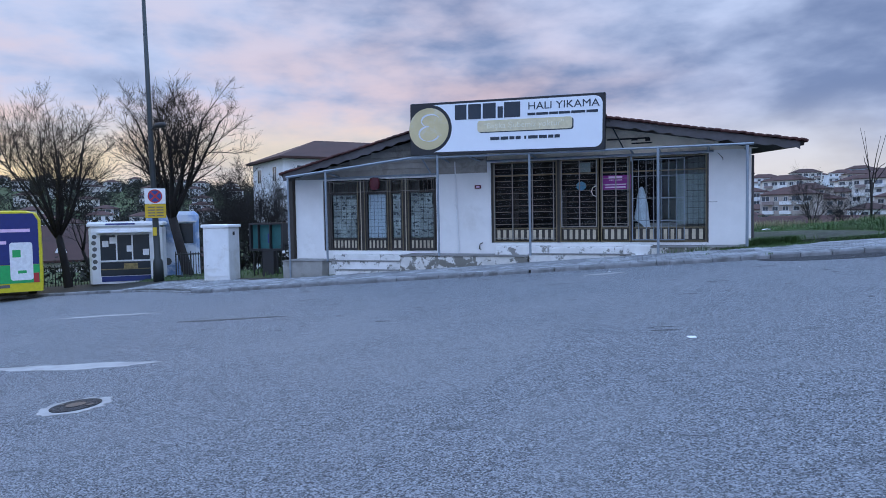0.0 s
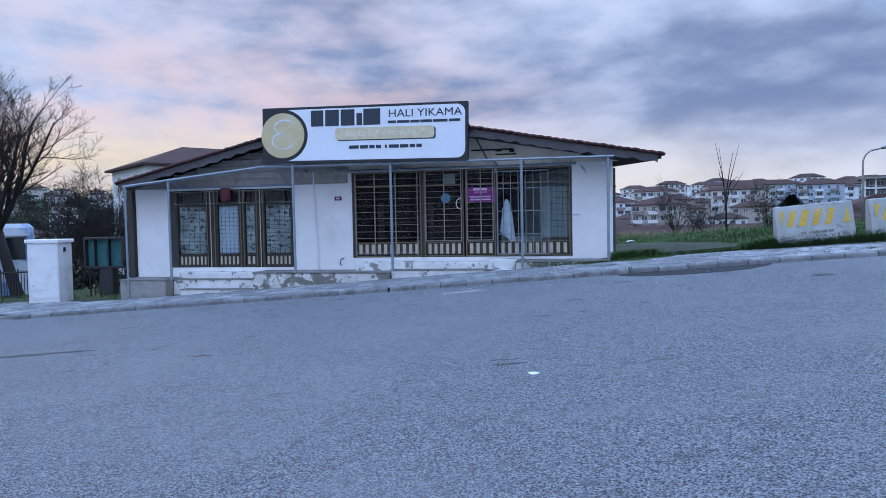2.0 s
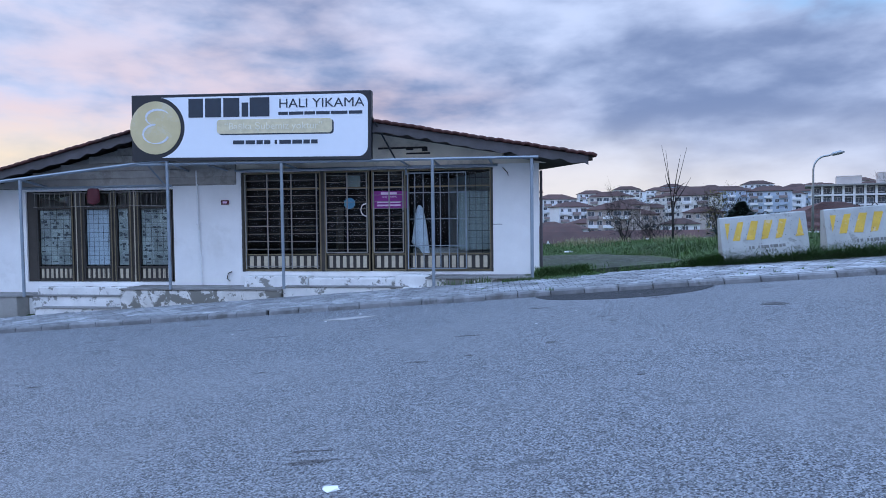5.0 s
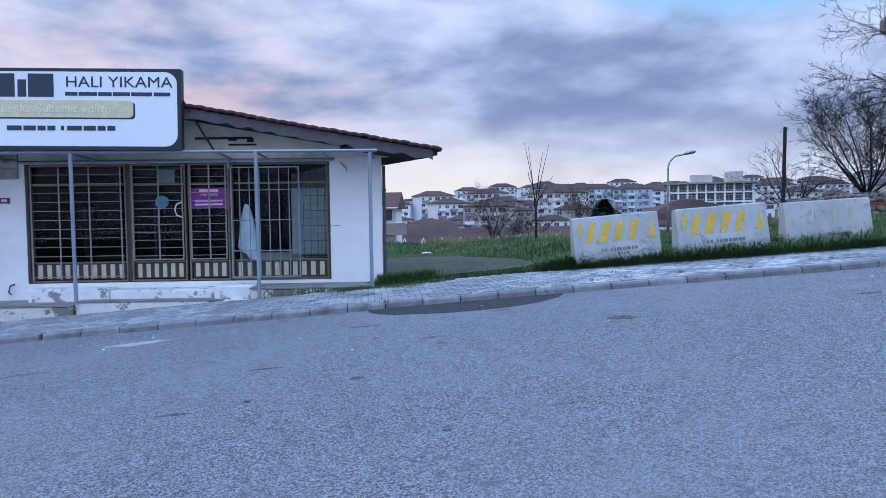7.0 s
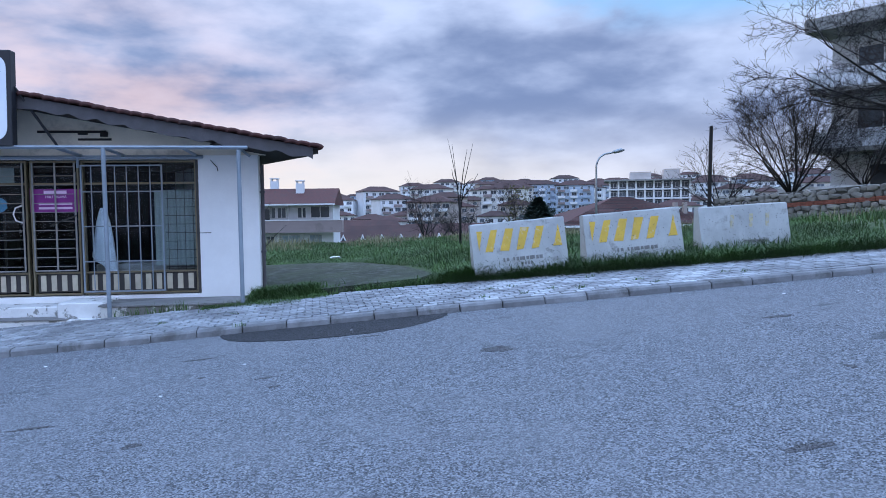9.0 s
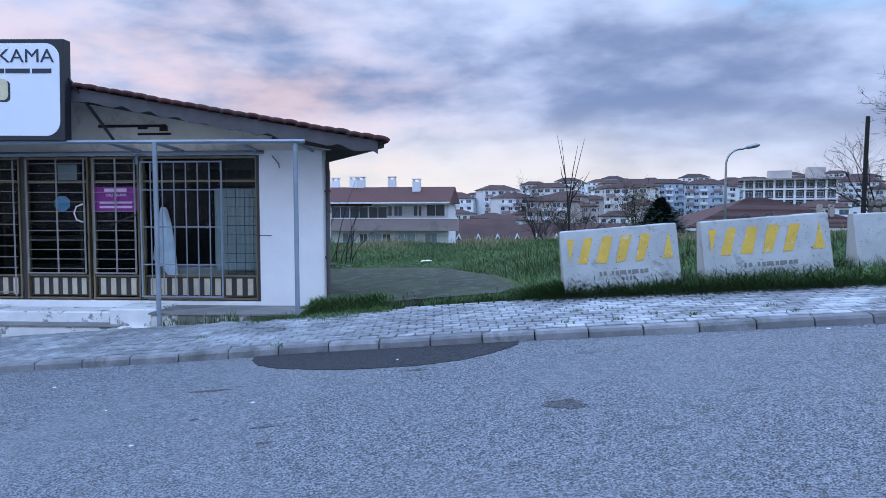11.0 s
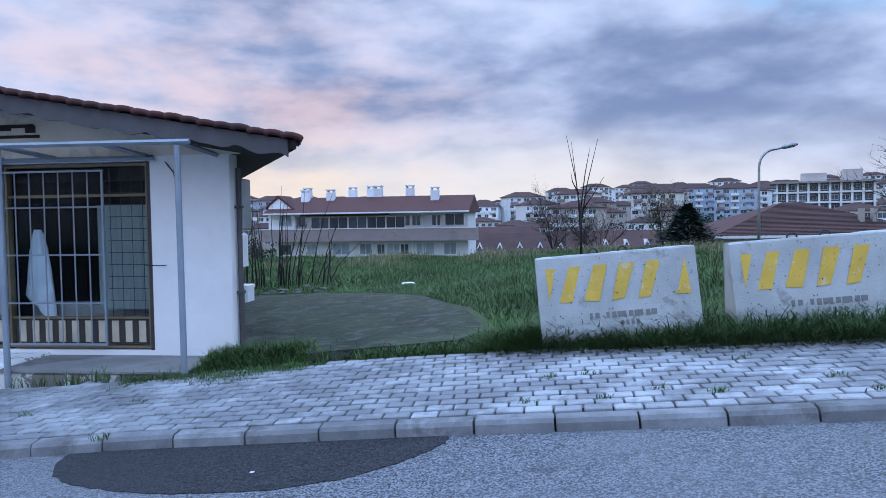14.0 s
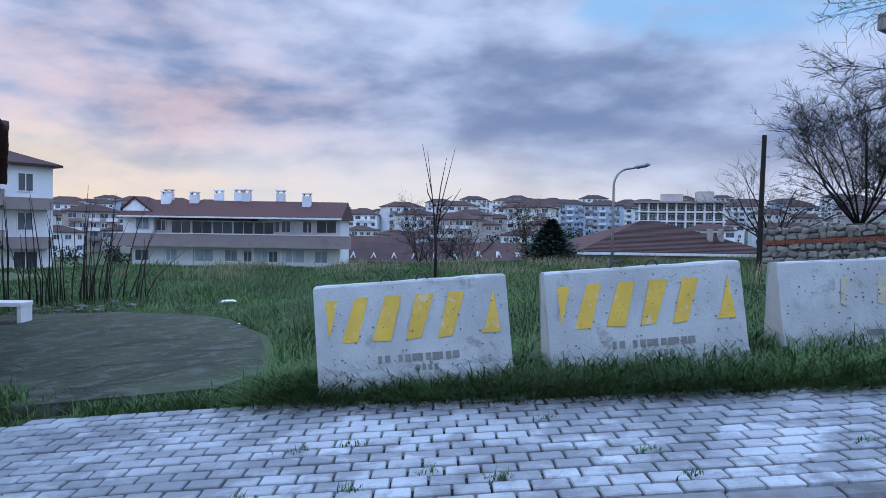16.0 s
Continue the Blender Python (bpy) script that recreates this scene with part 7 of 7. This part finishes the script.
def kerb_mesh(L):
    m = M()
    prof = [(0.0, -0.10), (0.010, 0.066), (0.030, 0.094), (0.13, 0.102), (0.14, -0.1)]
    for x in (-L / 2, -L / 2 + 0.012, L / 2 - 0.012, L / 2):
        e = 0.006 if abs(x) > L / 2 - 0.006 else 0.0
        m.v += [(x, y + (e if y < 0.05 else -e), z - (e if z > 0 else 0)) for y, z in prof]
    for i in range(3):
        for j in range(5):
            m.f.append((i * 5 + j, (i + 1) * 5 + j, (i + 1) * 5 + (j + 1) % 5, i * 5 + (j + 1) % 5))
    m.f += [(0, 1, 2, 3, 4), (19, 18, 17, 16, 15)]
    m.mi = [0] * len(m.f)
    return m.mesh("kerb_stone", KERB)


KM = kerb_mesh(0.541)
rg = random.Random(6)
pts = [(x, float(kerb_y(x))) for x in np.arange(-30, 28, 0.05)]
run, last, centres = 0.0, pts[0], []
acc = 0.0
for p in pts[1:]:
    acc += math.hypot(p[0] - last[0], p[1] - last[1])
    if acc >= 0.555:
        centres.append(p)
        acc -= 0.555
    last = p
for x, y in centres:
    dx = float(kerb_y(x + 0.25) - kerb_y(x - 0.25)) / 0.5
    ob = part("kerb_stone", KM, None, kerb)
    dz = -0.04 if -16.5 < x < -13.2 else 0.0
    ob.matrix_basis = Matrix.Translation((x, y, road_z(x, y) + rg.uniform(-0.006, 0.006) + dz)) @ Matrix.Rotation(math.atan(dx) + rg.uniform(-0.008, 0.008), 4, "Z") @ Matrix.Rotation(-math.atan(0.0752 + 0.0194 * dx), 4, "Y")

ROW, PW = 0.1365, 0.205


def paver_shape():
    m = M()
    m.box(-PW / 2 + 0.0075, PW / 2 - 0.0075, -ROW / 2 + 0.0095, ROW / 2 - 0.0095, -0.045, 0.004, 0.007)
    return m


pshape = paver_shape()
PAVE_ME = pshape.mesh("paver", PAVER)
rest = M()
rg = random.Random(9)
count = 0
for k in range(15):
    x = -17.0 + (0.5 * PW if k % 2 else 0.0)
    while x < 15:
        dx = float(kerb_y(x + 0.2) - kerb_y(x - 0.2)) / 0.4
        ca = math.cos(math.atan(dx))
        y = float(kerb_y(x)) + (0.15 + (k + 0.5) * ROW) / ca
        if y < float(back_y(x)) + 0.03:
            mat = Matrix.Translation((x, y, pave_z(x, y) + rg.uniform(-0.004, 0.004))) @ Matrix.Rotation(math.atan(dx) + rg.uniform(-0.02, 0.02), 4, "Z") @ \
                Matrix.Rotation(-math.atan(0.0752 + 0.0194 * dx) + rg.uniform(-0.012, 0.012), 4, "Y") @ Matrix.Rotation(rg.uniform(-0.015, 0.015), 4, "X")
            if 4.0 < x < 8.6 and count < 300:
                ob = part("paver", PAVE_ME, None, pavement)
                ob.matrix_basis = mat
                count += 1
            else:
                rest.add([mat @ Vector(v) for v in pshape.v], pshape.f)
        x += PW * ca
tagged(part("paver_field", rest, PAVER, pavement), "grey concrete block pavers", kind="stuff")
